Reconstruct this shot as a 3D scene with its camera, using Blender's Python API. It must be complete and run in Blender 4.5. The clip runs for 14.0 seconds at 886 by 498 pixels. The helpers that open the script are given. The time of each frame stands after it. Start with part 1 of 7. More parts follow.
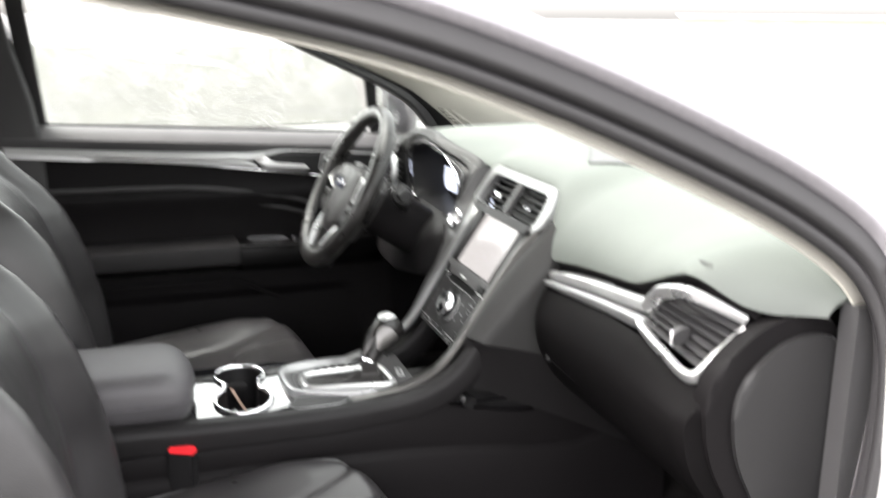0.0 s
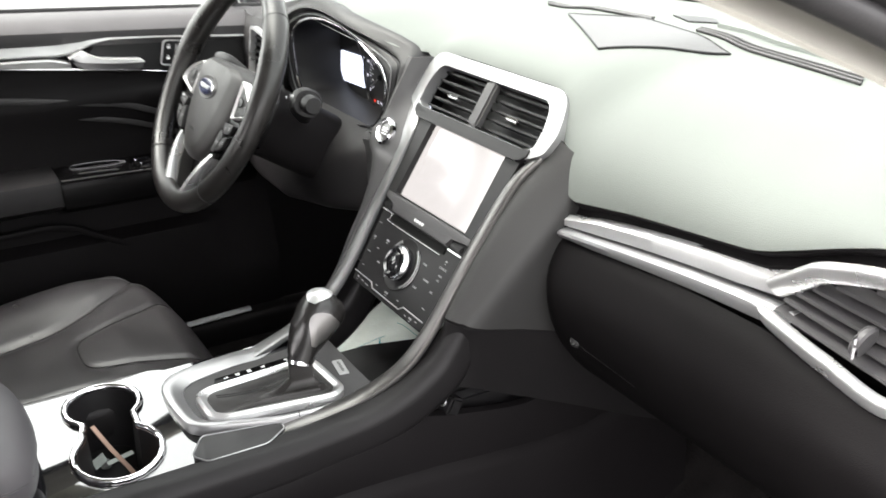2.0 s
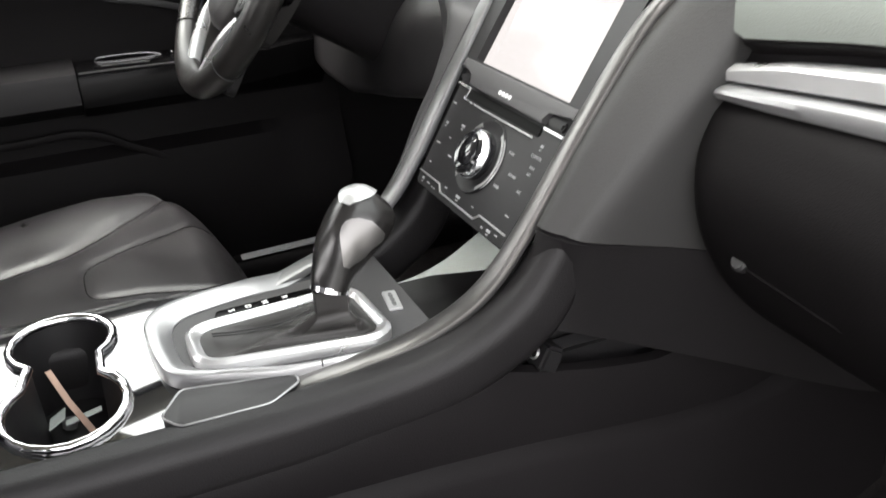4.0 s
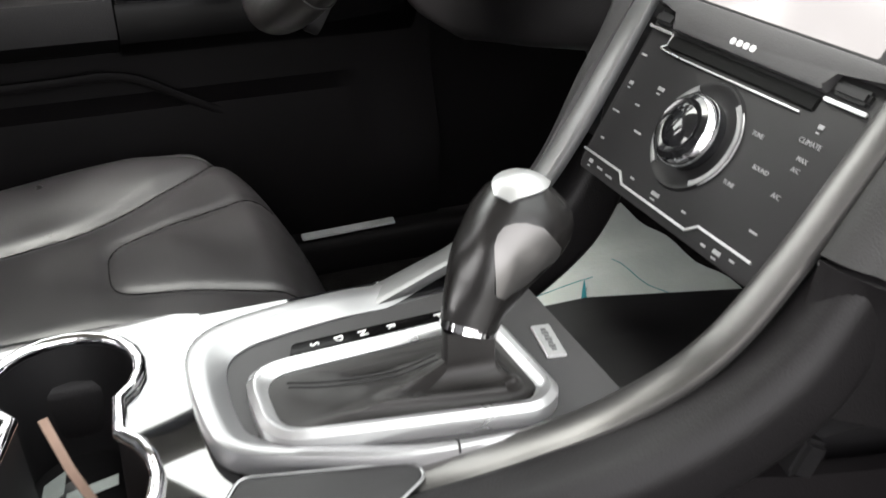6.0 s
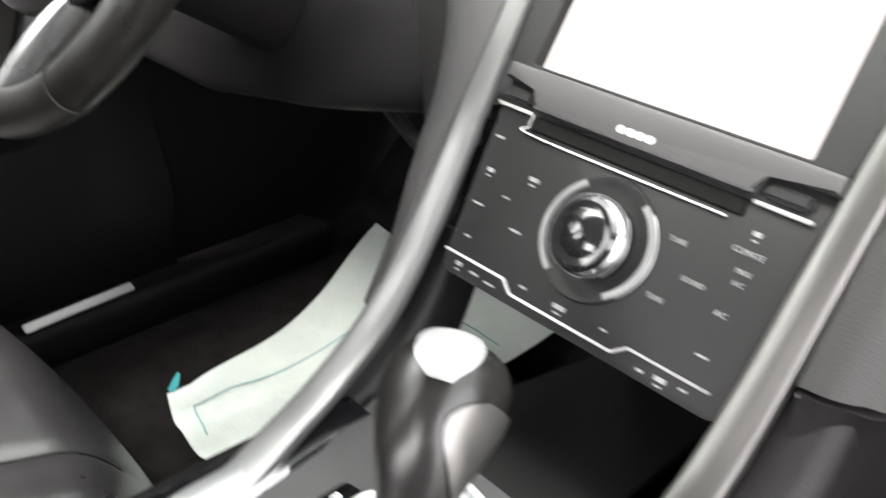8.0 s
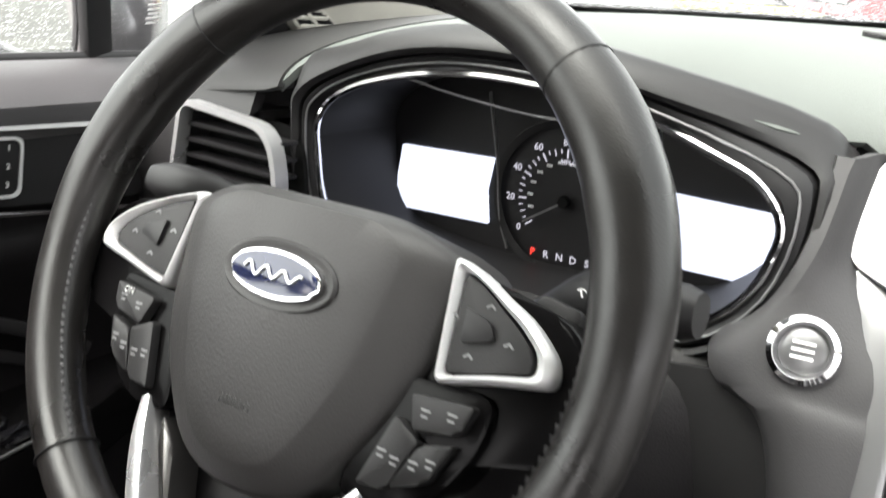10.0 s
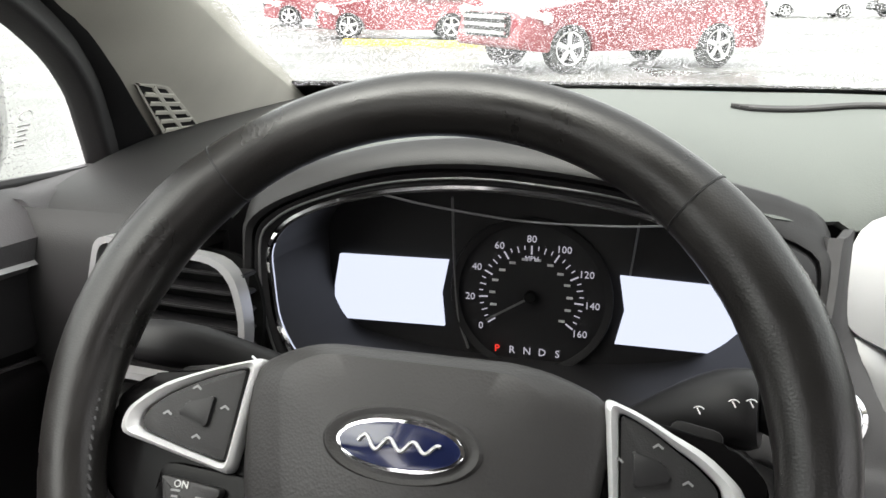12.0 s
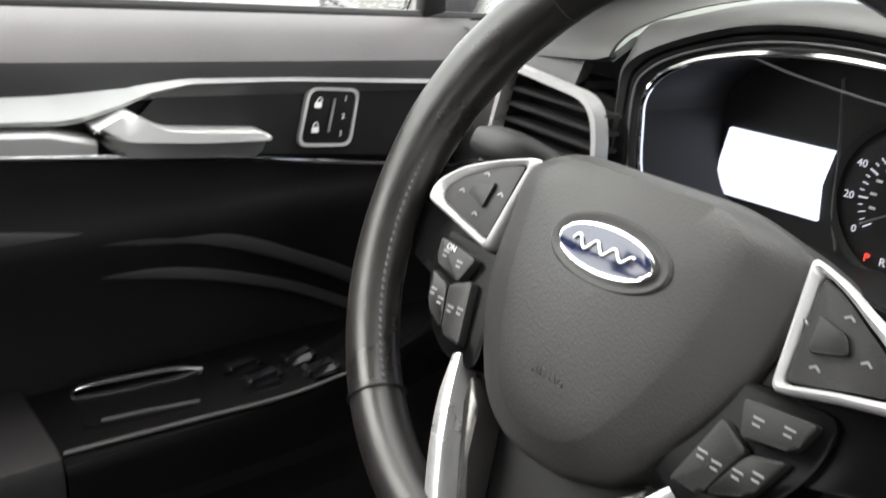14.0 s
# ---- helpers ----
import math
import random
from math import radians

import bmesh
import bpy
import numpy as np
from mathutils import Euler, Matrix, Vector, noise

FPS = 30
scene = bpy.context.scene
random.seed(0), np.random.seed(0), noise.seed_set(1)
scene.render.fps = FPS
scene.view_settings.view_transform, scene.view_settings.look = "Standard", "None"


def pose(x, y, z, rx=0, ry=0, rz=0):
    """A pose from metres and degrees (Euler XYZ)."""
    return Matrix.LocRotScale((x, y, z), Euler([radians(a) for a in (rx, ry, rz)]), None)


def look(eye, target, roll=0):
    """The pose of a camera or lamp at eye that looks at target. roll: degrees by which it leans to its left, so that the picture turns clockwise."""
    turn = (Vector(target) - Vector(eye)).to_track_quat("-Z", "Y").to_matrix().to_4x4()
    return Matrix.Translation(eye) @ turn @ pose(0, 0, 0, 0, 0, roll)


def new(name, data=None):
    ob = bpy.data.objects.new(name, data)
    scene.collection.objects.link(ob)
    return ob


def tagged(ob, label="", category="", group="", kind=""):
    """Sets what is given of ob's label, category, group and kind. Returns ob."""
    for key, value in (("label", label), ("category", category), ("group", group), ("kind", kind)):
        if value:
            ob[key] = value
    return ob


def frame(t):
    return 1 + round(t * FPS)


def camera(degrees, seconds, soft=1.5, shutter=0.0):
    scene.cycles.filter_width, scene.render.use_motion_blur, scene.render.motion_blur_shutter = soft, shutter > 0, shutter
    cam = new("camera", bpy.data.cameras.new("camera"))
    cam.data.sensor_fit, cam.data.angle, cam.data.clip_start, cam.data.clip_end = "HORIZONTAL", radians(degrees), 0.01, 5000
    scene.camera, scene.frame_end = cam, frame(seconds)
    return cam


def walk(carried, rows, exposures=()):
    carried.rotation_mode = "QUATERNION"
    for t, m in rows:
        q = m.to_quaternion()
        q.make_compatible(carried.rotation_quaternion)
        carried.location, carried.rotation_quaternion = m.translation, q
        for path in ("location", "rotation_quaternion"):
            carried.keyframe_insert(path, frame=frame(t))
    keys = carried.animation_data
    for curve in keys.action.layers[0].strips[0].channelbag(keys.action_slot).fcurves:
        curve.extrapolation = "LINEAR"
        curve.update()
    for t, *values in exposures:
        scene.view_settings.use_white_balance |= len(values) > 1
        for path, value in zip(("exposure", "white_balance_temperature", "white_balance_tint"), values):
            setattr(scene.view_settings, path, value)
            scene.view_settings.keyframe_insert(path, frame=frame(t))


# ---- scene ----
cam = camera(50.96, 14.0, shutter=0.5)
PATH = [
    (0, (1.5452, -0.4069, 1.2211), (-0.2947, 0.2094, 0.7366), 0.65),
    (0.5, (1.3868, -0.4580, 1.2224), (-0.2735, 0.3740, 0.4800), -1.03),
    (1, (1.2315, -0.3915, 1.2188), (-0.3977, 0.4482, 0.4184), -2.04),
    (1.5, (1.0857, -0.3623, 1.2129), (-0.5915, 0.4205, 0.4550), -2.62),
    (2, (0.9632, -0.3844, 1.1941), (-0.6193, 0.5513, 0.4067), -0.40),
    (2.5, (0.8916, -0.4052, 1.1838), (-0.6356, 0.5871, 0.3573), -0.50),
    (3, (0.8316, -0.3218, 1.1423), (-0.7109, 0.6296, 0.2964), -2.22),
    (3.5, (0.7675, -0.2255, 1.0599), (-0.9353, 0.4269, 0.2384), -4.44),
    (3.7, (0.7495, -0.2079, 1.0283), (-0.9406, 0.4560, 0.1898), -3.83),
    (5.8, (0.4600, -0.2080, 0.9010), (-1.1930, 0.4350, -0.0160), -1.30),
    (6, (0.4420, -0.1970, 0.9030), (-1.2320, 0.4050, -0.0110), -0.90),
    (6.5, (0.3930, -0.1880, 0.9140), (-1.1890, 0.5650, -0.0510), 2.30),
    (7, (0.3670, -0.1730, 0.9130), (-0.9980, 0.8630, -0.1190), 3.00),
    (7.5, (0.3200, -0.1840, 0.9330), (-0.9520, 0.9620, -0.1000), 2.50),
    (8, (0.2610, -0.2300, 0.9490), (-1.0070, 0.9480, -0.0530), 1.10),
    (8.5, (0.1790, -0.2560, 0.9780), (-1.1310, 0.9010, 0.0060), -0.60),
    (9, (0.1141, -0.2920, 1.0019), (-1.1824, 0.9975, 0.1918), 0.17),
    (9.2, (0.0774, -0.2876, 1.0105), (-1.2069, 1.0435, 0.2499), 0.53),
    (11.3, (-0.2334, -0.3418, 1.0658), (-0.7934, 1.5070, 0.5479), 2.44),
    (11.5, (-0.2486, -0.3474, 1.0708), (-0.7697, 1.5112, 0.5471), 1.86),
    (12, (-0.2551, -0.3531, 1.0756), (-0.7550, 1.5067, 0.5359), 0.50),
    (12.5, (-0.2470, -0.3584, 1.0727), (-0.8310, 1.4774, 0.5354), 1.29),
    (13, (-0.2156, -0.3518, 1.0545), (-1.0483, 1.3730, 0.4784), 3.13),
    (13.5, (-0.1572, -0.3270, 1.0418), (-1.4308, 1.0766, 0.4030), 2.40),
    (14, (-0.0976, -0.3102, 1.0314), (-1.5611, 0.8528, 0.3204), 3.35),
]
# brightness of the picture on the way: seconds, stops; one white balance throughout
EXPOSURE = [(0.0, 3.6), (0.5, 3.8), (1.0, 4.02), (1.5, 3.8), (2.0, 3.7), (3.0, 3.72), (3.5, 3.86), (6.0, 3.68), (6.5, 3.7), (7.0, 3.81), (7.5, 4.11), (8.3, 4.6), (9.0, 5.1), (9.3, 4.8), (9.8, 3.8), (10.5, 3.1), (11.3, 2.87), (12.5, 2.85), (13.0, 2.89), (13.5, 3.24), (14.0, 3.54)]
walk(cam, [(t, look(eye, target, roll)) for t, eye, target, roll in PATH], [(t, stops, 6750, 12) for t, stops in EXPOSURE])

# ---------------------------------------------------------------- light
world = bpy.data.worlds.new("overcast_sky")
scene.world = world
world.use_nodes = True
wn = world.node_tree.nodes
wl = world.node_tree.links
wn.clear()
sky = wn.new("ShaderNodeTexSky")
sky.sky_type = 'NISHITA'
sky.sun_disc = False
sky.sun_elevation = radians(60)
sky.sun_rotation = radians(198)
sky.dust_density = 4.0
grey = wn.new("ShaderNodeHueSaturation")
grey.inputs["Saturation"].default_value = 0.12
background = wn.new("ShaderNodeBackground")
background.inputs["Strength"].default_value = 0.15
world_out = wn.new("ShaderNodeOutputWorld")
wl.new(sky.outputs[0], grey.inputs["Color"])
wl.new(grey.outputs[0], background.inputs["Color"])
wl.new(background.outputs[0], world_out.inputs["Surface"])

sun_data = bpy.data.lights.new("sun", 'SUN')
sun_data.energy = 0.5
sun_data.angle = radians(70)
sun_data.color = (1.0, 0.98, 0.95)
sun = new("sun", sun_data)
sun.matrix_world = pose(0, 0, 5, 30, 0, -18)


# ---------------------------------------------------------------- materials
def material(name, color, rough=0.5, metal=0.0, grain=0.0, grain_size=0.002, vary=0.0, vary_size=0.1, spec=0.5, coat=0.0,
             rough_vary=0.0, voronoi=False, coat_ior=1.5):
    """A surface with fine relief (grain) and broad change of tone (vary) and gloss."""
    m = bpy.data.materials.new(name)
    m.use_nodes = True
    n, l = m.node_tree.nodes, m.node_tree.links
    b = n["Principled BSDF"]
    b.inputs["Base Color"].default_value = (*color, 1)
    b.inputs["Roughness"].default_value = rough
    b.inputs["Metallic"].default_value = metal
    b.inputs["Specular IOR Level"].default_value = spec
    b.inputs["Coat Weight"].default_value = coat
    b.inputs["Coat Roughness"].default_value = 0.04
    b.inputs["Coat IOR"].default_value = coat_ior
    coord = n.new("ShaderNodeTexCoord")
    if vary or rough_vary:
        broad = n.new("ShaderNodeTexNoise")
        broad.inputs["Scale"].default_value = 1 / vary_size
        broad.inputs["Detail"].default_value = 6
        l.new(coord.outputs["Object"], broad.inputs["Vector"])
        if vary:
            ramp = n.new("ShaderNodeMapRange")
            ramp.inputs["From Min"].default_value, ramp.inputs["From Max"].default_value = 0.3, 0.7
            ramp.inputs["To Min"].default_value, ramp.inputs["To Max"].default_value = 1 - vary, 1 + vary
            mul = n.new("ShaderNodeVectorMath")
            mul.operation = 'SCALE'
            mul.inputs[0].default_value = color
            l.new(broad.outputs[0], ramp.inputs[0])
            l.new(ramp.outputs[0], mul.inputs["Scale"])
            l.new(mul.outputs[0], b.inputs["Base Color"])
        if rough_vary:
            rr = n.new("ShaderNodeMapRange")
            rr.inputs["From Min"].default_value, rr.inputs["From Max"].default_value = 0.3, 0.7
            rr.inputs["To Min"].default_value, rr.inputs["To Max"].default_value = max(rough - rough_vary, 0.02), rough + rough_vary
            l.new(broad.outputs[0], rr.inputs[0])
            l.new(rr.outputs[0], b.inputs["Roughness"])
    if grain:
        if voronoi:
            fine = n.new("ShaderNodeTexVoronoi")
            fine.inputs["Scale"].default_value = 1 / grain_size
            height = fine.outputs["Distance"]
        else:
            fine = n.new("ShaderNodeTexNoise")
            fine.inputs["Scale"].default_value = 1 / grain_size
            fine.inputs["Detail"].default_value = 3
            height = fine.outputs[0]
        l.new(coord.outputs["Object"], fine.inputs["Vector"])
        bump = n.new("ShaderNodeBump")
        bump.inputs["Strength"].default_value = grain
        bump.inputs["Distance"].default_value = grain_size * 0.4
        l.new(height, bump.inputs["Height"])
        l.new(bump.outputs[0], b.inputs["Normal"])
    return m


def glowing(name, color, strength):
    m = material(name, (0.02, 0.02, 0.025), 0.15)
    b = m.node_tree.nodes["Principled BSDF"]
    b.inputs["Emission Color"].default_value = (*color, 1)
    b.inputs["Emission Strength"].default_value = strength
    return m


# Paler than the charcoal dash: windscreen glare is put into this colour.
DASH_GLARE = material("dash_plastic_glare", (0.094, 0.101, 0.095), 0.70, grain=0.25, grain_size=0.0012, vary=0.06, vary_size=0.25, voronoi=True, rough_vary=0.05, spec=0.12)
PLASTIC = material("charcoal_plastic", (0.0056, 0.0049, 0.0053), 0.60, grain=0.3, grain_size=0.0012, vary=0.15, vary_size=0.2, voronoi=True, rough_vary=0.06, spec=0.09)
STACK_GREY = material("stack_flank_plastic", (0.0165, 0.016, 0.0165), 0.5, grain=0.2, grain_size=0.0009, vary=0.08, vary_size=0.15, voronoi=True, spec=0.3)
# Shaded copy of the dash plastic, darkened in colour for sides facing back.
DASH_SHADED = material("dash_plastic_shaded", (0.020, 0.0195, 0.0195), 0.55, grain=0.25, grain_size=0.0012, vary=0.08, vary_size=0.15, voronoi=True, spec=0.3)
PANEL = material("grey_plastic", (0.041, 0.0398, 0.041), 0.5, grain=0.2, grain_size=0.0009, vary=0.08, vary_size=0.15, voronoi=True, spec=0.35)
BLACK = material("matt_black_plastic", (0.008, 0.0076, 0.0082), 0.5, grain=0.15, grain_size=0.001, vary=0.15, vary_size=0.1, spec=0.3)
GLOSS = material("piano_black", (0.006, 0.006, 0.007), 0.03, vary=0.1, vary_size=0.05, coat=1.0, spec=0.6, coat_ior=1.9)
KNOB = material("knob_black", (0.008, 0.008, 0.009), 0.12, vary=0.1, vary_size=0.02, coat=0.4)
LEATHER = material("black_leather", (0.025, 0.0236, 0.0246), 0.35, grain=0.18, grain_size=0.0014, vary=0.2, vary_size=0.08, voronoi=True, rough_vary=0.08, spec=0.45)
RIMHIDE = material("wheel_leather", (0.0105, 0.0096, 0.0092), 0.33, grain=0.14, grain_size=0.0012, vary=0.3, vary_size=0.04, voronoi=True, rough_vary=0.09, spec=0.38)
GAITER = material("gaiter_leather", (0.022, 0.0205, 0.0200), 0.46, grain=0.10, grain_size=0.0012, vary=0.2, vary_size=0.03, voronoi=True, rough_vary=0.06, spec=0.3)
VINYL = material("armrest_vinyl", (0.066, 0.063, 0.067), 0.5, grain=0.2, grain_size=0.0012, vary=0.08, vary_size=0.1, voronoi=True, spec=0.4)
MIRROR = material("mirror_glass", (0.9, 0.91, 0.92), 0.03, metal=1.0, rough_vary=0.01, vary_size=0.05)
RAILHIDE = material("rail_vinyl", (0.0085, 0.0078, 0.0083), 0.5, grain=0.25, grain_size=0.0014, vary=0.12, vary_size=0.08, voronoi=True, spec=0.2)
# Charcoal plastic again, darkened in colour for the shade under the dash.
PLASTIC_SHADED = material("charcoal_plastic_shaded", (0.0036, 0.0032, 0.0034), 0.62, grain=0.3, grain_size=0.0012, vary=0.15, vary_size=0.2, voronoi=True, rough_vary=0.06, spec=0.04)
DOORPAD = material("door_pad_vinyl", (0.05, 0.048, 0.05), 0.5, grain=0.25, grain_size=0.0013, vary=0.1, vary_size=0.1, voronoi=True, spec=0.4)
PADSKIN = material("airbag_vinyl", (0.026, 0.0247, 0.0246), 0.48, grain=0.20, grain_size=0.0014, vary=0.12, vary_size=0.06, voronoi=True, rough_vary=0.07, spec=0.35)
SATIN = material("satin_silver_paint", (0.56, 0.56, 0.565), 0.30, metal=0.75, grain=0.02, grain_size=0.0006, vary=0.05, vary_size=0.1, rough_vary=0.05)
TRIMSILVER = material("bright_silver_paint", (0.62, 0.62, 0.62), 0.34, metal=0.35, grain=0.02, grain_size=0.0006, vary=0.05, vary_size=0.1, rough_vary=0.05)
SURROUND = material("pewter_silver_paint", (0.33, 0.33, 0.335), 0.32, metal=0.75, grain=0.02, grain_size=0.0006, vary=0.05, vary_size=0.1, rough_vary=0.05)
KNOBHIDE = material("knob_leather", (0.011, 0.0102, 0.01), 0.27, grain=0.10, grain_size=0.0012, vary=0.15, vary_size=0.03, voronoi=True, spec=0.45)
SWITCHPLATE = material("switch_plate_black", (0.0035, 0.0033, 0.0035), 0.22, grain=0.05, grain_size=0.001, vary=0.15, vary_size=0.1, spec=0.06)
DOORSILVER = material("door_silver_paint", (0.40, 0.40, 0.40), 0.36, metal=0.5, grain=0.02, grain_size=0.0006, vary=0.05, vary_size=0.1, rough_vary=0.05)
DULL = material("dull_silver_paint", (0.19, 0.19, 0.192), 0.36, metal=0.7, grain=0.02, grain_size=0.0006, vary=0.06, vary_size=0.1)
GUNMETAL = material("dark_metal_paint", (0.13, 0.126, 0.123), 0.30, metal=0.8, grain=0.02, grain_size=0.0006, vary=0.06, vary_size=0.05)
CHROME = material("chrome", (0.85, 0.85, 0.87), 0.08, metal=1.0, rough_vary=0.04, vary=0.03, vary_size=0.03)
CREAM = material("cream_pillar_cloth", (0.4, 0.385, 0.345), 0.85, grain=0.4, grain_size=0.0012, vary=0.06, vary_size=0.08, spec=0.2)
CARPET = material("black_carpet", (0.008, 0.0072, 0.0072), 0.95, grain=1.0, grain_size=0.004, vary=0.45, vary_size=0.03, spec=0.05)
RUBBER = material("rubber_seal", (0.018, 0.017, 0.018), 0.5, grain=0.2, grain_size=0.002, vary=0.1, vary_size=0.1, spec=0.4)
PAINT = material("dark_grey_metallic_paint", (0.19, 0.18, 0.195), 0.25, metal=0.5, grain=0.02, grain_size=0.0004, vary=0.06, vary_size=0.01, coat=0.8)
PAPER = material("paper_mat", (0.385, 0.42, 0.40), 0.9, grain=0.3, grain_size=0.02, vary=0.07, vary_size=0.06, spec=0.2)
TEAL = material("teal_print", (0.015, 0.17, 0.19), 0.9, vary=0.1, vary_size=0.03)
WHITE_INK = material("white_print", (0.85, 0.85, 0.85), 0.6, vary=0.05, vary_size=0.01)
DIM_INK = material("dim_grey_print", (0.19, 0.19, 0.195), 0.6, vary=0.05, vary_size=0.01)
SLOT = material("slot_black", (0.003, 0.003, 0.003), 0.7, vary=0.1, vary_size=0.02, spec=0.1)
GREY_INK = material("grey_print", (0.5, 0.5, 0.5), 0.6, vary=0.05, vary_size=0.01)
RED_PLASTIC = material("red_plastic", (0.8, 0.03, 0.04), 0.35, vary=0.08, vary_size=0.02)
NAVY = material("navy_enamel", (0.008, 0.012, 0.045), 0.15, coat=0.2, vary=0.1, vary_size=0.01)
BROWNCARD = material("brown_card", (0.26, 0.17, 0.13), 0.8, vary=0.15, vary_size=0.02)
SCREEN = glowing("lit_screen", (1.0, 0.97, 0.95), 0.062)
CLUSTER_SCREEN = glowing("lit_cluster_screen", (0.72, 0.80, 1.0), 0.155)
INK_LIT = glowing("lit_numerals", (0.85, 0.86, 1.0), 0.07)
RED_LIT = glowing("lit_red_letter", (1.0, 0.05, 0.03), 0.15)
ASPHALT = material("wet_asphalt", (0.085, 0.085, 0.08), 0.4, grain=0.8, grain_size=0.03, vary=0.35, vary_size=2.5, rough_vary=0.2)
GRASS = material("dull_verge", (0.022, 0.0215, 0.017), 0.9, grain=1.0, grain_size=0.05, vary=0.4, vary_size=1.0)
RED_PAINT = material("red_car_paint", (0.15, 0.012, 0.02), 0.28, grain=0.02, grain_size=0.001, vary=0.06, vary_size=0.4, coat=0.8)
SILVER_PAINT = material("silver_car_paint", (0.5, 0.5, 0.5), 0.3, metal=0.5, vary=0.06, vary_size=0.4, coat=0.6)
TYRE = material("tyre_rubber", (0.02, 0.02, 0.02), 0.8, grain=0.4, grain_size=0.01, vary=0.2, vary_size=0.1)
DARKGLASS = material("tinted_glass", (0.02, 0.03, 0.03), 0.06, vary=0.1, vary_size=0.3)
LAMPGLASS = material("lamp_lens", (0.7, 0.7, 0.68), 0.1, vary=0.1, vary_size=0.05)
PALE_YELLOW = material("faded_yellow_wall", (0.62, 0.54, 0.22), 0.8, vary=0.2, vary_size=6)
YELLOW = material("yellow_sticker", (0.75, 0.62, 0.05), 0.6, vary=0.08, vary_size=0.1)


def wet_glass(name, drops):
    """Clear glass; drops: how much of it is covered by small beads of water, which bend the view."""
    m = bpy.data.materials.new(name)
    m.use_nodes = True
    n, l = m.node_tree.nodes, m.node_tree.links
    n.clear()
    out = n.new("ShaderNodeOutputMaterial")
    clear = n.new("ShaderNodeBsdfTransparent")
    clear.inputs[0].default_value = (0.80, 0.85, 0.815, 1)
    gloss = n.new("ShaderNodeBsdfGlossy")
    gloss.inputs["Roughness"].default_value = 0.02
    fres = n.new("ShaderNodeFresnel")
    fres.inputs["IOR"].default_value = 1.35
    pane = n.new("ShaderNodeMixShader")
    l.new(fres.outputs[0], pane.inputs[0])
    l.new(clear.outputs[0], pane.inputs[1])
    l.new(gloss.outputs[0], pane.inputs[2])
    if not drops:
        l.new(pane.outputs[0], out.inputs[0])
        return m
    coord = n.new("ShaderNodeTexCoord")
    bead = n.new("ShaderNodeTexVoronoi")
    bead.inputs["Scale"].default_value = 600
    fine = n.new("ShaderNodeTexVoronoi")
    fine.inputs["Scale"].default_value = 1200
    area = n.new("ShaderNodeTexNoise")
    area.inputs["Scale"].default_value = 14
    area.inputs["Detail"].default_value = 3
    for node in (bead, fine, area):
        l.new(coord.outputs["Object"], node.inputs["Vector"])
    # each bead is a small lens; its size differs by cell and by patch of the pane
    size = n.new("ShaderNodeMath")
    size.operation = 'MULTIPLY_ADD'
    size.inputs[1].default_value = 0.30
    size.inputs[2].default_value = drops * 0.36 - 0.17
    l.new(area.outputs[0], size.inputs[0])
    cell = n.new("ShaderNodeSeparateColor")
    l.new(bead.outputs["Color"], cell.inputs[0])
    grow = n.new("ShaderNodeMath")
    grow.operation = 'MULTIPLY_ADD'
    grow.inputs[1].default_value = 0.30
    l.new(cell.outputs[0], grow.inputs[0])
    l.new(size.outputs[0], grow.inputs[2])
    inside = n.new("ShaderNodeMath")
    inside.operation = 'LESS_THAN'
    l.new(bead.outputs["Distance"], inside.inputs[0])
    l.new(grow.outputs[0], inside.inputs[1])
    small = n.new("ShaderNodeMath")
    small.operation = 'LESS_THAN'
    small.inputs[1].default_value = drops * 0.34
    l.new(fine.outputs["Distance"], small.inputs[0])
    either = n.new("ShaderNodeMath")
    either.operation = 'MAXIMUM'
    l.new(inside.outputs[0], either.inputs[0])
    l.new(small.outputs[0], either.inputs[1])
    bump = n.new("ShaderNodeBump")
    bump.inputs["Strength"].default_value = 0.7
    bump.inputs["Distance"].default_value = 0.002
    bump.invert = True
    l.new(bead.outputs["Distance"], bump.inputs["Height"])
    bend = n.new("ShaderNodeBsdfRefraction")
    bend.inputs["IOR"].default_value = 1.30
    bend.inputs["Roughness"].default_value = 0.0
    l.new(bump.outputs[0], bend.inputs["Normal"])
    mix = n.new("ShaderNodeMixShader")
    l.new(either.outputs[0], mix.inputs[0])
    l.new(pane.outputs[0], mix.inputs[1])
    l.new(bend.outputs[0], mix.inputs[2])
    l.new(mix.outputs[0], out.inputs[0])
    return m


WET_SCREEN = wet_glass("rain_beaded_windscreen", 0.37)
WET_SIDE = wet_glass("rain_beaded_side_glass", 0.30)


# ---------------------------------------------------------------- building helpers
def origin_of(ob):
    while ob.parent:
        ob = ob.parent
    return ob.matrix_basis.translation


def thing(name, at, label, category, group="", kind=""):
    ob = new(name)
    ob.matrix_basis = Matrix.Translation(at)
    return tagged(ob, label, category, group, kind)


def sharpen(bm, angle=0.7):
    for f in bm.faces:
        f.smooth = True
    for e in bm.edges:
        e.smooth = not (len(e.link_faces) == 2 and e.calc_face_angle(0) > angle)


def part(name, bm, mat, parent=None, label="", kind="", category=""):
    """One mesh object, built in world places, under a thing or a part."""
    if parent:
        bmesh.ops.translate(bm, verts=bm.verts, vec=-origin_of(parent))
    bmesh.ops.recalc_face_normals(bm, faces=bm.faces)
    sharpen(bm)
    me = bpy.data.meshes.new(name)
    bm.to_mesh(me)
    bm.free()
    me.materials.append(mat)
    ob = new(name, me)
    if parent:
        ob.parent = parent
    return tagged(ob, label, category, "", kind)


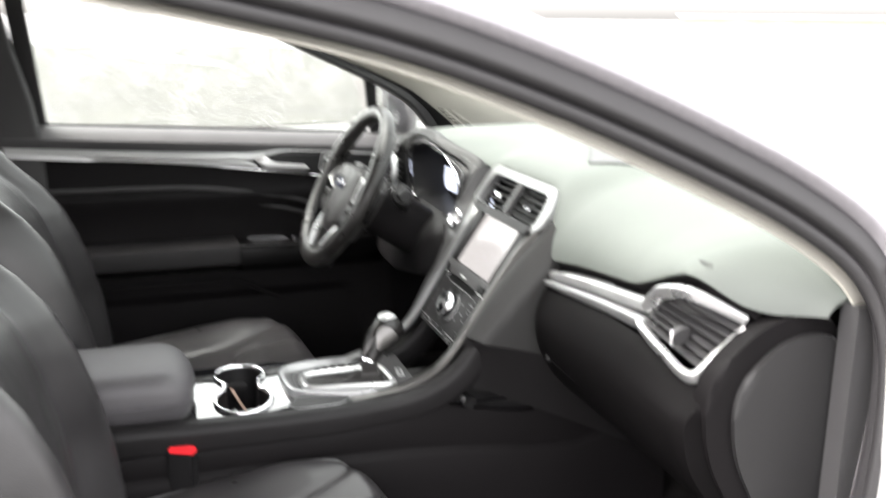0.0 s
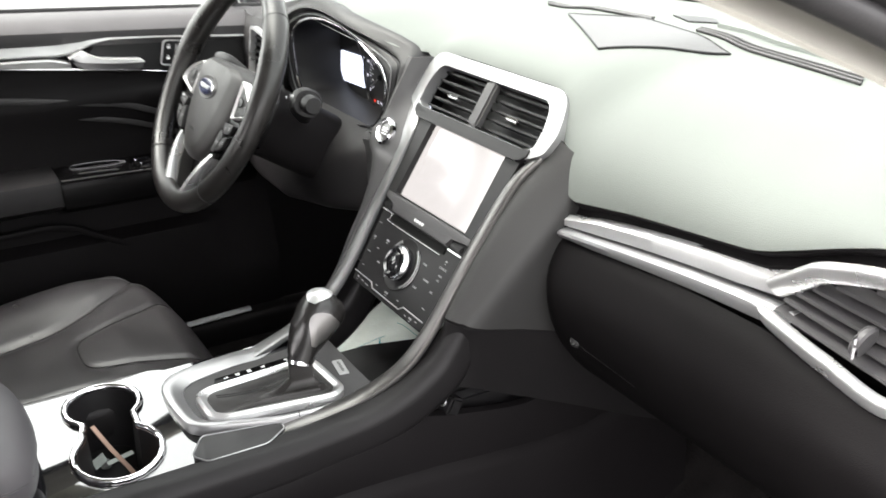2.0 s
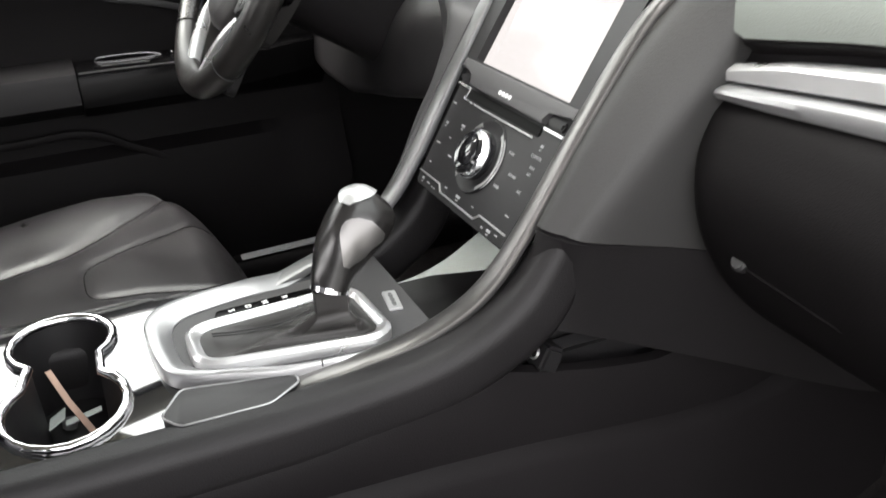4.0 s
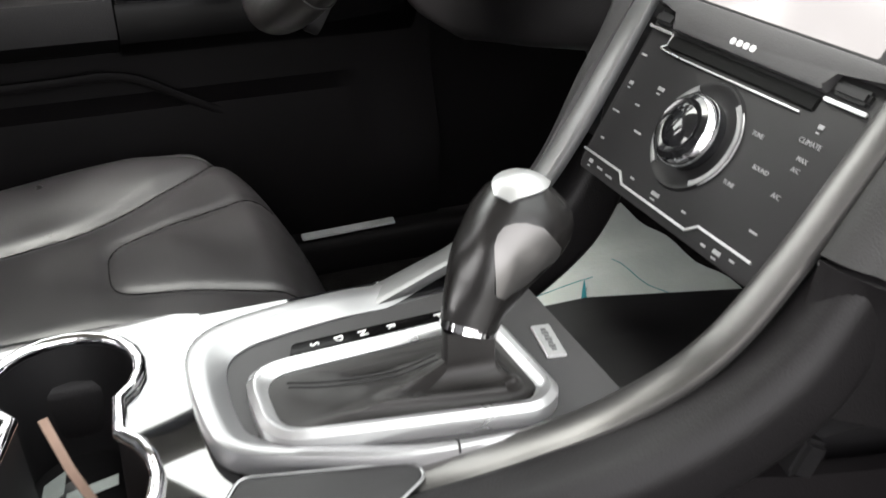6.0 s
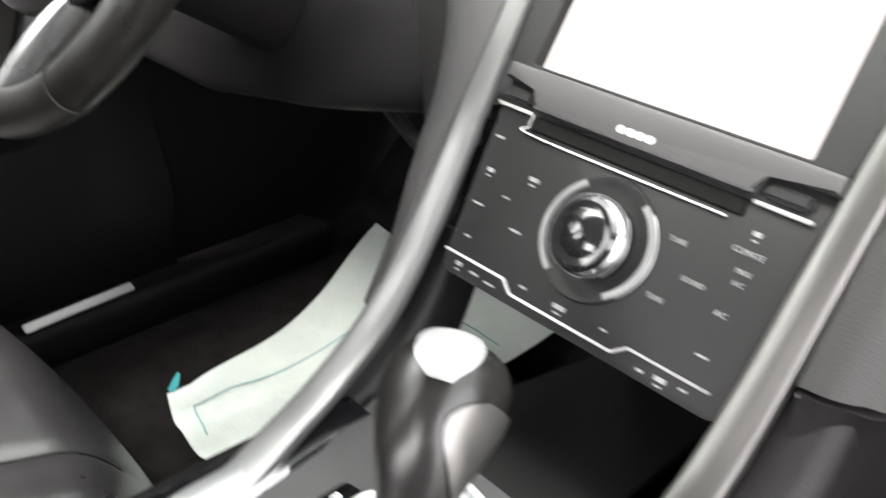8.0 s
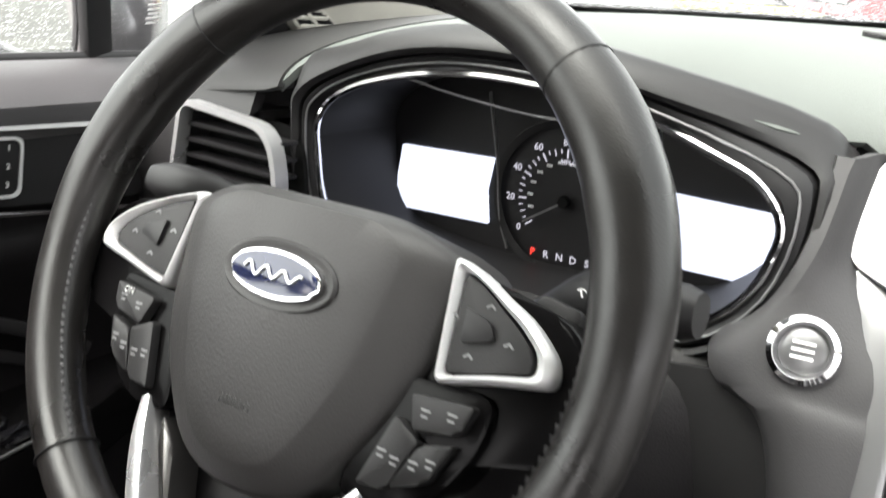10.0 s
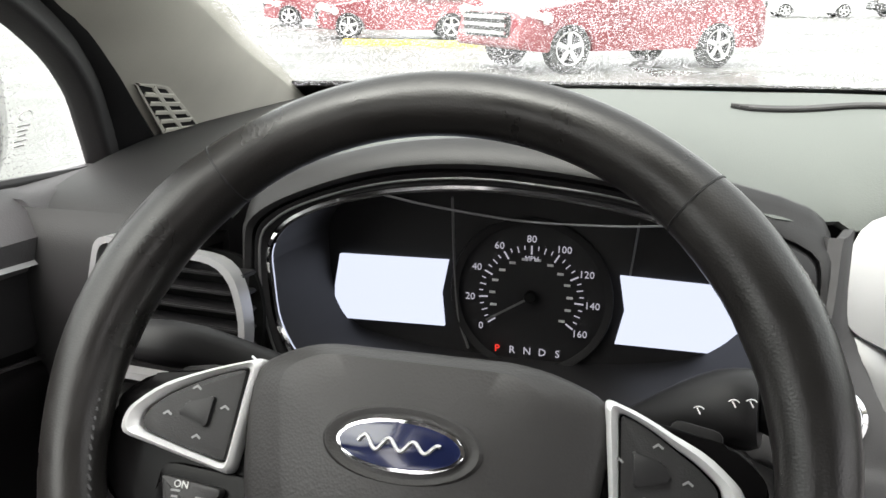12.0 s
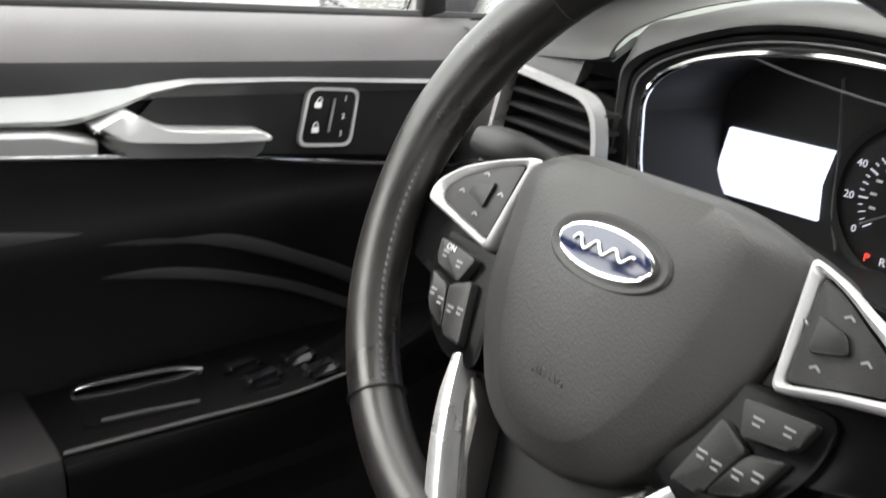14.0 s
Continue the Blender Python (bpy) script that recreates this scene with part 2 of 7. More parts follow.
def curve(points, n):
    """A smooth line of n points through the given ones."""
    p = [Vector(q) for q in points]
    p = [2 * p[0] - p[1]] + p + [2 * p[-1] - p[-2]]
    out = []
    for k in range(n):
        s = k / (n - 1) * (len(p) - 3)
        i = min(int(s), len(p) - 4)
        t = s - i
        a, b, c, d = p[i:i + 4]
        out.append(0.5 * (2 * b + (c - a) * t + (2 * a - 5 * b + 4 * c - d) * t * t + (3 * b - a - 3 * c + d) * t ** 3))
    return out


def sheet(rows, thick=0.0, closed=False, direction=None):
    """A surface through rows of points; thick: pushed back along its normal or a direction to give it body."""
    bm = bmesh.new()
    vs = [[bm.verts.new(p) for p in row] for row in rows]
    for i in range(len(vs) - 1 + (1 if closed else 0)):
        a, b = vs[i], vs[(i + 1) % len(vs)]
        for j in range(len(a) - 1):
            bm.faces.new((a[j], a[j + 1], b[j + 1], b[j]))
    bm.normal_update()
    if thick:
        if direction is not None:
            back = [[bm.verts.new(v.co + Vector(direction) * thick) for v in row] for row in vs]
        else:
            back = [[bm.verts.new(v.co - v.normal * thick) for v in row] for row in vs]
        nr, nc = len(vs), len(vs[0])
        for i in range(nr - 1 + (1 if closed else 0)):
            a, b = back[i], back[(i + 1) % nr]
            for j in range(nc - 1):
                bm.faces.new((a[j + 1], a[j], b[j], b[j + 1]))
        for i in range(nr - 1 + (1 if closed else 0)):
            k = (i + 1) % nr
            bm.faces.new((vs[i][0], vs[k][0], back[k][0], back[i][0]))
            bm.faces.new((vs[k][-1], vs[i][-1], back[i][-1], back[k][-1]))
        if not closed:
            for j in range(nc - 1):
                bm.faces.new((vs[0][j + 1], vs[0][j], back[0][j], back[0][j + 1]))
                bm.faces.new((vs[-1][j], vs[-1][j + 1], back[-1][j + 1], back[-1][j]))
    return bm


def sweep(path, section, up=(0, 0, 1), scales=None, closed=False, bm=None):
    """A bar whose section (points across, up) follows the path."""
    bm = bm or bmesh.new()
    rings = []
    n = len(path)
    for i, p in enumerate(path):
        p = Vector(p)
        a = Vector(path[(i - 1) % n] if closed or i else path[0])
        b = Vector(path[(i + 1) % n] if closed or i < n - 1 else path[-1])
        ahead = (b - a).normalized()
        side = ahead.cross(Vector(up)).normalized()
        top = side.cross(ahead)
        s = scales[i] if scales else 1
        sx, sy = s if isinstance(s, tuple) else (s, s)
        rings.append([bm.verts.new(p + side * u * sx + top * v * sy) for u, v in section])
    m = len(section)
    for i in range(n if closed else n - 1):
        r, q = rings[i], rings[(i + 1) % n]
        for j in range(m):
            bm.faces.new((r[j], r[(j + 1) % m], q[(j + 1) % m], q[j]))
    if not closed:
        bm.faces.new(rings[0])
        bm.faces.new(rings[-1][::-1])
    return bm


def oval(rx, ry, n=12, power=2.0):
    out = []
    for k in range(n):
        a = 2 * math.pi * (k + 0.5) / n
        c, s = math.cos(a), math.sin(a)
        out.append((rx * math.copysign(abs(c) ** (2 / power), c), ry * math.copysign(abs(s) ** (2 / power), s)))
    return out


def rounded(points, r, n=4):
    """A polygon with its corners rounded by r (a number or one for each corner)."""
    out = []
    m = len(points)
    for i in range(m):
        p, a, b = (Vector(points[k % m]) for k in (i, i - 1, i + 1))
        ri = r[i] if isinstance(r, (list, tuple)) else r
        da, db = (a - p), (b - p)
        d = min(ri, da.length * 0.45, db.length * 0.45)
        s, e = p + da.normalized() * d, p + db.normalized() * d
        for k in range(n + 1):
            t = k / n
            out.append(tuple((1 - t) ** 2 * s + 2 * t * (1 - t) * p + t * t * e))
    return out


def prism(points, low, high, m, bevel=0.0, bm=None, taper=1.0):
    """A plate: a flat outline, in the frame m, from low to high along the frame's third axis."""
    own = bmesh.new()
    cx = sum(p[0] for p in points) / len(points)
    cy = sum(p[1] for p in points) / len(points)
    a = [own.verts.new(m @ Vector((p[0], p[1], low))) for p in points]
    b = [own.verts.new(m @ Vector((cx + (p[0] - cx) * taper, cy + (p[1] - cy) * taper, high))) for p in points]
    own.faces.new(a[::-1])
    top = own.faces.new(b)
    for i in range(len(a)):
        k = (i + 1) % len(a)
        own.faces.new((a[i], a[k], b[k], b[i]))
    if bevel:
        bmesh.ops.bevel(own, geom=list(top.edges), offset=bevel, segments=2, affect='EDGES', profile=0.6)
    if bm is None:
        return own
    merge(bm, own)
    return bm


def merge(bm, own):
    me = bpy.data.meshes.new("temporary")
    own.to_mesh(me)
    own.free()
    bm.from_mesh(me)
    bpy.data.meshes.remove(me)
    return bm


def frame_plate(outer, inner, low, high, m, bm=None):
    """A ring plate between two outlines with the same number of points."""
    bm = bm or bmesh.new()
    loops = []
    for pts, z in ((outer, low), (outer, high), (inner, high), (inner, low)):
        loops.append([bm.verts.new(m @ Vector((p[0], p[1], z))) for p in pts])
    n = len(outer)
    for q in range(4):
        a, b = loops[q], loops[(q + 1) % 4]
        for i in range(n):
            k = (i + 1) % n
            bm.faces.new((a[i], a[k], b[k], b[i]))
    return bm


def block(sx, sy, sz, m, bevel=0.004, bm=None):
    own = bmesh.new()
    bmesh.ops.create_cube(own, size=1, matrix=Matrix.Diagonal((sx, sy, sz, 1)))
    if bevel:
        bmesh.ops.bevel(own, geom=own.edges[:], offset=bevel, segments=2, affect='EDGES')
    bmesh.ops.transform(own, matrix=m, verts=own.verts)
    if bm is None:
        return own
    return merge(bm, own)


def lathe(profile, m, n=32, bm=None):
    """A turned piece: profile of (radius, height) about the frame's third axis."""
    bm = bm or bmesh.new()
    rings = []
    for r, h in profile:
        if r < 1e-6:
            rings.append([bm.verts.new(m @ Vector((0, 0, h)))])
        else:
            rings.append([bm.verts.new(m @ Vector((r * math.cos(2 * math.pi * k / n), r * math.sin(2 * math.pi * k / n), h))) for k in range(n)])
    for a, b in zip(rings, rings[1:]):
        for k in range(n):
            j = (k + 1) % n
            if len(a) == 1:
                bm.faces.new((a[0], b[k], b[j]))
            elif len(b) == 1:
                bm.faces.new((a[k], a[j], b[0]))
            else:
                bm.faces.new((a[k], a[j], b[j], b[k]))
    return bm


def lettering(name, body, size, m, mat, parent, label="", depth=0.0003):
    """Raised writing in the built-in font, centred on the frame m."""
    c = bpy.data.curves.new(name, 'FONT')
    c.body, c.size, c.align_x, c.align_y, c.extrude, c.resolution_u = body, size, 'CENTER', 'CENTER', depth, 2
    ob = bpy.data.objects.new(name, c)
    me = bpy.data.meshes.new_from_object(ob)
    bpy.data.objects.remove(ob)
    bpy.data.curves.remove(c)
    bm = bmesh.new()
    bm.from_mesh(me)
    bpy.data.meshes.remove(me)
    bmesh.ops.transform(bm, matrix=m, verts=bm.verts)
    return part(name, bm, mat, parent, label)


def axes(at, x, y):
    """A frame at a place with its first axis along x and its second near y."""
    x = Vector(x).normalized()
    z = x.cross(Vector(y)).normalized()
    y = z.cross(x)
    m = Matrix((x, y, z)).transposed().to_4x4()
    m.translation = Vector(at)
    return m


def lerp_table(table, x):
    """Values of a table of rows (x, ...) at x, smoothly between."""
    xs = [r[0] for r in table]
    out = []
    for c in range(1, len(table[0])):
        out.append(float(np.interp(x, xs, [r[c] for r in table])))
    return out


# ---------------------------------------------------------------- ground and distance
GROUND = -0.10


def ground_sheet():
    bm = bmesh.new()
    bmesh.ops.create_grid(bm, x_segments=2, y_segments=2, size=600)
    bmesh.ops.translate(bm, verts=bm.verts, vec=(0, 0, GROUND))
    tagged(part("ground", bm, ASPHALT), "wet grey asphalt of a car lot", "ground", kind="structure")


ground_sheet()

# ---------------------------------------------------------------- car body round the cabin
# the line of the door opening's upper front edge: x, y, z
PILLAR = [(0.745, 0.372, 0.50), (0.742, 0.392, 0.62), (0.735, 0.408, 0.74), (0.718, 0.412, 0.845), (0.695, 0.385, 0.920), (0.673, 0.312, 0.980), (0.650, 0.195, 1.042),
          (0.622, 0.035, 1.113), (0.601, -0.14, 1.175), (0.585, -0.32, 1.218), (0.568, -0.55, 1.262), (0.56, -0.85, 1.29)]


def mirror(points):
    return [(-p[0], *p[1:]) for p in points]


def shell():
    body = thing("car_body", (0.72, 0.4, 0.2), "dark grey metallic car body round an open door opening", "car body", kind="structure")
    line = curve(PILLAR, 48)
    for side in (1, -1):
        path = [Vector((p.x * side, p.y, p.z)) for p in line]
        up = (side, 0, 0.35)
        # cream trim inside, rubber seal at the edge, painted frame outside
        if side == 1:
            part("door_seal", sweep([p + Vector((0.010, 0.006, 0.010)) for p in path], oval(0.010, 0.010, 10), up), RUBBER, body, "black rubber door seal")
            part("door_frame", sweep([p + Vector((0.008, 0.018, 0.032)) for p in path], rounded([(-0.020, -0.02), (0.020, -0.02), (0.018, 0.012), (-0.014, 0.016)], 0.008, 3), up), RUBBER, body, "black inner flange of the door frame")
            part("pillar_skin", sweep([p + Vector((0.004, 0.034, 0.062)) for p in path], rounded([(-0.022, -0.03), (0.022, -0.03), (0.022, 0.012), (-0.010, 0.020), (-0.022, 0.004)], 0.010, 4), up), PAINT, body)
    # sill and hinge pillar on the open side
    part("hinge_pillar", sweep(curve([(0.75, 0.47, 0.95), (0.765, 0.47, 0.80), (0.775, 0.455, 0.62), (0.78, 0.42, 0.45), (0.78, 0.36, 0.30), (0.78, 0.30, 0.2)], 20),
                               rounded([(-0.05, -0.03), (0.06, -0.03), (0.06, 0.03), (-0.05, 0.03)], 0.012, 3), (1, 0, 0)), SILVER_PAINT, body, "pale painted hinge pillar")
    part("door_sill", sweep([(0.74, y, 0.24) for y in (0.38, 0.0, -0.5, -1.0)], rounded([(-0.07, -0.06), (0.07, -0.06), (0.07, 0.06), (-0.07, 0.06)], 0.02, 3)), PAINT, body)
    part("sill_cover", sweep([(0.69, y, 0.31) for y in (0.42, 0.0, -0.5, -1.0)], rounded([(-0.05, -0.03), (0.05, -0.03), (0.05, 0.02), (-0.05, 0.03)], 0.012, 3)), PLASTIC, body)
    part("hinge_check", block(0.05, 0.03, 0.05, pose(0.80, 0.40, 0.63), 0.008), BLACK, body, "black door check strap")
    return body


shell()


def pillar_trims():
    """Cream cloth linings of the two windscreen pillars."""
    for side, name in ((1, "pillar_trim_passenger"), (-1, "pillar_trim_driver")):
        if side == 1:
            inner = curve([(0.690, 0.425, 0.852), (0.684, 0.385, 0.915), (0.664, 0.315, 0.970), (0.643, 0.198, 1.030), (0.615, 0.035, 1.103), (0.594, -0.14, 1.168), (0.578, -0.32, 1.212), (0.56, -0.6, 1.262)], 30)
        else:
            inner = curve([(0.735, 0.420, 0.895), (0.722, 0.345, 0.965), (0.706, 0.285, 1.013), (0.690, 0.212, 1.060), (0.655, 0.04, 1.135), (0.625, -0.12, 1.195), (0.600, -0.30, 1.238), (0.575, -0.6, 1.275)], 30)
        front = curve([(0.690, 0.68, 0.935), (0.688, 0.64, 0.963), (0.672, 0.49, 1.025), (0.655, 0.40, 1.062), (0.625, 0.22, 1.125), (0.595, 0.02, 1.195), (0.565, -0.13, 1.245), (0.53, -0.3, 1.285)], 30)
        rows = []
        for a, b in zip(inner, front):
            mid = (a + b) / 2 + Vector((-0.03, -0.01, -0.012))
            row = []
            for k in range(7):
                t = k / 6
                p = (1 - t) ** 2 * a + 2 * t * (1 - t) * mid + t * t * b
                row.append((p.x * side, p.y, p.z))
            rows.append(row)
        tagged(part(name, sheet(rows, 0.004), CREAM), "cream cloth-covered windscreen pillar trim", "pillar trim", kind="structure")


pillar_trims()


def roof():
    rows = []
    for k in range(12):
        y = -0.28 - k * 0.13
        rows.append([(x, y + 0.25 * (1 - (x / 0.62) ** 2) * (1 if k < 3 else 0.3), 1.30 + 0.05 * (1 - (x / 0.62) ** 2) + 0.02 * math.sin(k / 11 * 3.1)) for x in np.linspace(-0.60, 0.60, 17)])
    tagged(part("ceiling", sheet(rows, 0.03), CREAM), "cream cloth headliner under the car roof", "ceiling", kind="structure")


roof()


def face_inward(ob, towards):
    """Turn an open sheet of glass so that its faces look towards the cabin."""
    mean = Vector((0, 0, 0))
    for f in ob.data.polygons:
        mean += f.normal * f.area
    if mean.dot(Vector(towards)) < 0:
        ob.data.flip_normals()


def windscreen():
    ws = thing("windscreen", (0, 0.80, 0.95), "rain-beaded windscreen with a black border", "windscreen", kind="structure")
    rows = []
    for k in range(14):
        t = k / 13
        w = 0.705 - 0.16 * t
        row = []
        for x in np.linspace(-1, 1, 21):
            bow = 1 - x * x
            row.append((x * w, 0.66 - 0.97 * t + 0.15 * bow, 0.945 + 0.36 * t + 0.03 * t * bow))
        rows.append(row)
    glass = part("pane", sheet(rows), WET_SCREEN, ws)
    face_inward(glass, (0, -0.5, -1))
    # black ceramic border along the foot and the sides
    foot = [Vector(p) + Vector((0, -0.006, 0.004)) for p in rows[0]]
    second = [Vector(p) + Vector((0, -0.070, 0.030)) for p in rows[0]]
    part("black_border", sheet([foot, second], 0.002), BLACK, ws)


windscreen()


def cabin_back():
    """Plain panels that close the cabin behind the seats and at the rear doors."""
    floor_rows = [[(x, y, 0.30 if abs(x) < 0.6 else 0.31) for x in np.linspace(-0.72, 0.72, 9)] for y in np.linspace(-1.5, 0.62, 12)]
    tagged(part("floor", sheet(floor_rows, 0.02), CARPET), "black carpeted car floor", "floor", kind="structure")
    toe = [[(x, 0.40 + 0.35 * t, 0.30 + 0.36 * t * t) for x in np.linspace(-0.72, 0.72, 9)] for t in np.linspace(0, 1, 8)]
    tagged(part("wall_front", sheet(toe, 0.02), CARPET), "black carpeted bulkhead of the footwells", "bulkhead", kind="structure")
    upper = [[(x, 0.75, z) for x in np.linspace(-0.72, 0.72, 5)] for z in np.linspace(0.60, 0.90, 4)]
    tagged(part("wall_firewall", sheet(upper, 0.02), BLACK), "black panel behind the dashboard", "bulkhead", kind="structure")
    back = [[(x, -1.5 - 0.1 * t, 0.3 + 0.6 * t) for x in np.linspace(-0.72, 0.72, 5)] for t in (0, 0.5, 1)]
    tagged(part("wall_back", sheet(back, 0.03), PLASTIC), "dark rear bulkhead behind the seats", "bulkhead", kind="structure")
    side = [[(0.74, y, z) for y in np.linspace(-0.70, -1.55, 5)] for z in (0.2, 0.6, 0.95)]
    tagged(part("wall_rear_right", sheet(side, 0.03), PLASTIC), "dark rear side panel", "side panel", kind="structure")
    side = [[(-0.74, y, z) for y in np.linspace(-0.70, -1.55, 5)] for z in (0.2, 0.6, 0.95)]
    tagged(part("wall_rear_left", sheet(side, 0.03), PLASTIC), "dark rear side panel", "side panel", kind="structure")
    kick = [[(-0.728, y, z) for y in np.linspace(0.15, 0.76, 6)] for z in (0.2, 0.6, 0.90)]
    tagged(part("wall_kick_left", sheet(kick, 0.03), PLASTIC), "dark kick panel of the footwell", "kick panel", kind="structure")
    kick = [[(0.70, y, z) for y in np.linspace(0.40, 0.76, 6)] for z in (0.28, 0.6, 0.89)]
    tagged(part("wall_kick_right", sheet(kick, 0.03), PANEL), "dark kick panel of the footwell", "kick panel", kind="structure")
    for s in (1, -1):
        post = curve([(0.72 * s, -0.66, 0.3), (0.72 * s, -0.66, 0.9), (0.65 * s, -0.70, 1.15), (0.56 * s, -0.72, 1.31)], 12)
        tagged(part("pillar_middle", sweep(post, rounded([(-0.06, -0.02), (0.06, -0.02), (0.06, 0.02), (-0.06, 0.02)], 0.01, 3), (s, 0, 0)), PANEL), "dark-trimmed middle door pillar", "door pillar", kind="structure")


cabin_back()

# ---------------------------------------------------------------- dashboard
# x; front edge y, z; two guiding points y, z; foot of the windscreen y, z
TOP = [(-0.72, 0.200, 0.903, 0.215, 0.933, 0.40, 0.948, 0.62, 0.945),
       (-0.62, 0.192, 0.918, 0.200, 0.950, 0.40, 0.965, 0.68, 0.955),
       (-0.55, 0.188, 0.926, 0.197, 0.962, 0.40, 0.972, 0.71, 0.958),
       (-0.46, 0.186, 0.951, 0.198, 0.984, 0.40, 0.978, 0.74, 0.96),
       (-0.37, 0.186, 0.964, 0.200, 0.992, 0.40, 0.980, 0.76, 0.96),
       (-0.28, 0.189, 0.954, 0.205, 0.986, 0.40, 0.980, 0.775, 0.96),
       (-0.20, 0.210, 0.922, 0.228, 0.962, 0.40, 0.980, 0.785, 0.96),
       (-0.165, 0.262, 0.922, 0.275, 0.962, 0.42, 0.982, 0.79, 0.96),
       (-0.12, 0.282, 0.938, 0.295, 0.978, 0.44, 0.985, 0.79, 0.96),
       (0.12, 0.282, 0.938, 0.295, 0.978, 0.44, 0.985, 0.79, 0.96),
       (0.155, 0.262, 0.915, 0.275, 0.972, 0.43, 0.985, 0.79, 0.96),
       (0.185, 0.240, 0.832, 0.247, 0.950, 0.40, 0.985, 0.79, 0.96),
       (0.30, 0.244, 0.849, 0.248, 0.940, 0.39, 0.982, 0.77, 0.955),
       (0.45, 0.249, 0.863, 0.254, 0.930, 0.39, 0.972, 0.73, 0.95),
       (0.487, 0.248, 0.877, 0.253, 0.932, 0.39, 0.967, 0.72, 0.947),
       (0.53, 0.247, 0.895, 0.252, 0.935, 0.39, 0.962, 0.71, 0.945),
       (0.583, 0.245, 0.913, 0.257, 0.932, 0.39, 0.950, 0.69, 0.94),
       (0.632, 0.300, 0.872, 0.312, 0.910, 0.40, 0.928, 0.67, 0.925),
       (0.675, 0.385, 0.872, 0.395, 0.892, 0.43, 0.902, 0.60, 0.90)]


def bezier(a, b, c, d, t):
    return [(1 - t) ** 3 * a[i] + 3 * t * (1 - t) ** 2 * b[i] + 3 * t * t * (1 - t) * c[i] + t ** 3 * d[i] for i in range(len(a))]


def dash_top_point(x, t):
    v = [sum(lerp_table(TOP, x + d)[k] for d in (-0.012, 0, 0.012)) / 3 for k in range(8)]
    y, z = bezier(v[0:2], v[2:4], v[4:6], v[6:8], t)
    return Vector((x, y, z))


DASHBOARD = thing("dashboard", (0, 0.45, 0.60), "charcoal soft-touch dashboard with satin silver trim", "dashboard")


def lip_share(x):
    """How far back along the dash section the instrument hood's lip reaches at x."""
    return float(np.interp(x, [-0.546, -0.530, -0.30, -0.24, -0.19, -0.165, -0.150], [0.0, 0.20, 0.20, 0.17, 0.15, 0.11, 0.0]))


def dash_upper():
    def section(x):
        t0 = max(0.0, lip_share(x) - 0.025)
        return [dash_top_point(x, t0 + (1 - t0) * (k / 22) ** 1.4) for k in range(23)]
    part("upper_pad", sheet([section(x) for x in np.linspace(-0.545, 0.675, 120)], 0.006), DASH_GLARE, DASHBOARD, "grained soft plastic with windscreen glare put into its greenish grey")
    # Left end of the same pad section, in the shaded copy of its plastic.
    part("end_pad", sheet([[q + Vector((0, -0.001, 0.001)) for q in section(x)] for x in np.linspace(-0.715, -0.543, 16)], 0.006), DASH_SHADED, DASHBOARD, "charcoal end piece beside the driver's door")


dash_upper()


def ribbon(points, width, thick, lean=(0, 0, 1), n=30, section=None, scales=None):
    path = curve(points, n)
    if scales:
        s = np.linspace(0, 1, n)
        scales = [tuple(float(np.interp(q, np.linspace(0, 1, len(scales)), [k[c] for k in scales])) for c in (0, 1)) for q in s]
    return sweep(path, section or rounded([(-thick / 2, -width / 2), (thick / 2, -width / 2), (thick / 2, width / 2), (-thick / 2, width / 2)], thick * 0.4, 2), lean, scales)


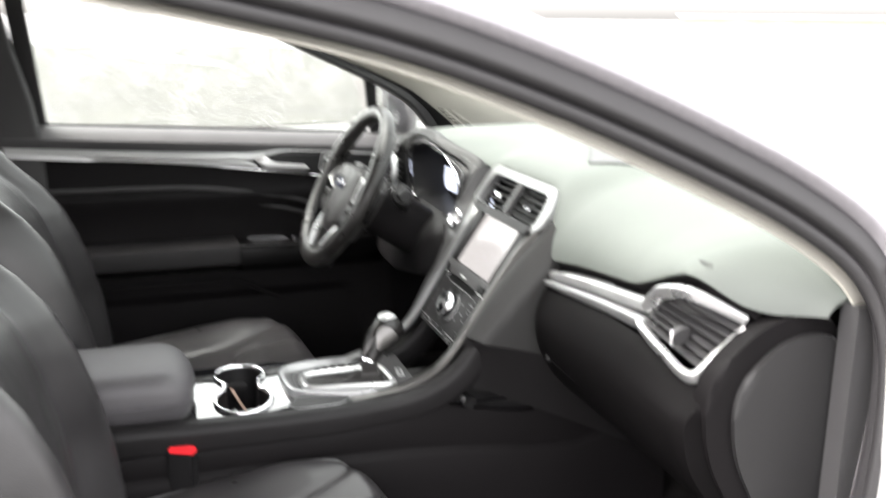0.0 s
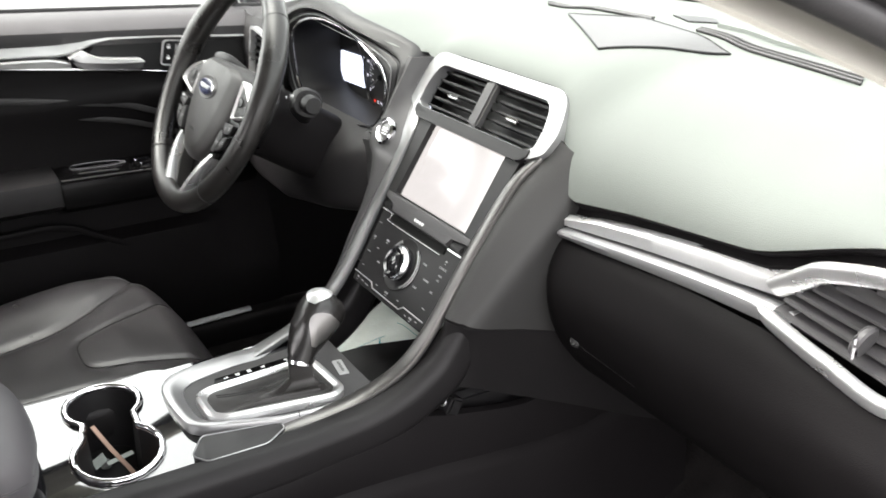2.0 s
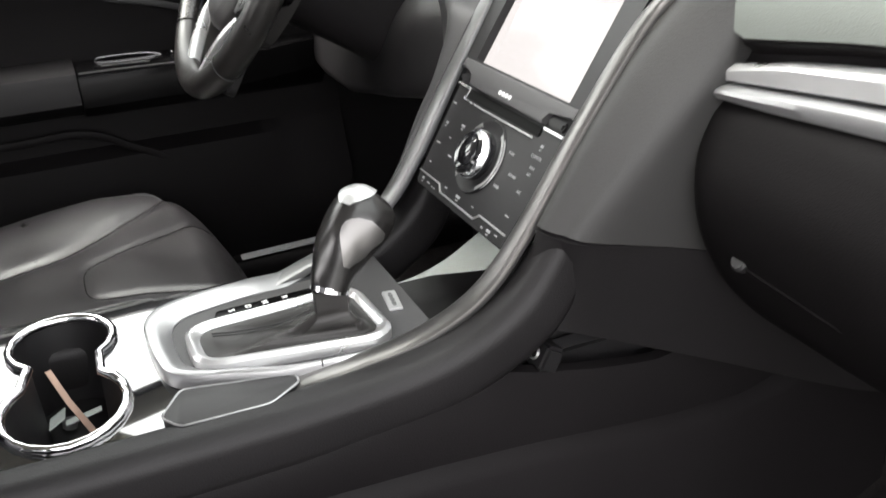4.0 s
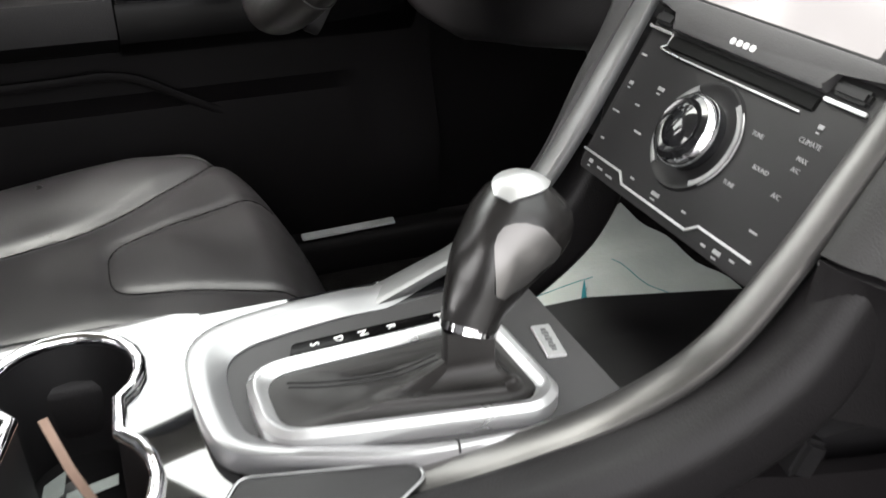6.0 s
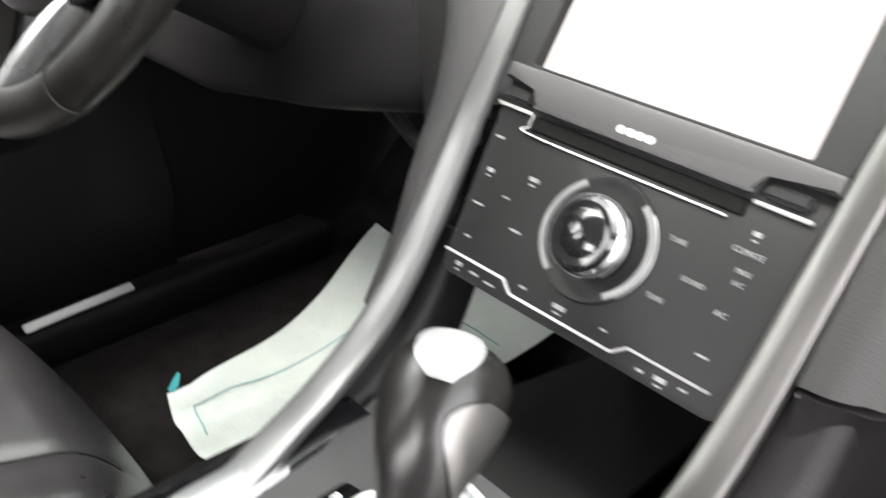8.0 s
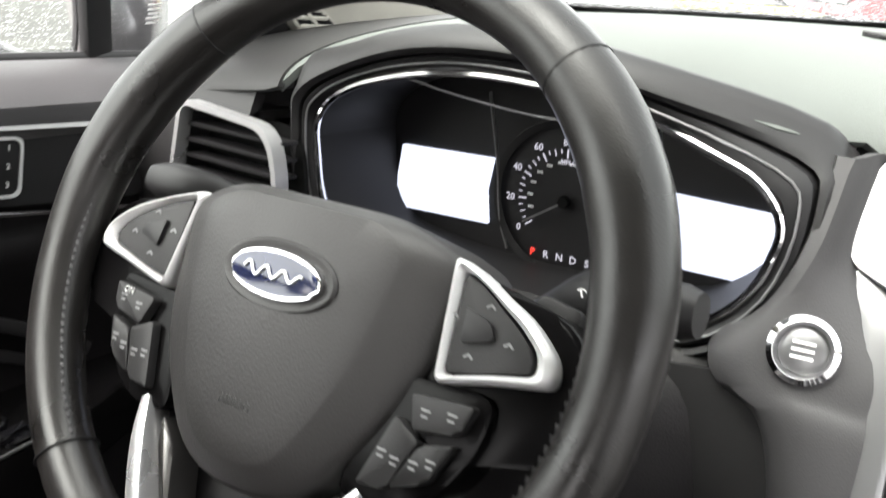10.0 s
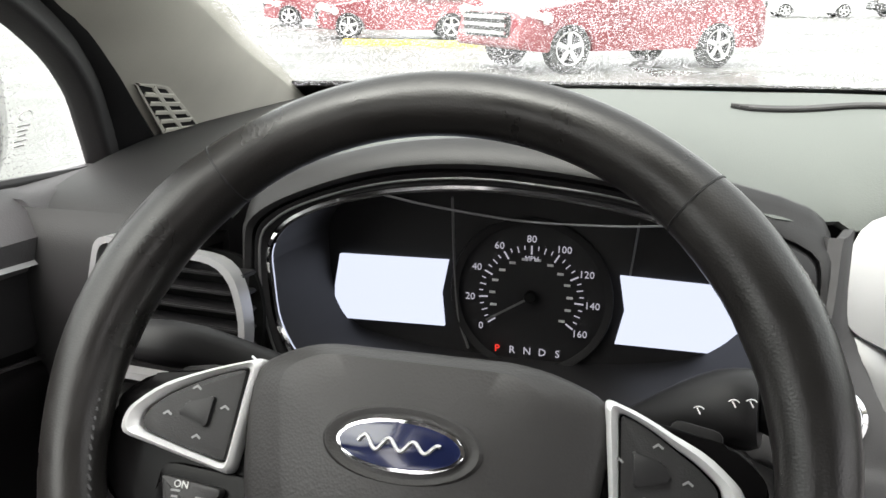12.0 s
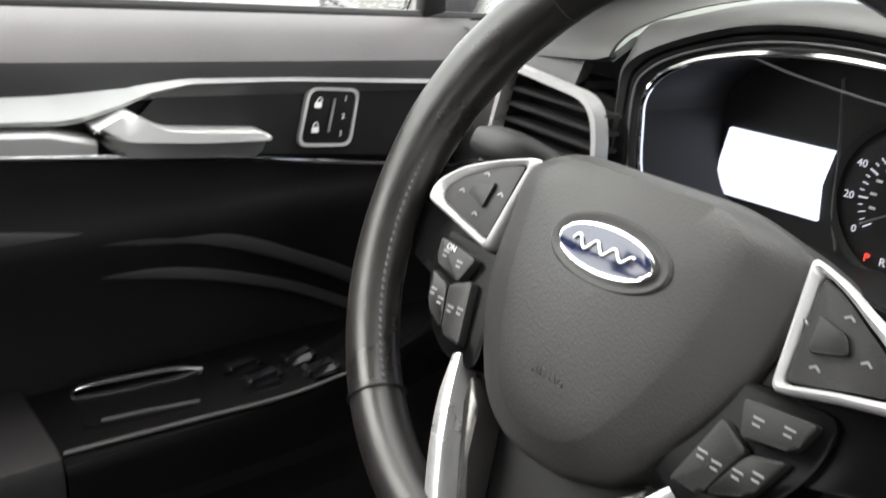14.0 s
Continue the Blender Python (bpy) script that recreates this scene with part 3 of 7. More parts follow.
def passenger_side():
    # upper bright strip, running into the frame of the side vent
    bar = rounded([(-0.006, -0.011), (0.004, -0.012), (0.008, 0.0), (0.004, 0.010), (-0.006, 0.011)], 0.004, 3)
    bar = [(-u, v) for u, v in bar][::-1]
    # x; upper strip: top, fold and foot; lower band: top, fold and foot
    levels = [(0.172, 0.8115, 0.8070, 0.8020, 0.7985, 0.7965, 0.7920), (0.182, 0.8150, 0.8090, 0.8000, 0.7985, 0.7955, 0.7890), (0.241, 0.8290, 0.8225, 0.8060, 0.8040, 0.8005, 0.7905), (0.310, 0.8395, 0.8300, 0.8130, 0.8105, 0.8060, 0.7945),
              (0.373, 0.8470, 0.8350, 0.8180, 0.8150, 0.8100, 0.7975), (0.428, 0.8515, 0.8380, 0.8210, 0.8175, 0.8120, 0.7985), (0.478, 0.8560, 0.8420, 0.8255, 0.8185, 0.8120, 0.7985), (0.495, 0.8620, 0.8510, 0.8360, 0.8185, 0.8110, 0.7970)]
    upper, band = [], []
    for x in np.concatenate([np.linspace(0.172, 0.19, 7), np.linspace(0.2, 0.495, 34)]):
        zt, zm, zb, bt, bm_, bb = lerp_table(levels, float(x))
        y = 0.232 + 0.022 * (x - 0.172) / 0.32
        zt -= 0.0045 * min(1.0, max(0.0, (0.49 - x) / 0.05)) * min(1.0, (x - 0.172) / 0.04)
        upper.append([(x, y + 0.016, zt - 0.003), (x, y + 0.011, zt), (x, y + 0.006, zt - 0.15 * (zt - zm)), (x, y + 0.0005, zm + 0.2 * (zt - zm)), (x, y - 0.0015, zm - 0.1 * (zm - zb)), (x, y - 0.0005, zb + 0.002), (x, y + 0.010, zb)])
        band.append([(x, y + 0.008, bt + 0.0005), (x, y - 0.004, bt), (x, y - 0.0085, bm_ + 0.4 * (bt - bm_)), (x, y - 0.0095, bm_ - 0.2 * (bm_ - bb)), (x, y - 0.0060, bb + 0.001), (x, y + 0.006, bb)])
    part("silver_strip", sheet(upper, 0.002), SATIN, DASHBOARD, "bright satin silver strip")
    part("lower_band", sheet(band, 0.002), SURROUND, DASHBOARD, "pewter lower band")
    part("vent_arch", ribbon([(0.470, 0.250, 0.836), (0.490, 0.246, 0.849), (0.51, 0.242, 0.864), (0.53, 0.238, 0.876), (0.583, 0.236, 0.891), (0.604, 0.260, 0.882), (0.629, 0.296, 0.862)], 0.020, 0.012, (0, -0.5, 1), 60, bar, [(0.9, 0.8), (1, 1.0), (1, 0.95), (1, 0.9), (1, 0.8), (0.9, 0.7), (0.8, 0.6)]), SATIN, DASHBOARD)
    part("lower_strip", ribbon([(0.462, 0.247, 0.811), (0.480, 0.240, 0.809), (0.54, 0.236, 0.797), (0.606, 0.238, 0.786), (0.618, 0.266, 0.816), (0.630, 0.296, 0.852)], 0.020, 0.014, (0, -0.5, 1), 60, bar, [(0.7, 0.5), (1, 0.8), (1, 1.0), (1, 0.8), (0.9, 0.7), (0.8, 0.6)]), SATIN, DASHBOARD, "satin silver lower strip")
    part("strip_gap", ribbon([(0.176, 0.246, 0.800), (0.30, 0.253, 0.810), (0.42, 0.262, 0.818), (0.49, 0.264, 0.822)], 0.030, 0.008, (0, -0.5, 1), 30), BLACK, DASHBOARD)
    # fold of the pad running back above the strips, its shade coloured near-black
    rows = []
    for x in np.linspace(0.166, 0.632, 60):
        p = dash_top_point(x, 0.0)
        sz = float(np.interp(x, [0.166, 0.18, 0.30, 0.40, 0.455, 0.49, 0.53, 0.583, 0.604, 0.632], [0.803, 0.809, 0.832, 0.843, 0.849, 0.862, 0.882, 0.895, 0.886, 0.864]))
        low = Vector((x, p.y + 0.004, min(sz, p.z - 0.004)))
        rows.append(curve([p + Vector((0, 0.010, 0.004)), p + Vector((0, -0.001, 0.0)), p + Vector((0, 0.001, -0.005)), p.lerp(low, 0.6) + Vector((0, 0.009, 0)), low], 9))
    part("pad_fold", sheet(rows, 0.004), PLASTIC, DASHBOARD, "fold of the dash pad above the strips, its shade coloured near-black")
    # glovebox: swelling front below the strips
    rows = []
    for x in np.linspace(0.166, 0.655, 44):
        e = min(1, (x - 0.166) / 0.05, (0.655 - x) / 0.02)
        e = math.sqrt(max(0, 1 - (1 - e) ** 2))
        zt = float(np.interp(x, [0.17, 0.40, 0.475, 0.54, 0.606, 0.655], [0.793, 0.797, 0.797, 0.788, 0.777, 0.777]))
        back = 0.05 * (1 - e)
        pts = curve([(x, 0.240, zt), (x, 0.222 + back * 0.3, zt - 0.018), (x, 0.204 + back, 0.735), (x, 0.217 + back, 0.675), (x, 0.262 + back, 0.615), (x, 0.34, 0.565), (x, 0.46, 0.545), (x, 0.60, 0.56)], 26)
        rows.append(pts)
    part("glovebox_lid", sheet(rows, 0.01), PLASTIC_SHADED, DASHBOARD, "glovebox front, darkened in colour for the shade under the dash")
    part("glovebox_latch", prism(rounded([(-0.055, -0.015), (0.055, -0.022), (0.055, 0.010), (-0.05, 0.018)], 0.008), -0.004, 0.002, axes((0.285, 0.2245, 0.668), (1, 0, -0.02), (0, -0.6, 0.8)), 0.001), PLASTIC_SHADED, DASHBOARD, "black glovebox latch")
    part("lock_cylinder", lathe([(0, 0.004), (0.006, 0.004), (0.008, 0.002), (0.008, -0.004)], axes((0.243, 0.2155, 0.684), (1, 0, 0), (0, 0.4, 0.8)), 16), STACK_GREY, DASHBOARD)
    # end cap of the dashboard, seen in the open door
    cap = thing("dashboard_end_cap", (0.68, 0.36, 0.66), "charcoal curved end cap of the dashboard", "trim panel")
    out = rounded([(0.30, 0.862), (0.225, 0.80), (0.232, 0.70), (0.30, 0.58), (0.40, 0.51), (0.44, 0.52), (0.425, 0.74), (0.415, 0.862), (0.36, 0.875)], 0.05, 4)
    m = axes((0.640, 0, 0), (0, 1, 0), (0, 0, 1))
    part("cap_rim", prism(out, -0.01, 0.018, m, 0.008), PLASTIC, cap)
    cy, cz = 0.35, 0.70
    part("cap_lid", prism([(cy + 0.012 + (y - cy) * 0.80, cz + (z - cz) * 0.86) for y, z in out], 0.018, 0.026, m, 0.006), STACK_GREY, cap, "removable inner lid")


passenger_side()


def side_vent():
    vent = thing("air_vent", (0.57, 0.26, 0.80), "dark slatted air vent in a silver frame", "air vent", "dashboard air vents")
    back = [(0.478, 0.270, 0.792), (0.612, 0.272, 0.790), (0.636, 0.305, 0.856), (0.592, 0.268, 0.880)]
    bm = bmesh.new()
    bm.faces.new([bm.verts.new(p) for p in back])
    part("backing", bm, BLACK, vent)
    for k in range(6):
        t = (k + 0.5) / 6
        a = Vector([float(np.interp(t, [0, 0.25, 0.5, 0.75, 1], q)) for q in ((0.476, 0.488, 0.503, 0.534, 0.585), (0.240, 0.241, 0.241, 0.241, 0.243), (0.812, 0.832, 0.848, 0.864, 0.879))])
        b = Vector((0.612, 0.244, 0.789)).lerp(Vector((0.634, 0.296, 0.850)), t)
        m = axes((a + b) / 2 + Vector((0, 0.010, 0)), b - a, (0, 1, 0.1))
        part("slat", block((b - a).length + 0.004, 0.018, 0.003, m, 0.001), PANEL, vent)
    part("tab", lathe([(0, 0.004), (0.013, 0.004), (0.015, 0.002), (0.015, -0.002), (0.013, -0.004), (0, -0.004)], axes((0.568, 0.243, 0.828), (0, 1, 0.2), (0.3, 0, 1)), 20), PANEL, vent, "grey thumb wheel")
    part("tab_edge", block(0.004, 0.006, 0.022, pose(0.570, 0.230, 0.826), 0.0015), CHROME, vent, "chrome edge of the thumb wheel")


side_vent()

# ---------------------------------------------------------------- instrument cluster and hood
CL = [(-0.526, 0.905), (-0.512, 0.924), (-0.485, 0.938), (-0.44, 0.950), (-0.385, 0.956), (-0.33, 0.953), (-0.28, 0.946), (-0.205, 0.918), (-0.188, 0.895), (-0.200, 0.852), (-0.235, 0.820), (-0.30, 0.808), (-0.37, 0.806), (-0.44, 0.808), (-0.505, 0.818), (-0.523, 0.85)]


# outer line of the hood over the instruments
HOOD = [(-0.540, 0.190, 0.910), (-0.533, 0.188, 0.932), (-0.500, 0.187, 0.951), (-0.445, 0.186, 0.970), (-0.390, 0.186, 0.977), (-0.330, 0.187, 0.975), (-0.275, 0.190, 0.966), (-0.182, 0.235, 0.936),
        (-0.167, 0.225, 0.912), (-0.177, 0.205, 0.850), (-0.225, 0.205, 0.806), (-0.300, 0.210, 0.792), (-0.370, 0.210, 0.790), (-0.440, 0.210, 0.792), (-0.520, 0.205, 0.800), (-0.541, 0.195, 0.850)]


def smooth_ring(points, n=4):
    """A closed ring rounded between the given places; its first place is repeated at the end."""
    m = len(points)
    out = []
    for i in range(m):
        a, b, c, d = (points[(i + k) % m] for k in (-1, 0, 1, 2))
        for q in range(n):
            t = q / n
            out.append(0.5 * (2 * b + (c - a) * t + (2 * a - 5 * b + 4 * c - d) * t * t + (3 * b - a - 3 * c + d) * t ** 3))
    return out


def loop_at(outline, y_top, y_low, grow=1.0, n=3):
    """A ring of places from an outline in x and z, leaning in y with height."""
    zs = [p[1] for p in outline]
    cx, cz = -0.364, 0.876
    out = []
    for x, z in rounded(outline, 0.03, n):
        t = (z - min(zs)) / (max(zs) - min(zs))
        out.append(Vector((cx + (x - cx) * grow, y_low + (y_top - y_low) * t, cz + (z - cz) * grow)))
    return out


def ring_sheet(rings):
    rows = [r + [r[0]] for r in rings]
    return sheet(rows)


def cluster():
    c = thing("instrument_cluster", (-0.37, 0.30, 0.80), "black instrument cluster with two lit blank screens and a speedometer", "instrument cluster")
    # hood face round the opening, then the chrome edge, then the dark funnel
    inner = [Vector((x, 0.207 - 0.005 * (z - 0.806) / 0.15, z)) for x, z in CL]
    hood = [Vector(q) for q in HOOD]
    crown = []
    for q in hood:
        if q.z > 0.93:
            top = dash_top_point(q.x, lip_share(q.x))
            crown.append(Vector((q.x, max(top.y, q.y + 0.02), max(top.z, q.z) + 0.003)))
        else:
            crown.append(q + Vector((0, 0.06, 0)))
    def between(k, forward):
        return [a.lerp(b, k) + Vector((0, forward, 0)) for a, b in zip(hood, inner)]
    def lip(k):
        return [a.lerp(b, k) + Vector((0, 0.002 * k, 0.009 * math.sin(math.pi * k) ** 0.7 if b.z > 0.93 else 0)) for a, b in zip(crown, hood)]
    loops = [lip(0), lip(0.3), lip(0.6), lip(0.85), between(0.02, 0.0), between(0.16, -0.003), between(0.34, -0.001)]
    # Dash plastic coloured darker here, for the lip's shade towards the driver.
    part("hood_face", ring_sheet([smooth_ring(q) for q in loops]), STACK_GREY, c, "hood rim, its shade towards the driver put into dark grey")
    part("hood_groove", ring_sheet([smooth_ring(q) for q in (between(0.34, -0.001), between(0.37, 0.006), between(0.43, 0.006), between(0.46, -0.001))]), BLACK, c)
    part("hood_frame", ring_sheet([smooth_ring(q) for q in (between(0.46, -0.001), between(0.60, -0.002), between(0.85, 0.0), between(0.97, 0.003))]), BLACK, c, "black inner frame")
    part("hood_line", sweep(smooth_ring(between(0.66, -0.0025)), oval(0.0009, 0.0009, 6), (0, -1, 0.1), closed=True), DULL, c, "thin bright line")
    ring = loop_at(CL, 0.202, 0.208, 1.015, 4)
    part("chrome_edge", sweep(ring, oval(0.0028, 0.0028, 8), (0, -1, 0.1), closed=True), CHROME, c, "thin chrome edge line")
    part("funnel", ring_sheet([loop_at(CL, 0.205, 0.209, 1.018), loop_at(CL, 0.245, 0.25, 0.99), loop_at(CL, 0.289, 0.289, 0.955)]), BLACK, c)
    face = axes((-0.37, 0.3015, 0.845), (1, 0, 0), (0, 0.03, 1))
    bm = bmesh.new()
    bm.faces.new([bm.verts.new((p.x, 0.288, p.z)) for p in loop_at(CL, 0, 0, 0.97)])
    part("face_plate", bm, BLACK, c)
    m = axes((0, 0.286, 0), (1, 0, 0), (0, 0, 1))
    left = [(-0.513, 0.8285), (-0.425, 0.8305), (-0.4275, 0.856), (-0.4225, 0.882), (-0.508, 0.880), (-0.5125, 0.855)]
    right = [(-0.298, 0.830), (-0.205, 0.830), (-0.210, 0.879), (-0.297, 0.881), (-0.2925, 0.856)]
    for name, pts in (("left_screen", left), ("right_screen", right)):
        part(name, prism(pts, -0.002, 0.0015, m), CLUSTER_SCREEN, c, "lit blank bluish white screen")
    # speedometer: raised ring, ticks, numerals and needle
    dial = axes((-0.360, 0.284, 0.860), (1, 0, 0), (0, 0, 1))
    part("dial_dish", lathe([(0.0600, 0.0), (0.0595, 0.0015), (0.0570, 0.0012), (0.054, 0.0004)], dial, 40), BLACK, c)
    bm, fine = bmesh.new(), bmesh.new()
    for k in range(33):
        a = radians(216 - k * 251 / 32)
        long = 0.0065 if k % 4 == 0 else (0.0045 if k % 2 == 0 else 0.003)
        d = Vector((math.cos(a), math.sin(a), 0))
        q = dial @ axes(d * (0.0385 - long / 2), d, (-d.y, d.x, 0))
        block(long, 0.0011 if k % 4 == 0 else 0.0007, 0.0006, q, 0, bm)
    part("tick_marks", bm, INK_LIT, c)
    for k in range(9):
        a = radians(216 - k * 31.4)
        spot = dial @ Matrix.Translation((0.0450 * math.cos(a), 0.0435 * math.sin(a), 0.001))
        lettering("numeral", str(k * 20), 0.0075, spot, INK_LIT, c)
    for k in range(1, 14):
        a = radians(216 - k * 251 / 13)
        block(0.0045, 0.0018, 0.0004, dial @ Matrix.Translation((0.0285 * math.cos(a), 0.0285 * math.sin(a), 0.0005)), 0, fine)
    part("inner_marks", fine, GREY_INK, c, kind="stuff")
    lettering("unit", "MPH", 0.0052, dial @ Matrix.Translation((0, 0.029, 0.001)), INK_LIT, c)
    a = radians(212)
    d = Vector((math.cos(a), math.sin(a), 0))
    part("needle", block(0.036, 0.0016, 0.0012, dial @ axes(d * 0.020 + Vector((0, 0, 0.003)), d, (-d.y, d.x, 0)), 0.0003), DULL, c, "pale speedometer needle")
    part("needle_hub", lathe([(0, 0.004), (0.004, 0.004), (0.005, 0.002), (0.005, 0)], dial, 20), SLOT, c)
    for k, ch in enumerate("PRNDS"):
        lettering("gear_letter", ch, 0.0080, axes((-0.384 + k * 0.0113, 0.2845, 0.817), (1, 0, 0), (0, 0, 1)), RED_LIT if k == 0 else INK_LIT, c, "lit red letter" if k == 0 else "")
    part("lens_edge", ribbon([(-0.455, 0.214, 0.946), (-0.42, 0.225, 0.937), (-0.36, 0.233, 0.929), (-0.30, 0.228, 0.931), (-0.262, 0.212, 0.938)], 0.0012, 0.0016, (0, -1, 0.2), 24), DULL, c, "fine edge of the lens")
    part("divider", ribbon([(-0.414, 0.262, 0.935), (-0.417, 0.282, 0.88), (-0.414, 0.284, 0.84), (-0.406, 0.284, 0.815)], 0.0014, 0.003, (1, 0, 0), 16), DULL, c)
    part("divider", ribbon([(-0.285, 0.262, 0.925), (-0.288, 0.280, 0.90), (-0.290, 0.284, 0.883)], 0.0014, 0.003, (1, 0, 0), 12), DULL, c)
    return c


cluster()


def driver_dash():
    """The lower driver's side: left vent surround, knee panel and the start button's panel."""
    # left end with the side vent
    rows = []
    for x in np.linspace(-0.715, -0.572, 26):
        line = curve([(x, 0.188, 0.925), (x, 0.178, 0.90), (x, 0.175, 0.86), (x, 0.185, 0.80), (x, 0.20, 0.76)], 34)
        for p in line:
            if x > -0.650 + 0.35 * max(0, p.z - 0.862) and 0.822 < p.z < 0.904:
                p.y += 0.045    # recess behind the vent
        rows.append(line)
    part("left_fascia", sheet(rows, 0.01), STACK_GREY, DASHBOARD)
    rows = []
    for x in np.linspace(-0.70, -0.165, 26):
        zb = float(np.interp(x, [-0.70, -0.45, -0.35, -0.30, -0.256, -0.20, -0.165], [0.640, 0.655, 0.675, 0.684, 0.692, 0.698, 0.700]))
        yb = float(np.interp(x, [-0.70, -0.60, -0.45, -0.30, -0.256, -0.20, -0.165], [0.165, 0.150, 0.140, 0.142, 0.152, 0.186, 0.204]))
        rows.append(curve([(x, 0.212, 0.815), (x, max(0.170, yb + 0.014), 0.785), (x, yb + 0.005, zb + 0.060), (x, yb, zb + 0.022), (x, yb + 0.004, zb + 0.004), (x, yb + 0.018, zb), (x, yb + 0.06, zb + 0.002), (x, 0.42, zb - 0.02)], 26))
    part("knee_panel", sheet(rows, 0.01), RAILHIDE, DASHBOARD, "dark knee panel under the steering column")
    # panel between cluster and centre stack that carries the start button
    edge_a = curve([(-0.168, 0.236, 0.930), (-0.172, 0.212, 0.880), (-0.186, 0.202, 0.845), (-0.208, 0.196, 0.822), (-0.204, 0.190, 0.808), (-0.178, 0.182, 0.798), (-0.164, 0.172, 0.775), (-0.153, 0.154, 0.737), (-0.151, 0.138, 0.705), (-0.143, 0.112, 0.655), (-0.134, 0.085, 0.625)], 60)
    edge_b = curve([(-0.153, 0.282, 0.930), (-0.155, 0.252, 0.888), (-0.140, 0.217, 0.848), (-0.127, 0.196, 0.822), (-0.1255, 0.186, 0.806), (-0.124, 0.178, 0.796), (-0.123, 0.164, 0.774), (-0.122, 0.138, 0.735), (-0.122, 0.118, 0.705), (-0.119, 0.088, 0.655), (-0.115, 0.063, 0.625)], 60)
    rows = []
    for a, b in zip(edge_a, edge_b):
        mid = (a + b) / 2 + Vector((0, -0.005, 0.002))
        rows.append([a + Vector((-0.004, 0.050, 0)), a + Vector((-0.003, 0.010, 0)), a + Vector((0, 0.001, 0)), a.lerp(mid, 0.2) + Vector((0, -0.002, 0)), a.lerp(mid, 0.55) + Vector((0, -0.002, 0)), mid, mid.lerp(b, 0.5), b])
    part("start_panel", sheet(rows, 0.006), PANEL, DASHBOARD)
    # recessed side of the column opening, with its lower bracket
    rows = []
    for a, b in zip(curve([(-0.262, 0.200, 0.800), (-0.240, 0.196, 0.770), (-0.219, 0.192, 0.735), (-0.201, 0.188, 0.690), (-0.192, 0.184, 0.665)], 16), curve([(-0.170, 0.198, 0.812), (-0.156, 0.186, 0.775), (-0.148, 0.172, 0.737), (-0.145, 0.156, 0.700), (-0.140, 0.146, 0.665)], 16)):
        rows.append([a + Vector((-0.004, 0.05, 0)), a, a.lerp(b, 0.3) + Vector((0, -0.003, 0)), a.lerp(b, 0.7) + Vector((0, -0.002, 0)), b])
    # Same plastic as the start panel; its shade is put into darker grey.
    part("column_side_panel", sheet(rows, 0.006), STACK_GREY, DASHBOARD, "panel beside the steering column, shade put into its dark grey")
    part("bracket", ribbon([(-0.268, 0.200, 0.682), (-0.230, 0.192, 0.672), (-0.182, 0.180, 0.664), (-0.150, 0.165, 0.655)], 0.018, 0.010, (0, -0.5, 1), 16), STACK_GREY, DASHBOARD)
    slits = bmesh.new()
    for k in range(5):
        block(0.003, 0.004, 0.010, pose(-0.182 + k * 0.006, 0.1785 - k * 0.0022, 0.741), 0.001, slits)
    part("sensor_slits", slits, BLACK, DASHBOARD)
    button = thing("start_button", (-0.165, 0.19, 0.83), "round chrome-ringed engine start button", "start button")
    m = axes((-0.163, 0.1915, 0.833), (1, 0.08, 0), (0, 0.42, 0.88))
    part("ring", lathe([(0.0135, 0.000), (0.0135, 0.004), (0.016, 0.007), (0.019, 0.005), (0.020, 0.0)], m, 36), CHROME, button, "chrome ring")
    part("cap", lathe([(0, 0.004), (0.010, 0.004), (0.0132, 0.002), (0.0132, -0.003)], m, 30), DULL, button)
    bm = bmesh.new()
    for k in range(3):
        block(0.012, 0.0016, 0.0006, m @ Matrix.Translation((0, 0.004 - 0.004 * k, 0.0043)), 0, bm)
    part("print", bm, WHITE_INK, button)


driver_dash()


def left_vent():
    vent = thing("air_vent", (-0.60, 0.17, 0.83), "dark slatted air vent in a silver frame", "air vent", "dashboard air vents")
    m = axes((-0.590, 0.170, 0.862), (1, -0.08, 0), (0, 0.06, 1))
    out = rounded([(-0.072, -0.048), (0.058, -0.048), (0.068, 0.000), (0.056, 0.044), (-0.050, 0.052)], [0.012, 0.02, 0.03, 0.03, 0.012], 5)
    inn = rounded([(-0.066, -0.043), (0.0535, -0.043), (0.063, 0.000), (0.0515, 0.040), (-0.0465, 0.0475)], [0.01, 0.015, 0.024, 0.024, 0.01], 5)
    part("frame", frame_plate(out, inn, -0.006, 0.006, m), SATIN, vent, "satin silver frame")
    part("backing", prism(inn, -0.030, -0.026, m), SLOT, vent)
    for k in range(6):
        part("slat", block(0.114, 0.003, 0.018, m @ Matrix.Translation((0.002, -0.031 + 0.0125 * k, -0.012)), 0.001), BLACK, vent)


left_vent()

# ---------------------------------------------------------------- centre stack
ST = axes((0, 0.166, 0.770), (1, 0, 0), (0, 0.545, 0.839))


def on_stack(u, v, w=0.0):
    return ST @ Matrix.Translation((u, v, w))


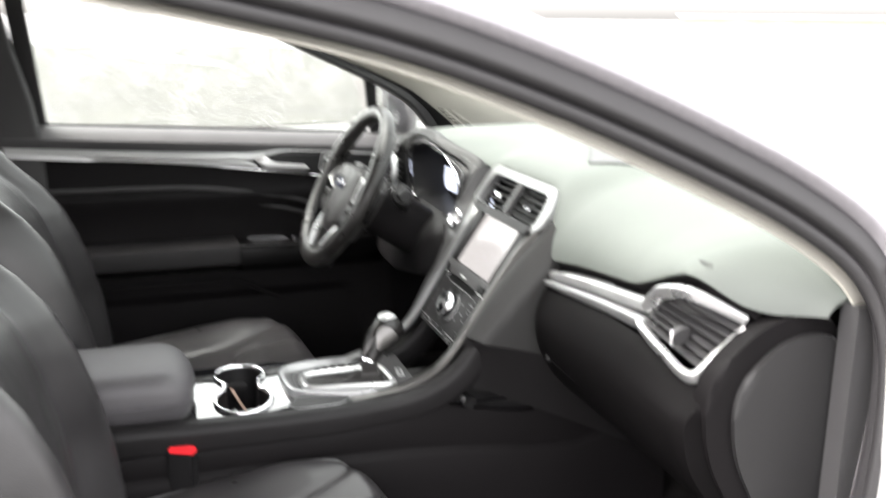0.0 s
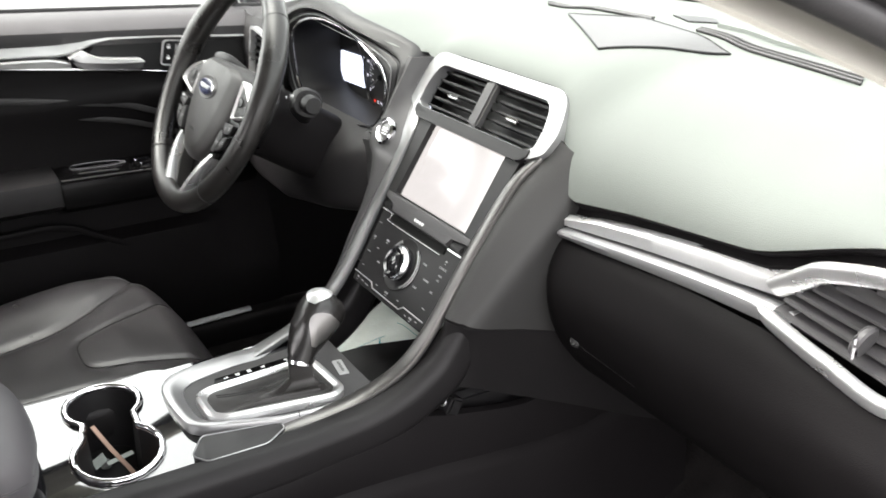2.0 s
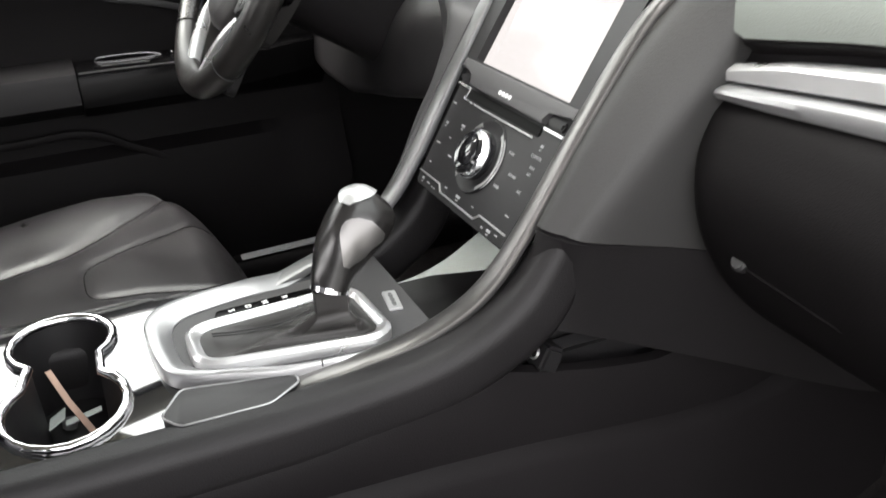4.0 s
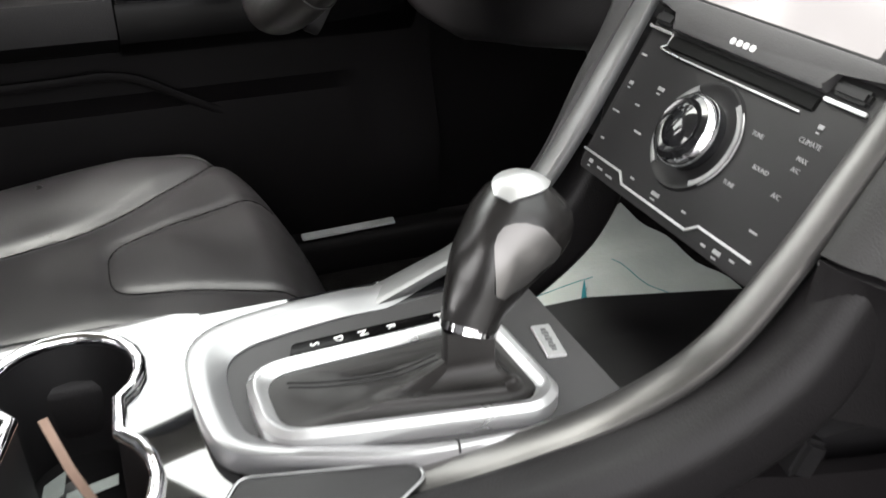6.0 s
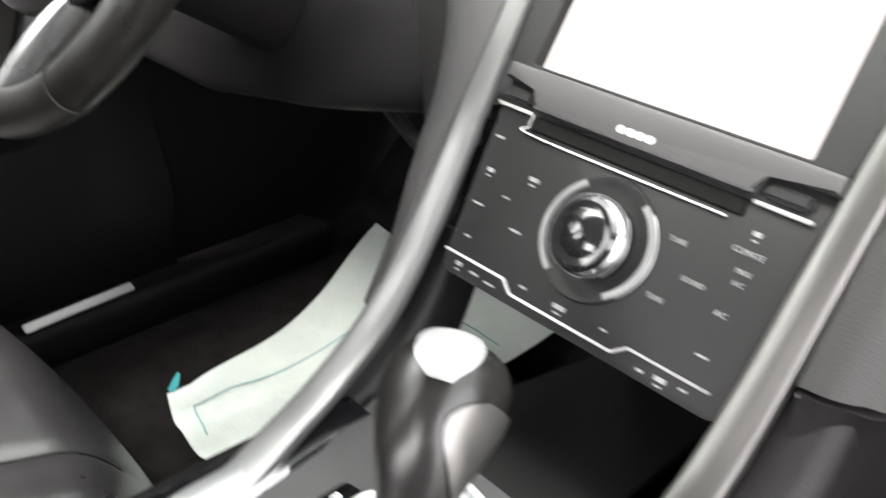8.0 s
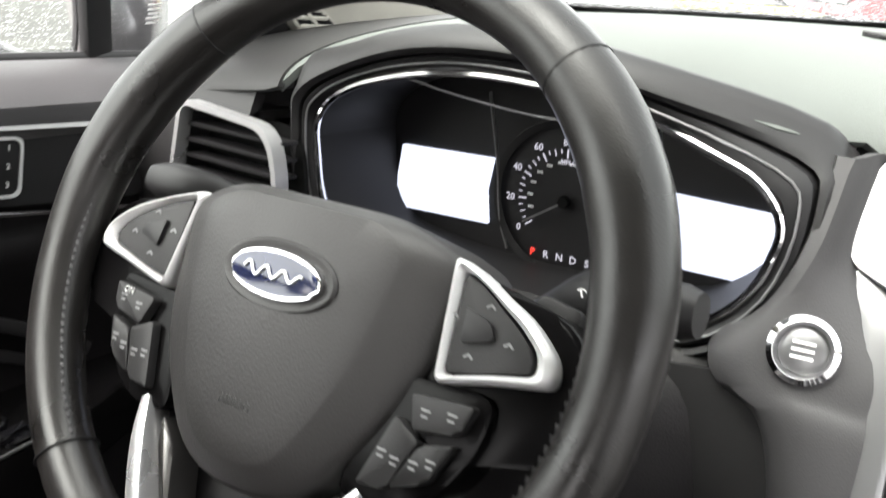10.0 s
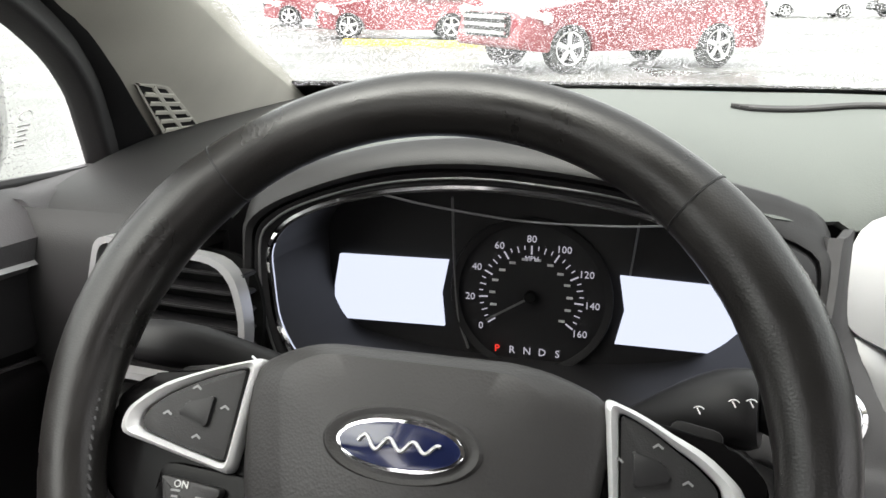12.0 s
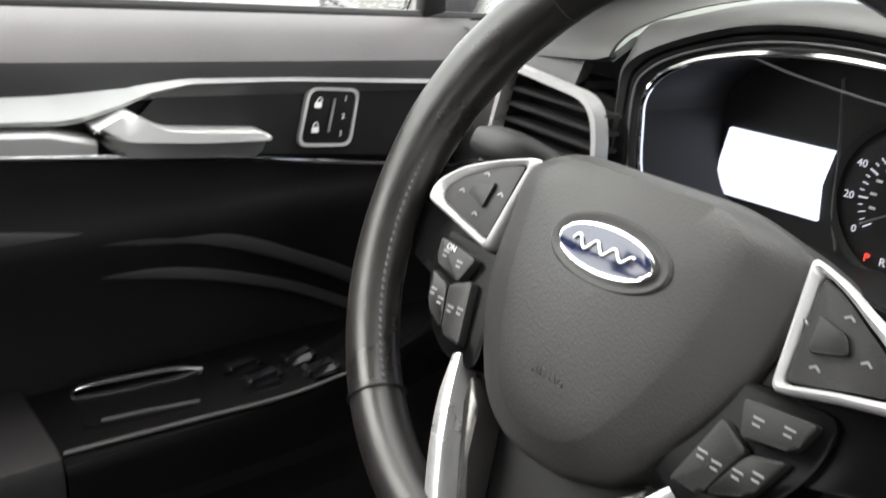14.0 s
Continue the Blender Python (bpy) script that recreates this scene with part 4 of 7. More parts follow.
def stack():
    s = thing("centre_stack", (0, 0.15, 0.70), "black centre stack with a lit touchscreen and control panel", "centre stack")
    part("control_panel", prism(rounded([(-0.090, -0.131), (0.101, -0.131), (0.109, 0.0), (-0.101, 0.0)], 0.006), -0.02, 0.0, ST, 0.0015), BLACK, s)
    part("screen_surround", frame_plate(rounded([(-0.108, -0.004), (0.108, -0.004), (0.118, 0.116), (-0.118, 0.116)], 0.008), rounded([(-0.0875, 0.0), (0.0875, 0.0), (0.0875, 0.106), (-0.0875, 0.106)], 0.002), -0.012, 0.0025, ST), BLACK, s)
    part("touchscreen", prism([(-0.088, -0.0005), (0.088, -0.0005), (0.088, 0.1065), (-0.088, 0.1065)], -0.014, -0.006, ST), SCREEN, s, "lit washed-out white touchscreen")
    part("screen_lip", prism(rounded([(-0.102, -0.012), (-0.075, -0.012), (-0.073, -0.0245), (0.069, -0.0245), (0.071, -0.012), (0.108, -0.012), (0.108, -0.002), (-0.102, -0.002)], 0.002, 2), 0.0, 0.006, ST, 0.002), PANEL, s)
    part("disc_slot", block(0.140, 0.009, 0.004, on_stack(-0.002, -0.0315, -0.0005), 0.001), SLOT, s, "disc slot")
    part("slot_line", ribbon([ST @ Vector(p) for p in ((-0.073, -0.027, 0.001), (-0.073, -0.034, 0.001), (-0.066, -0.0385, 0.001), (0.060, -0.0385, 0.001))], 0.0012, 0.0012, (0, 0.557, 0.83), 40), SATIN, s)
    for x0, x1 in ((-0.101, -0.074), (0.070, 0.101)):
        part("upper_button_strip", block(x1 - x0, 0.0022, 0.003, on_stack((x0 + x1) / 2, -0.027, 0.001), 0.0006), SATIN, s)
        part("side_key", block(x1 - x0 - 0.006, 0.008, 0.006, on_stack((x0 + x1) / 2, -0.0195, 0.001), 0.002), BLACK, s, "glossy black key")
    # brand plate as a plain raised bar pattern
    bm = bmesh.new()
    for k in range(4):
        block(0.0048, 0.0040, 0.001, on_stack(-0.012 + k * 0.0062, -0.0178, 0.0062), 0.0008, bm)
    part("brand_plate", bm, GREY_INK, s)
    # lower silver line with a step on each side
    line = [(-0.092, -0.119), (-0.044, -0.119), (-0.036, -0.125), (0.036, -0.125), (0.044, -0.119), (0.092, -0.119)]
    for a, b in zip(line, line[1:]):
        d = Vector(b) - Vector(a)
        part("lower_line", block(d.length + 0.001, 0.0015, 0.002, on_stack((a[0] + b[0]) / 2, (a[1] + b[1]) / 2, 0.0005) @ pose(0, 0, 0, 0, 0, math.degrees(math.atan2(d.y, d.x))), 0.0004), SURROUND, s)
    # printed key legends
    marks = [(-0.090, -0.046), (-0.086, -0.066), (-0.084, -0.087), (-0.081, -0.107), (-0.054, -0.061), (-0.067, -0.077), (-0.051, -0.092),
             (0.043, -0.059), (0.060, -0.075), (0.045, -0.090), (0.079, -0.041), (0.080, -0.051), (0.080, -0.063), (0.081, -0.083), (0.081, -0.105),
             (-0.030, -0.118), (-0.003, -0.118), (0.027, -0.117), (-0.065, -0.125), (-0.078, -0.124), (-0.052, -0.126), (0.055, -0.126), (0.067, -0.125), (0.080, -0.124)]
    for word, u, v, size in (("CLIMATE", 0.079, -0.051, 0.0042), ("MAX", 0.081, -0.0605, 0.0038), ("A/C", 0.081, -0.0665, 0.0038), ("A/C", 0.080, -0.083, 0.0042), ("TUNE", 0.043, -0.059, 0.0038), ("SOUND", 0.060, -0.075, 0.0038), ("TUNE", 0.045, -0.090, 0.0038)):
        lettering("key_word", word, size, on_stack(u, v, 0.0005), DIM_INK, s, "printed key word", 0.0002)
    marks = [q for q in marks if q not in ((0.043, -0.059), (0.060, -0.075), (0.045, -0.090), (0.080, -0.051), (0.080, -0.063), (0.081, -0.083))]
    for k, (u, v) in enumerate(marks):
        w = (0.0065, 0.0045, 0.008, 0.004)[k % 4]
        h = (0.0014, 0.0024, 0.0012)[k % 3]
        bm = block(w, h, 0.0005, on_stack(u, v, 0.0004), 0)
        if k % 3 == 1:
            block(w * 0.6, 0.001, 0.0005, on_stack(u, v - 0.0035, 0.0004), 0, bm)
        part("key_legend", bm, DIM_INK, s)
    # knob with silver ring
    k = part("knob", lathe([(0, 0.016), (0.011, 0.0155), (0.0176, 0.017), (0.0203, 0.015), (0.022, 0.006), (0.0225, 0.0)], on_stack(0, -0.076), 40), KNOB, s, "glossy black rotary knob")
    part("knob_face", lathe([(0, 0.019), (0.009, 0.0185), (0.0138, 0.016), (0.0143, 0.014)], on_stack(0, -0.076), 30), KNOB, k)
    part("knob_band", lathe([(0.0215, 0.005), (0.0236, 0.008), (0.0225, 0.013), (0.0208, 0.0148)], on_stack(0, -0.076), 40), CHROME, k, "chrome band")
    for a0, a1 in ((125, 235), (-55, 55)):
        arc = [ST @ Vector((0.0335 * math.cos(radians(a)), -0.076 + 0.0315 * math.sin(radians(a)), 0.001)) for a in np.linspace(a0, a1, 20)]
        part("ring_segment", sweep(arc, rounded([(-0.0022, -0.002), (0.0022, -0.002), (0.002, 0.002), (-0.002, 0.002)], 0.0008, 2), tuple(ST.to_3x3() @ Vector((0, 0, 1)))), DULL, s, "grey ring segment")
    ring = [ST @ Vector((0.0345 * math.cos(a), -0.076 + 0.0325 * math.sin(a), 0.0012)) for a in np.linspace(0, 2 * math.pi, 48, endpoint=False)]
    part("knob_ring", sweep(ring, oval(0.0015, 0.0010, 8), tuple(ST.to_3x3() @ Vector((0, 0, 1))), closed=True), SATIN, s, "thin silver ring")
    part("knob_well", lathe([(0.022, 0.001), (0.030, 0.001), (0.032, 0.0025), (0.0345, 0.0025), (0.0355, 0.0)], on_stack(0, -0.076), 40), BLACK, s)


stack()



def stack_trim():
    """Satin silver surround of the centre vents that runs down both sides into the console."""
    t = thing("centre_vent", (0, 0.25, 0.86), "pair of dark slatted centre air vents in a satin silver surround", "air vent", "dashboard air vents")
    outer = rounded([(-0.154, 0.122), (-0.120, 0.106), (0.120, 0.106), (0.154, 0.122), (0.162, 0.150), (0.146, 0.200), (-0.146, 0.200), (-0.162, 0.150)], [0.008, 0.01, 0.01, 0.008, 0.02, 0.025, 0.025, 0.02], 4)
    inner = rounded([(-0.133, 0.126), (-0.120, 0.120), (0.120, 0.120), (0.133, 0.126), (0.134, 0.150), (0.124, 0.183), (-0.124, 0.183), (-0.134, 0.150)], [0.004, 0.004, 0.004, 0.004, 0.01, 0.018, 0.018, 0.01], 4)
    part("surround", frame_plate(outer, inner, -0.01, 0.008, ST), SURROUND, t, "satin silver surround")
    part("lower_lip", prism(rounded([(-0.131, 0.1232), (-0.119, 0.1195), (0.119, 0.1195), (0.131, 0.1232), (0.131, 0.112), (0.119, 0.104), (-0.119, 0.104), (-0.131, 0.112)], 0.003, 2), 0.002, 0.0105, ST, 0.0015), BLACK, t, "black lip between vents and screen")
    part("backing", prism(inner, -0.035, -0.030, ST), BLACK, t)
    part("middle_bar", block(0.022, 0.062, 0.012, on_stack(0, 0.152, 0.002), 0.003), PANEL, t)
    for side in (-1, 1):
        for k in range(5):
            part("slat", block(0.116, 0.003, 0.020, on_stack(side * 0.070, 0.127 + 0.0125 * k, -0.014), 0.001), BLACK, t)
        part("thumb_tab", block(0.026, 0.006, 0.010, on_stack(side * 0.068, 0.147, 0.002), 0.002), CHROME, t, "chrome thumb tab")


stack_trim()

# ---------------------------------------------------------------- console
def rail_points(side, shift=0.0):
    low = [(0.104, 0.018, 0.606), (0.099, -0.03, 0.5935), (0.095, -0.075, 0.586), (0.090, -0.11, 0.578)] if side == 1 else [(0.103, 0.018, 0.606), (0.093, -0.024, 0.5955), (0.083, -0.062, 0.5880), (0.078, -0.092, 0.580)]
    return [(side * (0.143 + shift), 0.232, 0.872), (side * (0.126 + shift), 0.205, 0.838), (side * (0.119 + shift), 0.155, 0.763), (side * (0.114 + shift), 0.105, 0.682), (side * (0.110 + shift), 0.066, 0.634)] + [(side * (x + shift), y, z) for x, y, z in low]


CONSOLE = thing("centre_console", (0, -0.2, 0.30), "dark centre console with piano black top and leather-grained rails", "centre console")


def console():
    for side in (1, -1):
        strip = sweep(curve(rail_points(side), 60), rounded([(-0.0115, -0.006), (0.0115, -0.006), (0.0115, 0.002), (0.004, 0.0035), (-0.004, 0.0035), (-0.0115, 0.002)], 0.003, 2), (0, -0.4, 1), [(float(np.interp(k, [0, 10, 26, 36], [0.6, 0.8, 1, 1])), 1.0) if side == 1 else (float(np.interp(k, [0, 42, 59], [1, 1, 1.25])), 1.0) for k in range(60)])
        part("silver_rail", strip, GUNMETAL if side == 1 else DULL, CONSOLE, "satin silver rail strip")
        # grained rail beside the strip
        drop = 0.0 if side == 1 else 0.022
        path = curve([(side * 0.136, 0.131, 0.683), (side * 0.134, 0.094, 0.630), (side * 0.129, 0.034, 0.594), (side * 0.124, -0.05, 0.578), (side * 0.124, -0.16, 0.574), (side * 0.124, -0.30, 0.575), (side * 0.122, -0.50, 0.580)], 50)
        sect = rounded([(-0.022, -0.034), (0.020, -0.034), (0.021, 0.006), (0.010, 0.016), (-0.022, 0.014)], 0.012, 4)
        if side == -1:
            sect = [(-u, v) for u, v in sect][::-1]
        sect = [(-u, v) for u, v in sect]
        path = [p + Vector((0.014 if drop else 0, 0, -drop)) for p in path]
        part("rail", sweep(path, sect, (0, -0.4, 1), [(float(np.interp(k, [0, 8], [0.86, 1])), float(np.interp(k, [0, 8], [0.82, 1]))) for k in range(50)]), RAILHIDE, CONSOLE, "black leather-grained rail")
        # lower side wall with a ledge
        rows = []
        for y in np.linspace(-0.75, 0.50, 64):
            z1 = float(np.interp(y, [-0.10, -0.02, 0.035, 0.064, 0.105, 0.163, 0.217, 0.257, 0.293, 0.315, 0.50], [0.550, 0.562, 0.576, 0.580, 0.567, 0.554, 0.545, 0.550, 0.566, 0.590, 0.61]))
            if side == -1:
                z1 = float(np.interp(y, [-0.05, 0.02, 0.10, 0.20, 0.30, 0.35, 0.40, 0.50], [0.548, 0.545, 0.530, 0.522, 0.522, 0.535, 0.560, 0.60])) - 0.10 * min(1, max(0, (y - 0.02) / 0.06))
            z2 = float(np.interp(y, [-0.2, 0.0, 0.092, 0.166, 0.247, 0.325, 0.379, 0.413, 0.5], [0.505, 0.497, 0.490, 0.481, 0.472, 0.471, 0.486, 0.511, 0.545]))
            z2 = min(z2, z1 - 0.03)
            rows.append([(side * 0.120, y, z1 - 0.012), (side * 0.132, y, z1), (side * 0.142, y, z1 - 0.002), (side * 0.146, y, z1 - 0.012), (side * 0.144, y, z2 + 0.008), (side * 0.152, y, z2 + 0.002), (side * 0.156, y, z2 - 0.008), (side * 0.160, y, z2 - 0.05), (side * 0.168, y, 0.30)])
        part("side_wall", sheet(rows, 0.008), PLASTIC, CONSOLE)
        # side of the stack above the rail, nearly in its plane, and the dark cheek that runs forward from it
        inner = curve([(0.143, 0.257, 0.892), (0.132, 0.206, 0.830), (0.129, 0.160, 0.765), (0.129, 0.112, 0.688)], 14) + [Vector((0.128, 0.105, 0.66)), Vector((0.128, 0.09, 0.60))]
        outer = curve([(0.186, 0.252, 0.880), (0.180, 0.222, 0.815), (0.170, 0.182, 0.760), (0.157, 0.128, 0.688)], 14) + [Vector((0.150, 0.138, 0.665)), Vector((0.140, 0.13, 0.60))]
        front = curve([(0.188, 0.27, 0.86), (0.186, 0.262, 0.80), (0.186, 0.264, 0.72), (0.184, 0.30, 0.650)], 14) + [Vector((0.182, 0.36, 0.57)), Vector((0.178, 0.46, 0.46))]
        if side == 1:
            rows = [curve([a + Vector((0, 0.004, 0)), a.lerp(b, 0.35) + Vector((0, -0.003, 0.002)), a.lerp(b, 0.75) + Vector((0, -0.002, 0.001)), b + Vector((0.004, 0.006, -0.001)), b.lerp(c, 0.4) + Vector((0.002, 0.002, 0)), c, c + Vector((0.01, 0.1, 0))], 26) for a, b, c in zip(inner, outer, front)]
            # Lower rows coloured near-black for the shade that deepens below the joint.
            part("lower_cheek", sheet(rows[13:], 0.006), RAILHIDE, CONSOLE, "lower side of the stack, its deepening shade put in near-black")
            part("flank_panel", sheet(rows[:14], 0.006), DASH_SHADED, CONSOLE, "rounded flank of the stack, shade put into its dark grey")
            edge = curve([inner[13] + Vector((0.0, -0.002, -0.001)), inner[13].lerp(outer[13], 0.5) + Vector((0, -0.004, 0.0)), outer[13] + Vector((0.004, 0.004, -0.001))], 12)
            part("joint_clip", sweep(edge, oval(0.0012, 0.0012, 8), (0, -0.8, 0.6)), DULL, CONSOLE, "thin silver joint line")
    # Added black sheet that closes the side pocket and keeps it dark.
    part("pocket_dark_sheet", sheet([[(0.116, y, 0.53 + f * float(np.interp(y, [0.03, 0.08, 0.12, 0.2], [0.04, 0.10, 0.15, 0.17]))) for y in np.linspace(0.03, 0.45, 12)] for f in (0, 0.5, 1)], 0.004), BLACK, CONSOLE)
    # storage tray below the panel
    rows = [[(x, y, 0.548 + 0.012 * max(0, (-0.055 - x) / 0.02) + 0.03 * max(0, x / 0.12) ** 6) for x in np.linspace(-0.075 + 0.02 * max(0, (y - 0.1) / 0.15), 0.12, 11)] for y in np.linspace(0.02, 0.30, 8)]
    part("storage_tray", sheet(rows, 0.01), BLACK, CONSOLE)
    part("tray_rib", block(0.004, 0.16, 0.02, pose(0.05, 0.13, 0.558), 0.0015), BLACK, CONSOLE)
    rows = [[(x, 0.27 - 0.1 * (z - 0.54), z) for x in np.linspace(-0.055, 0.114, 5)] for z in (0.54, 0.60, 0.66)]
    part("tray_back", sheet(rows, 0.01), BLACK, CONSOLE)


console()


def cup_outline(grow=0.0, n=16):
    """Outline of the two joined cup holders, in x and y."""
    a, b = Vector((-0.055, -0.254)), Vector((0.040, -0.258))
    ra, rb = 0.041 + grow, 0.046 + grow
    out = []
    for k in range(n + 1):
        t = radians(42 + k * (276) / n)
        out.append((a.x + ra * math.cos(t), a.y + ra * math.sin(t)))
    for k in range(n + 1):
        t = radians(222 + k * (276) / n)
        out.append((b.x + rb * math.cos(t), b.y + rb * math.sin(t)))
    return out


def console_top():
    z = 0.586
    
    def crown(x, y, h=0.0):
        """A point of the gently crowned top plate, which falls towards the passenger."""
        return Vector((x, y, z + h - 0.0785 * x - 0.35 * x * x))

    # gloss top with the cup opening: outer edge matched point by point to the cup outline
    hole = cup_outline(0.003)
    outer = []
    for x, y in hole:
        dx, dy = x + 0.005, y + 0.256
        s = min(0.104 / max(abs(dx), 1e-6), (0.085 if dy > 0 else 0.13) / max(abs(dy), 1e-6))
        outer.append((-0.005 + dx * s, -0.256 + dy * s))
    def ring(k, h=0.0):
        return [crown(a[0] + (b[0] - a[0]) * k, a[1] + (b[1] - a[1]) * k, h) for a, b in zip(outer, hole)]
    part("gloss_top", ring_sheet([ring(0, -0.012), ring(0), ring(0.25), ring(0.5), ring(0.75), ring(1), ring(1, -0.012)]), GLOSS, CONSOLE, "piano black top plate")
    rows = [[crown(x, y, -0.001) for x in np.linspace(-0.102, 0.102, 15)] for y in np.linspace(-0.171, 0.03, 9)]
    part("gloss_front", sheet(rows, 0.012, direction=(0, 0, -1)), GLOSS, CONSOLE, "piano black front plate")
    cup = thing("cup_holder", (-0.005, -0.256, 0.51), "double cup holder with a chrome rim and paper litter inside", "cup holder")
    part("rim", sweep([crown(x, y, 0.002) for x, y in cup_outline(0.0015)], oval(0.0042, 0.0045, 12), (0, 0, 1), closed=True), CHROME, cup, "chrome rim")
    low = [(x * 0.97 - 0.0002, -0.256 + (y + 0.256) * 0.96) for x, y in cup_outline(-0.004)]
    wall = bmesh.new()
    tops = [wall.verts.new(crown(x, y, 0.001)) for x, y in cup_outline(-0.001)]
    lows = [wall.verts.new((x, y, z - 0.075)) for x, y in low]
    for i in range(len(tops)):
        k = (i + 1) % len(tops)
        wall.faces.new((tops[i], tops[k], lows[k], lows[i]))
    wall.faces.new(lows)
    part("well", wall, BLACK, cup)
    # tray pad on the passenger side of the shifter
    pad = rounded([(0.066, -0.172), (0.098, -0.192), (0.116, -0.180), (0.118, -0.112), (0.098, -0.084), (0.086, -0.086)], 0.006, 3)
    part("side_pad", prism(pad, -0.010, 0.004, pose(0, 0, z), 0.003), STACK_GREY, CONSOLE, "grey pad beside the shifter")
    part("pad_edge", sweep([Vector((x, y, z + 0.0035)) for x, y in pad], oval(0.0010, 0.0010, 6), (0, 0, 1), closed=True), SURROUND, CONSOLE, "thin silver edge")


console_top()


def armrest():
    a = thing("armrest", (0, -0.55, 0.56), "dark grey padded console armrest with stitched seam", "armrest")
    half_line = [(0.058, 0.560), (0.074, 0.566), (0.088, 0.580), (0.096, 0.598), (0.0985, 0.611), (0.0965, 0.6135), (0.0990, 0.617), (0.0985, 0.632), (0.094, 0.645), (0.084, 0.6535), (0.066, 0.657), (0.035, 0.659), (0.0, 0.6595)]
    profile = [(-x, z) for x, z in half_line] + [(x, z) for x, z in half_line[-2::-1]]

    def place(x, z, t):
        """The padded lid: its nose is rounded off over the first few centimetres."""
        s = min(1.0, t / 0.13)
        f = (1 - (1 - s) ** 2.4) ** (1 / 2.4)
        return Vector((x * (0.80 + 0.20 * f), -0.338 - 0.43 * t - 0.014 * (x / 0.1) ** 2, 0.614 + (z - 0.614) * f))
    steps = [0.13 * (k / 14) ** 2 for k in range(15)] + list(np.linspace(0.2, 1, 9))
    part("pad", sheet([[place(x, z, t) for x, z in profile] for t in steps], 0.004), VINYL, a)
    bm = bmesh.new()
    for side in (1, -1):
        for t in np.linspace(0.10, 0.98, 60):
            p = place(side * 0.0995, 0.6195, t)
            block(0.0012, 0.0042, 0.0014, Matrix.Translation(p), 0, bm)
    for x in np.linspace(-0.088, 0.088, 24):
        block(0.0045, 0.0014, 0.0014, Matrix.Translation(place(x, 0.619, 0.0) + Vector((0, 0.0005, 0.0055))), 0, bm)
    part("stitching", bm, DULL, a, "pale stitched seam round the lid", kind="stuff")
    part("base", block(0.15, 0.40, 0.06, pose(0, -0.57, 0.570), 0.012), PLASTIC, a)


armrest()


def shifter():
    s = thing("gear_selector", (0.02, -0.06, 0.58), "automatic gear lever with leather gaiter in a silver bezel", "gear lever")
    flat = Matrix.Translation((0, 0, 0.590))
    rim_line = [(-0.1000, -0.010), (-0.0950, -0.045), (-0.0920, -0.090), (-0.0870, -0.135), (-0.074, -0.171), (-0.045, -0.186), (0.02, -0.184), (0.052, -0.172), (0.072, -0.13), (0.088, -0.085), (0.093, -0.03), (0.093, 0.020)]
    foot_line = [(-0.073, -0.010), (-0.068, -0.045), (-0.064, -0.090), (-0.058, -0.125), (-0.050, -0.150), (-0.030, -0.164), (0.018, -0.165), (0.040, -0.156), (0.058, -0.12), (0.074, -0.08), (0.082, -0.03), (0.083, 0.020)]
    def loop(points, z, grow=1.0):
        return [flat @ Vector((0.002 + (x - 0.002) * grow, -0.076 + (y + 0.076) * grow, z)) for x, y in points]
    rim, foot = (curve([(x, y, 0.590) for x, y in q], 70) for q in (rim_line, foot_line))
    for k in range(12):
        for q in (rim[k], foot[k]):
            q.z -= 0.008 * (1 - k / 12) ** 1.5
    band = [[a + Vector((0, 0, -0.008)), a + Vector((0, 0, 0.002)), a.lerp(b, 0.06) + Vector((0, 0, 0.0048)), a.lerp(b, 0.20) + Vector((0, 0, 0.0060)), a.lerp(b, 0.55) + Vector((0, 0, 0.0045)), b + Vector((0, 0, 0.0004)), b + Vector((0, 0, -0.006))] for a, b in zip(rim, foot)]
    part("outer_bezel", sheet(band), SURROUND, s, "broad silver rim of the selector plate")
    part("bezel_floor", prism([(-0.090, 0.044)] + [(p.x, p.y) for p in foot] + [(0.084, 0.044)], -0.010, -0.001, flat, 0.001), PANEL, s, "dark grey selector plate")
    seam = [min(band, key=lambda row: abs(row[3].y + 0.060))[k] + Vector((0, 0, 0.0006)) for k in (1, 2, 3, 4, 5)]
    part("rim_joint", ribbon(seam, 0.0012, 0.0012, (0, 1, 0), 16), BLACK, s, "dark joint line")
    ro = rounded([(-0.018, -0.158), (0.055, -0.156), (0.080, -0.010), (0.067, 0.007), (-0.012, 0.003), (-0.026, -0.016)], [0.026, 0.024, 0.020, 0.018, 0.014, 0.014], 5)
    ri = rounded([(-0.007, -0.147), (0.047, -0.145), (0.068, -0.014), (0.059, -0.004), (-0.006, -0.007), (-0.014, -0.018)], [0.020, 0.018, 0.014, 0.012, 0.010, 0.010], 5)
    part("inner_ring", ring_sheet([loop(ro, -0.002), loop(ro, 0.0075), [(a + b * 2) / 3 + Vector((0, 0, 0.0105 - 0.0075)) for a, b in zip(loop(ri, 0.0075), loop(ro, 0.0075))], [(a * 2 + b) / 3 + Vector((0, 0, 0.0025)) for a, b in zip(loop(ri, 0.0075), loop(ro, 0.0075))], loop(ri, 0.006), loop(ri, -0.002)]), SATIN, s, "bright silver ring round the gaiter")
    part("gear_strip", prism(rounded([(-0.0325, -0.124), (-0.0195, -0.128), (-0.0245, -0.018), (-0.0365, -0.020)], 0.003, 2), -0.004, 0.0085, flat, 0.0006), SWITCHPLATE, s)
    for k, ch in enumerate("SDNRP"):
        t = (0.0, 0.19, 0.38, 0.61, 1.0)[k]
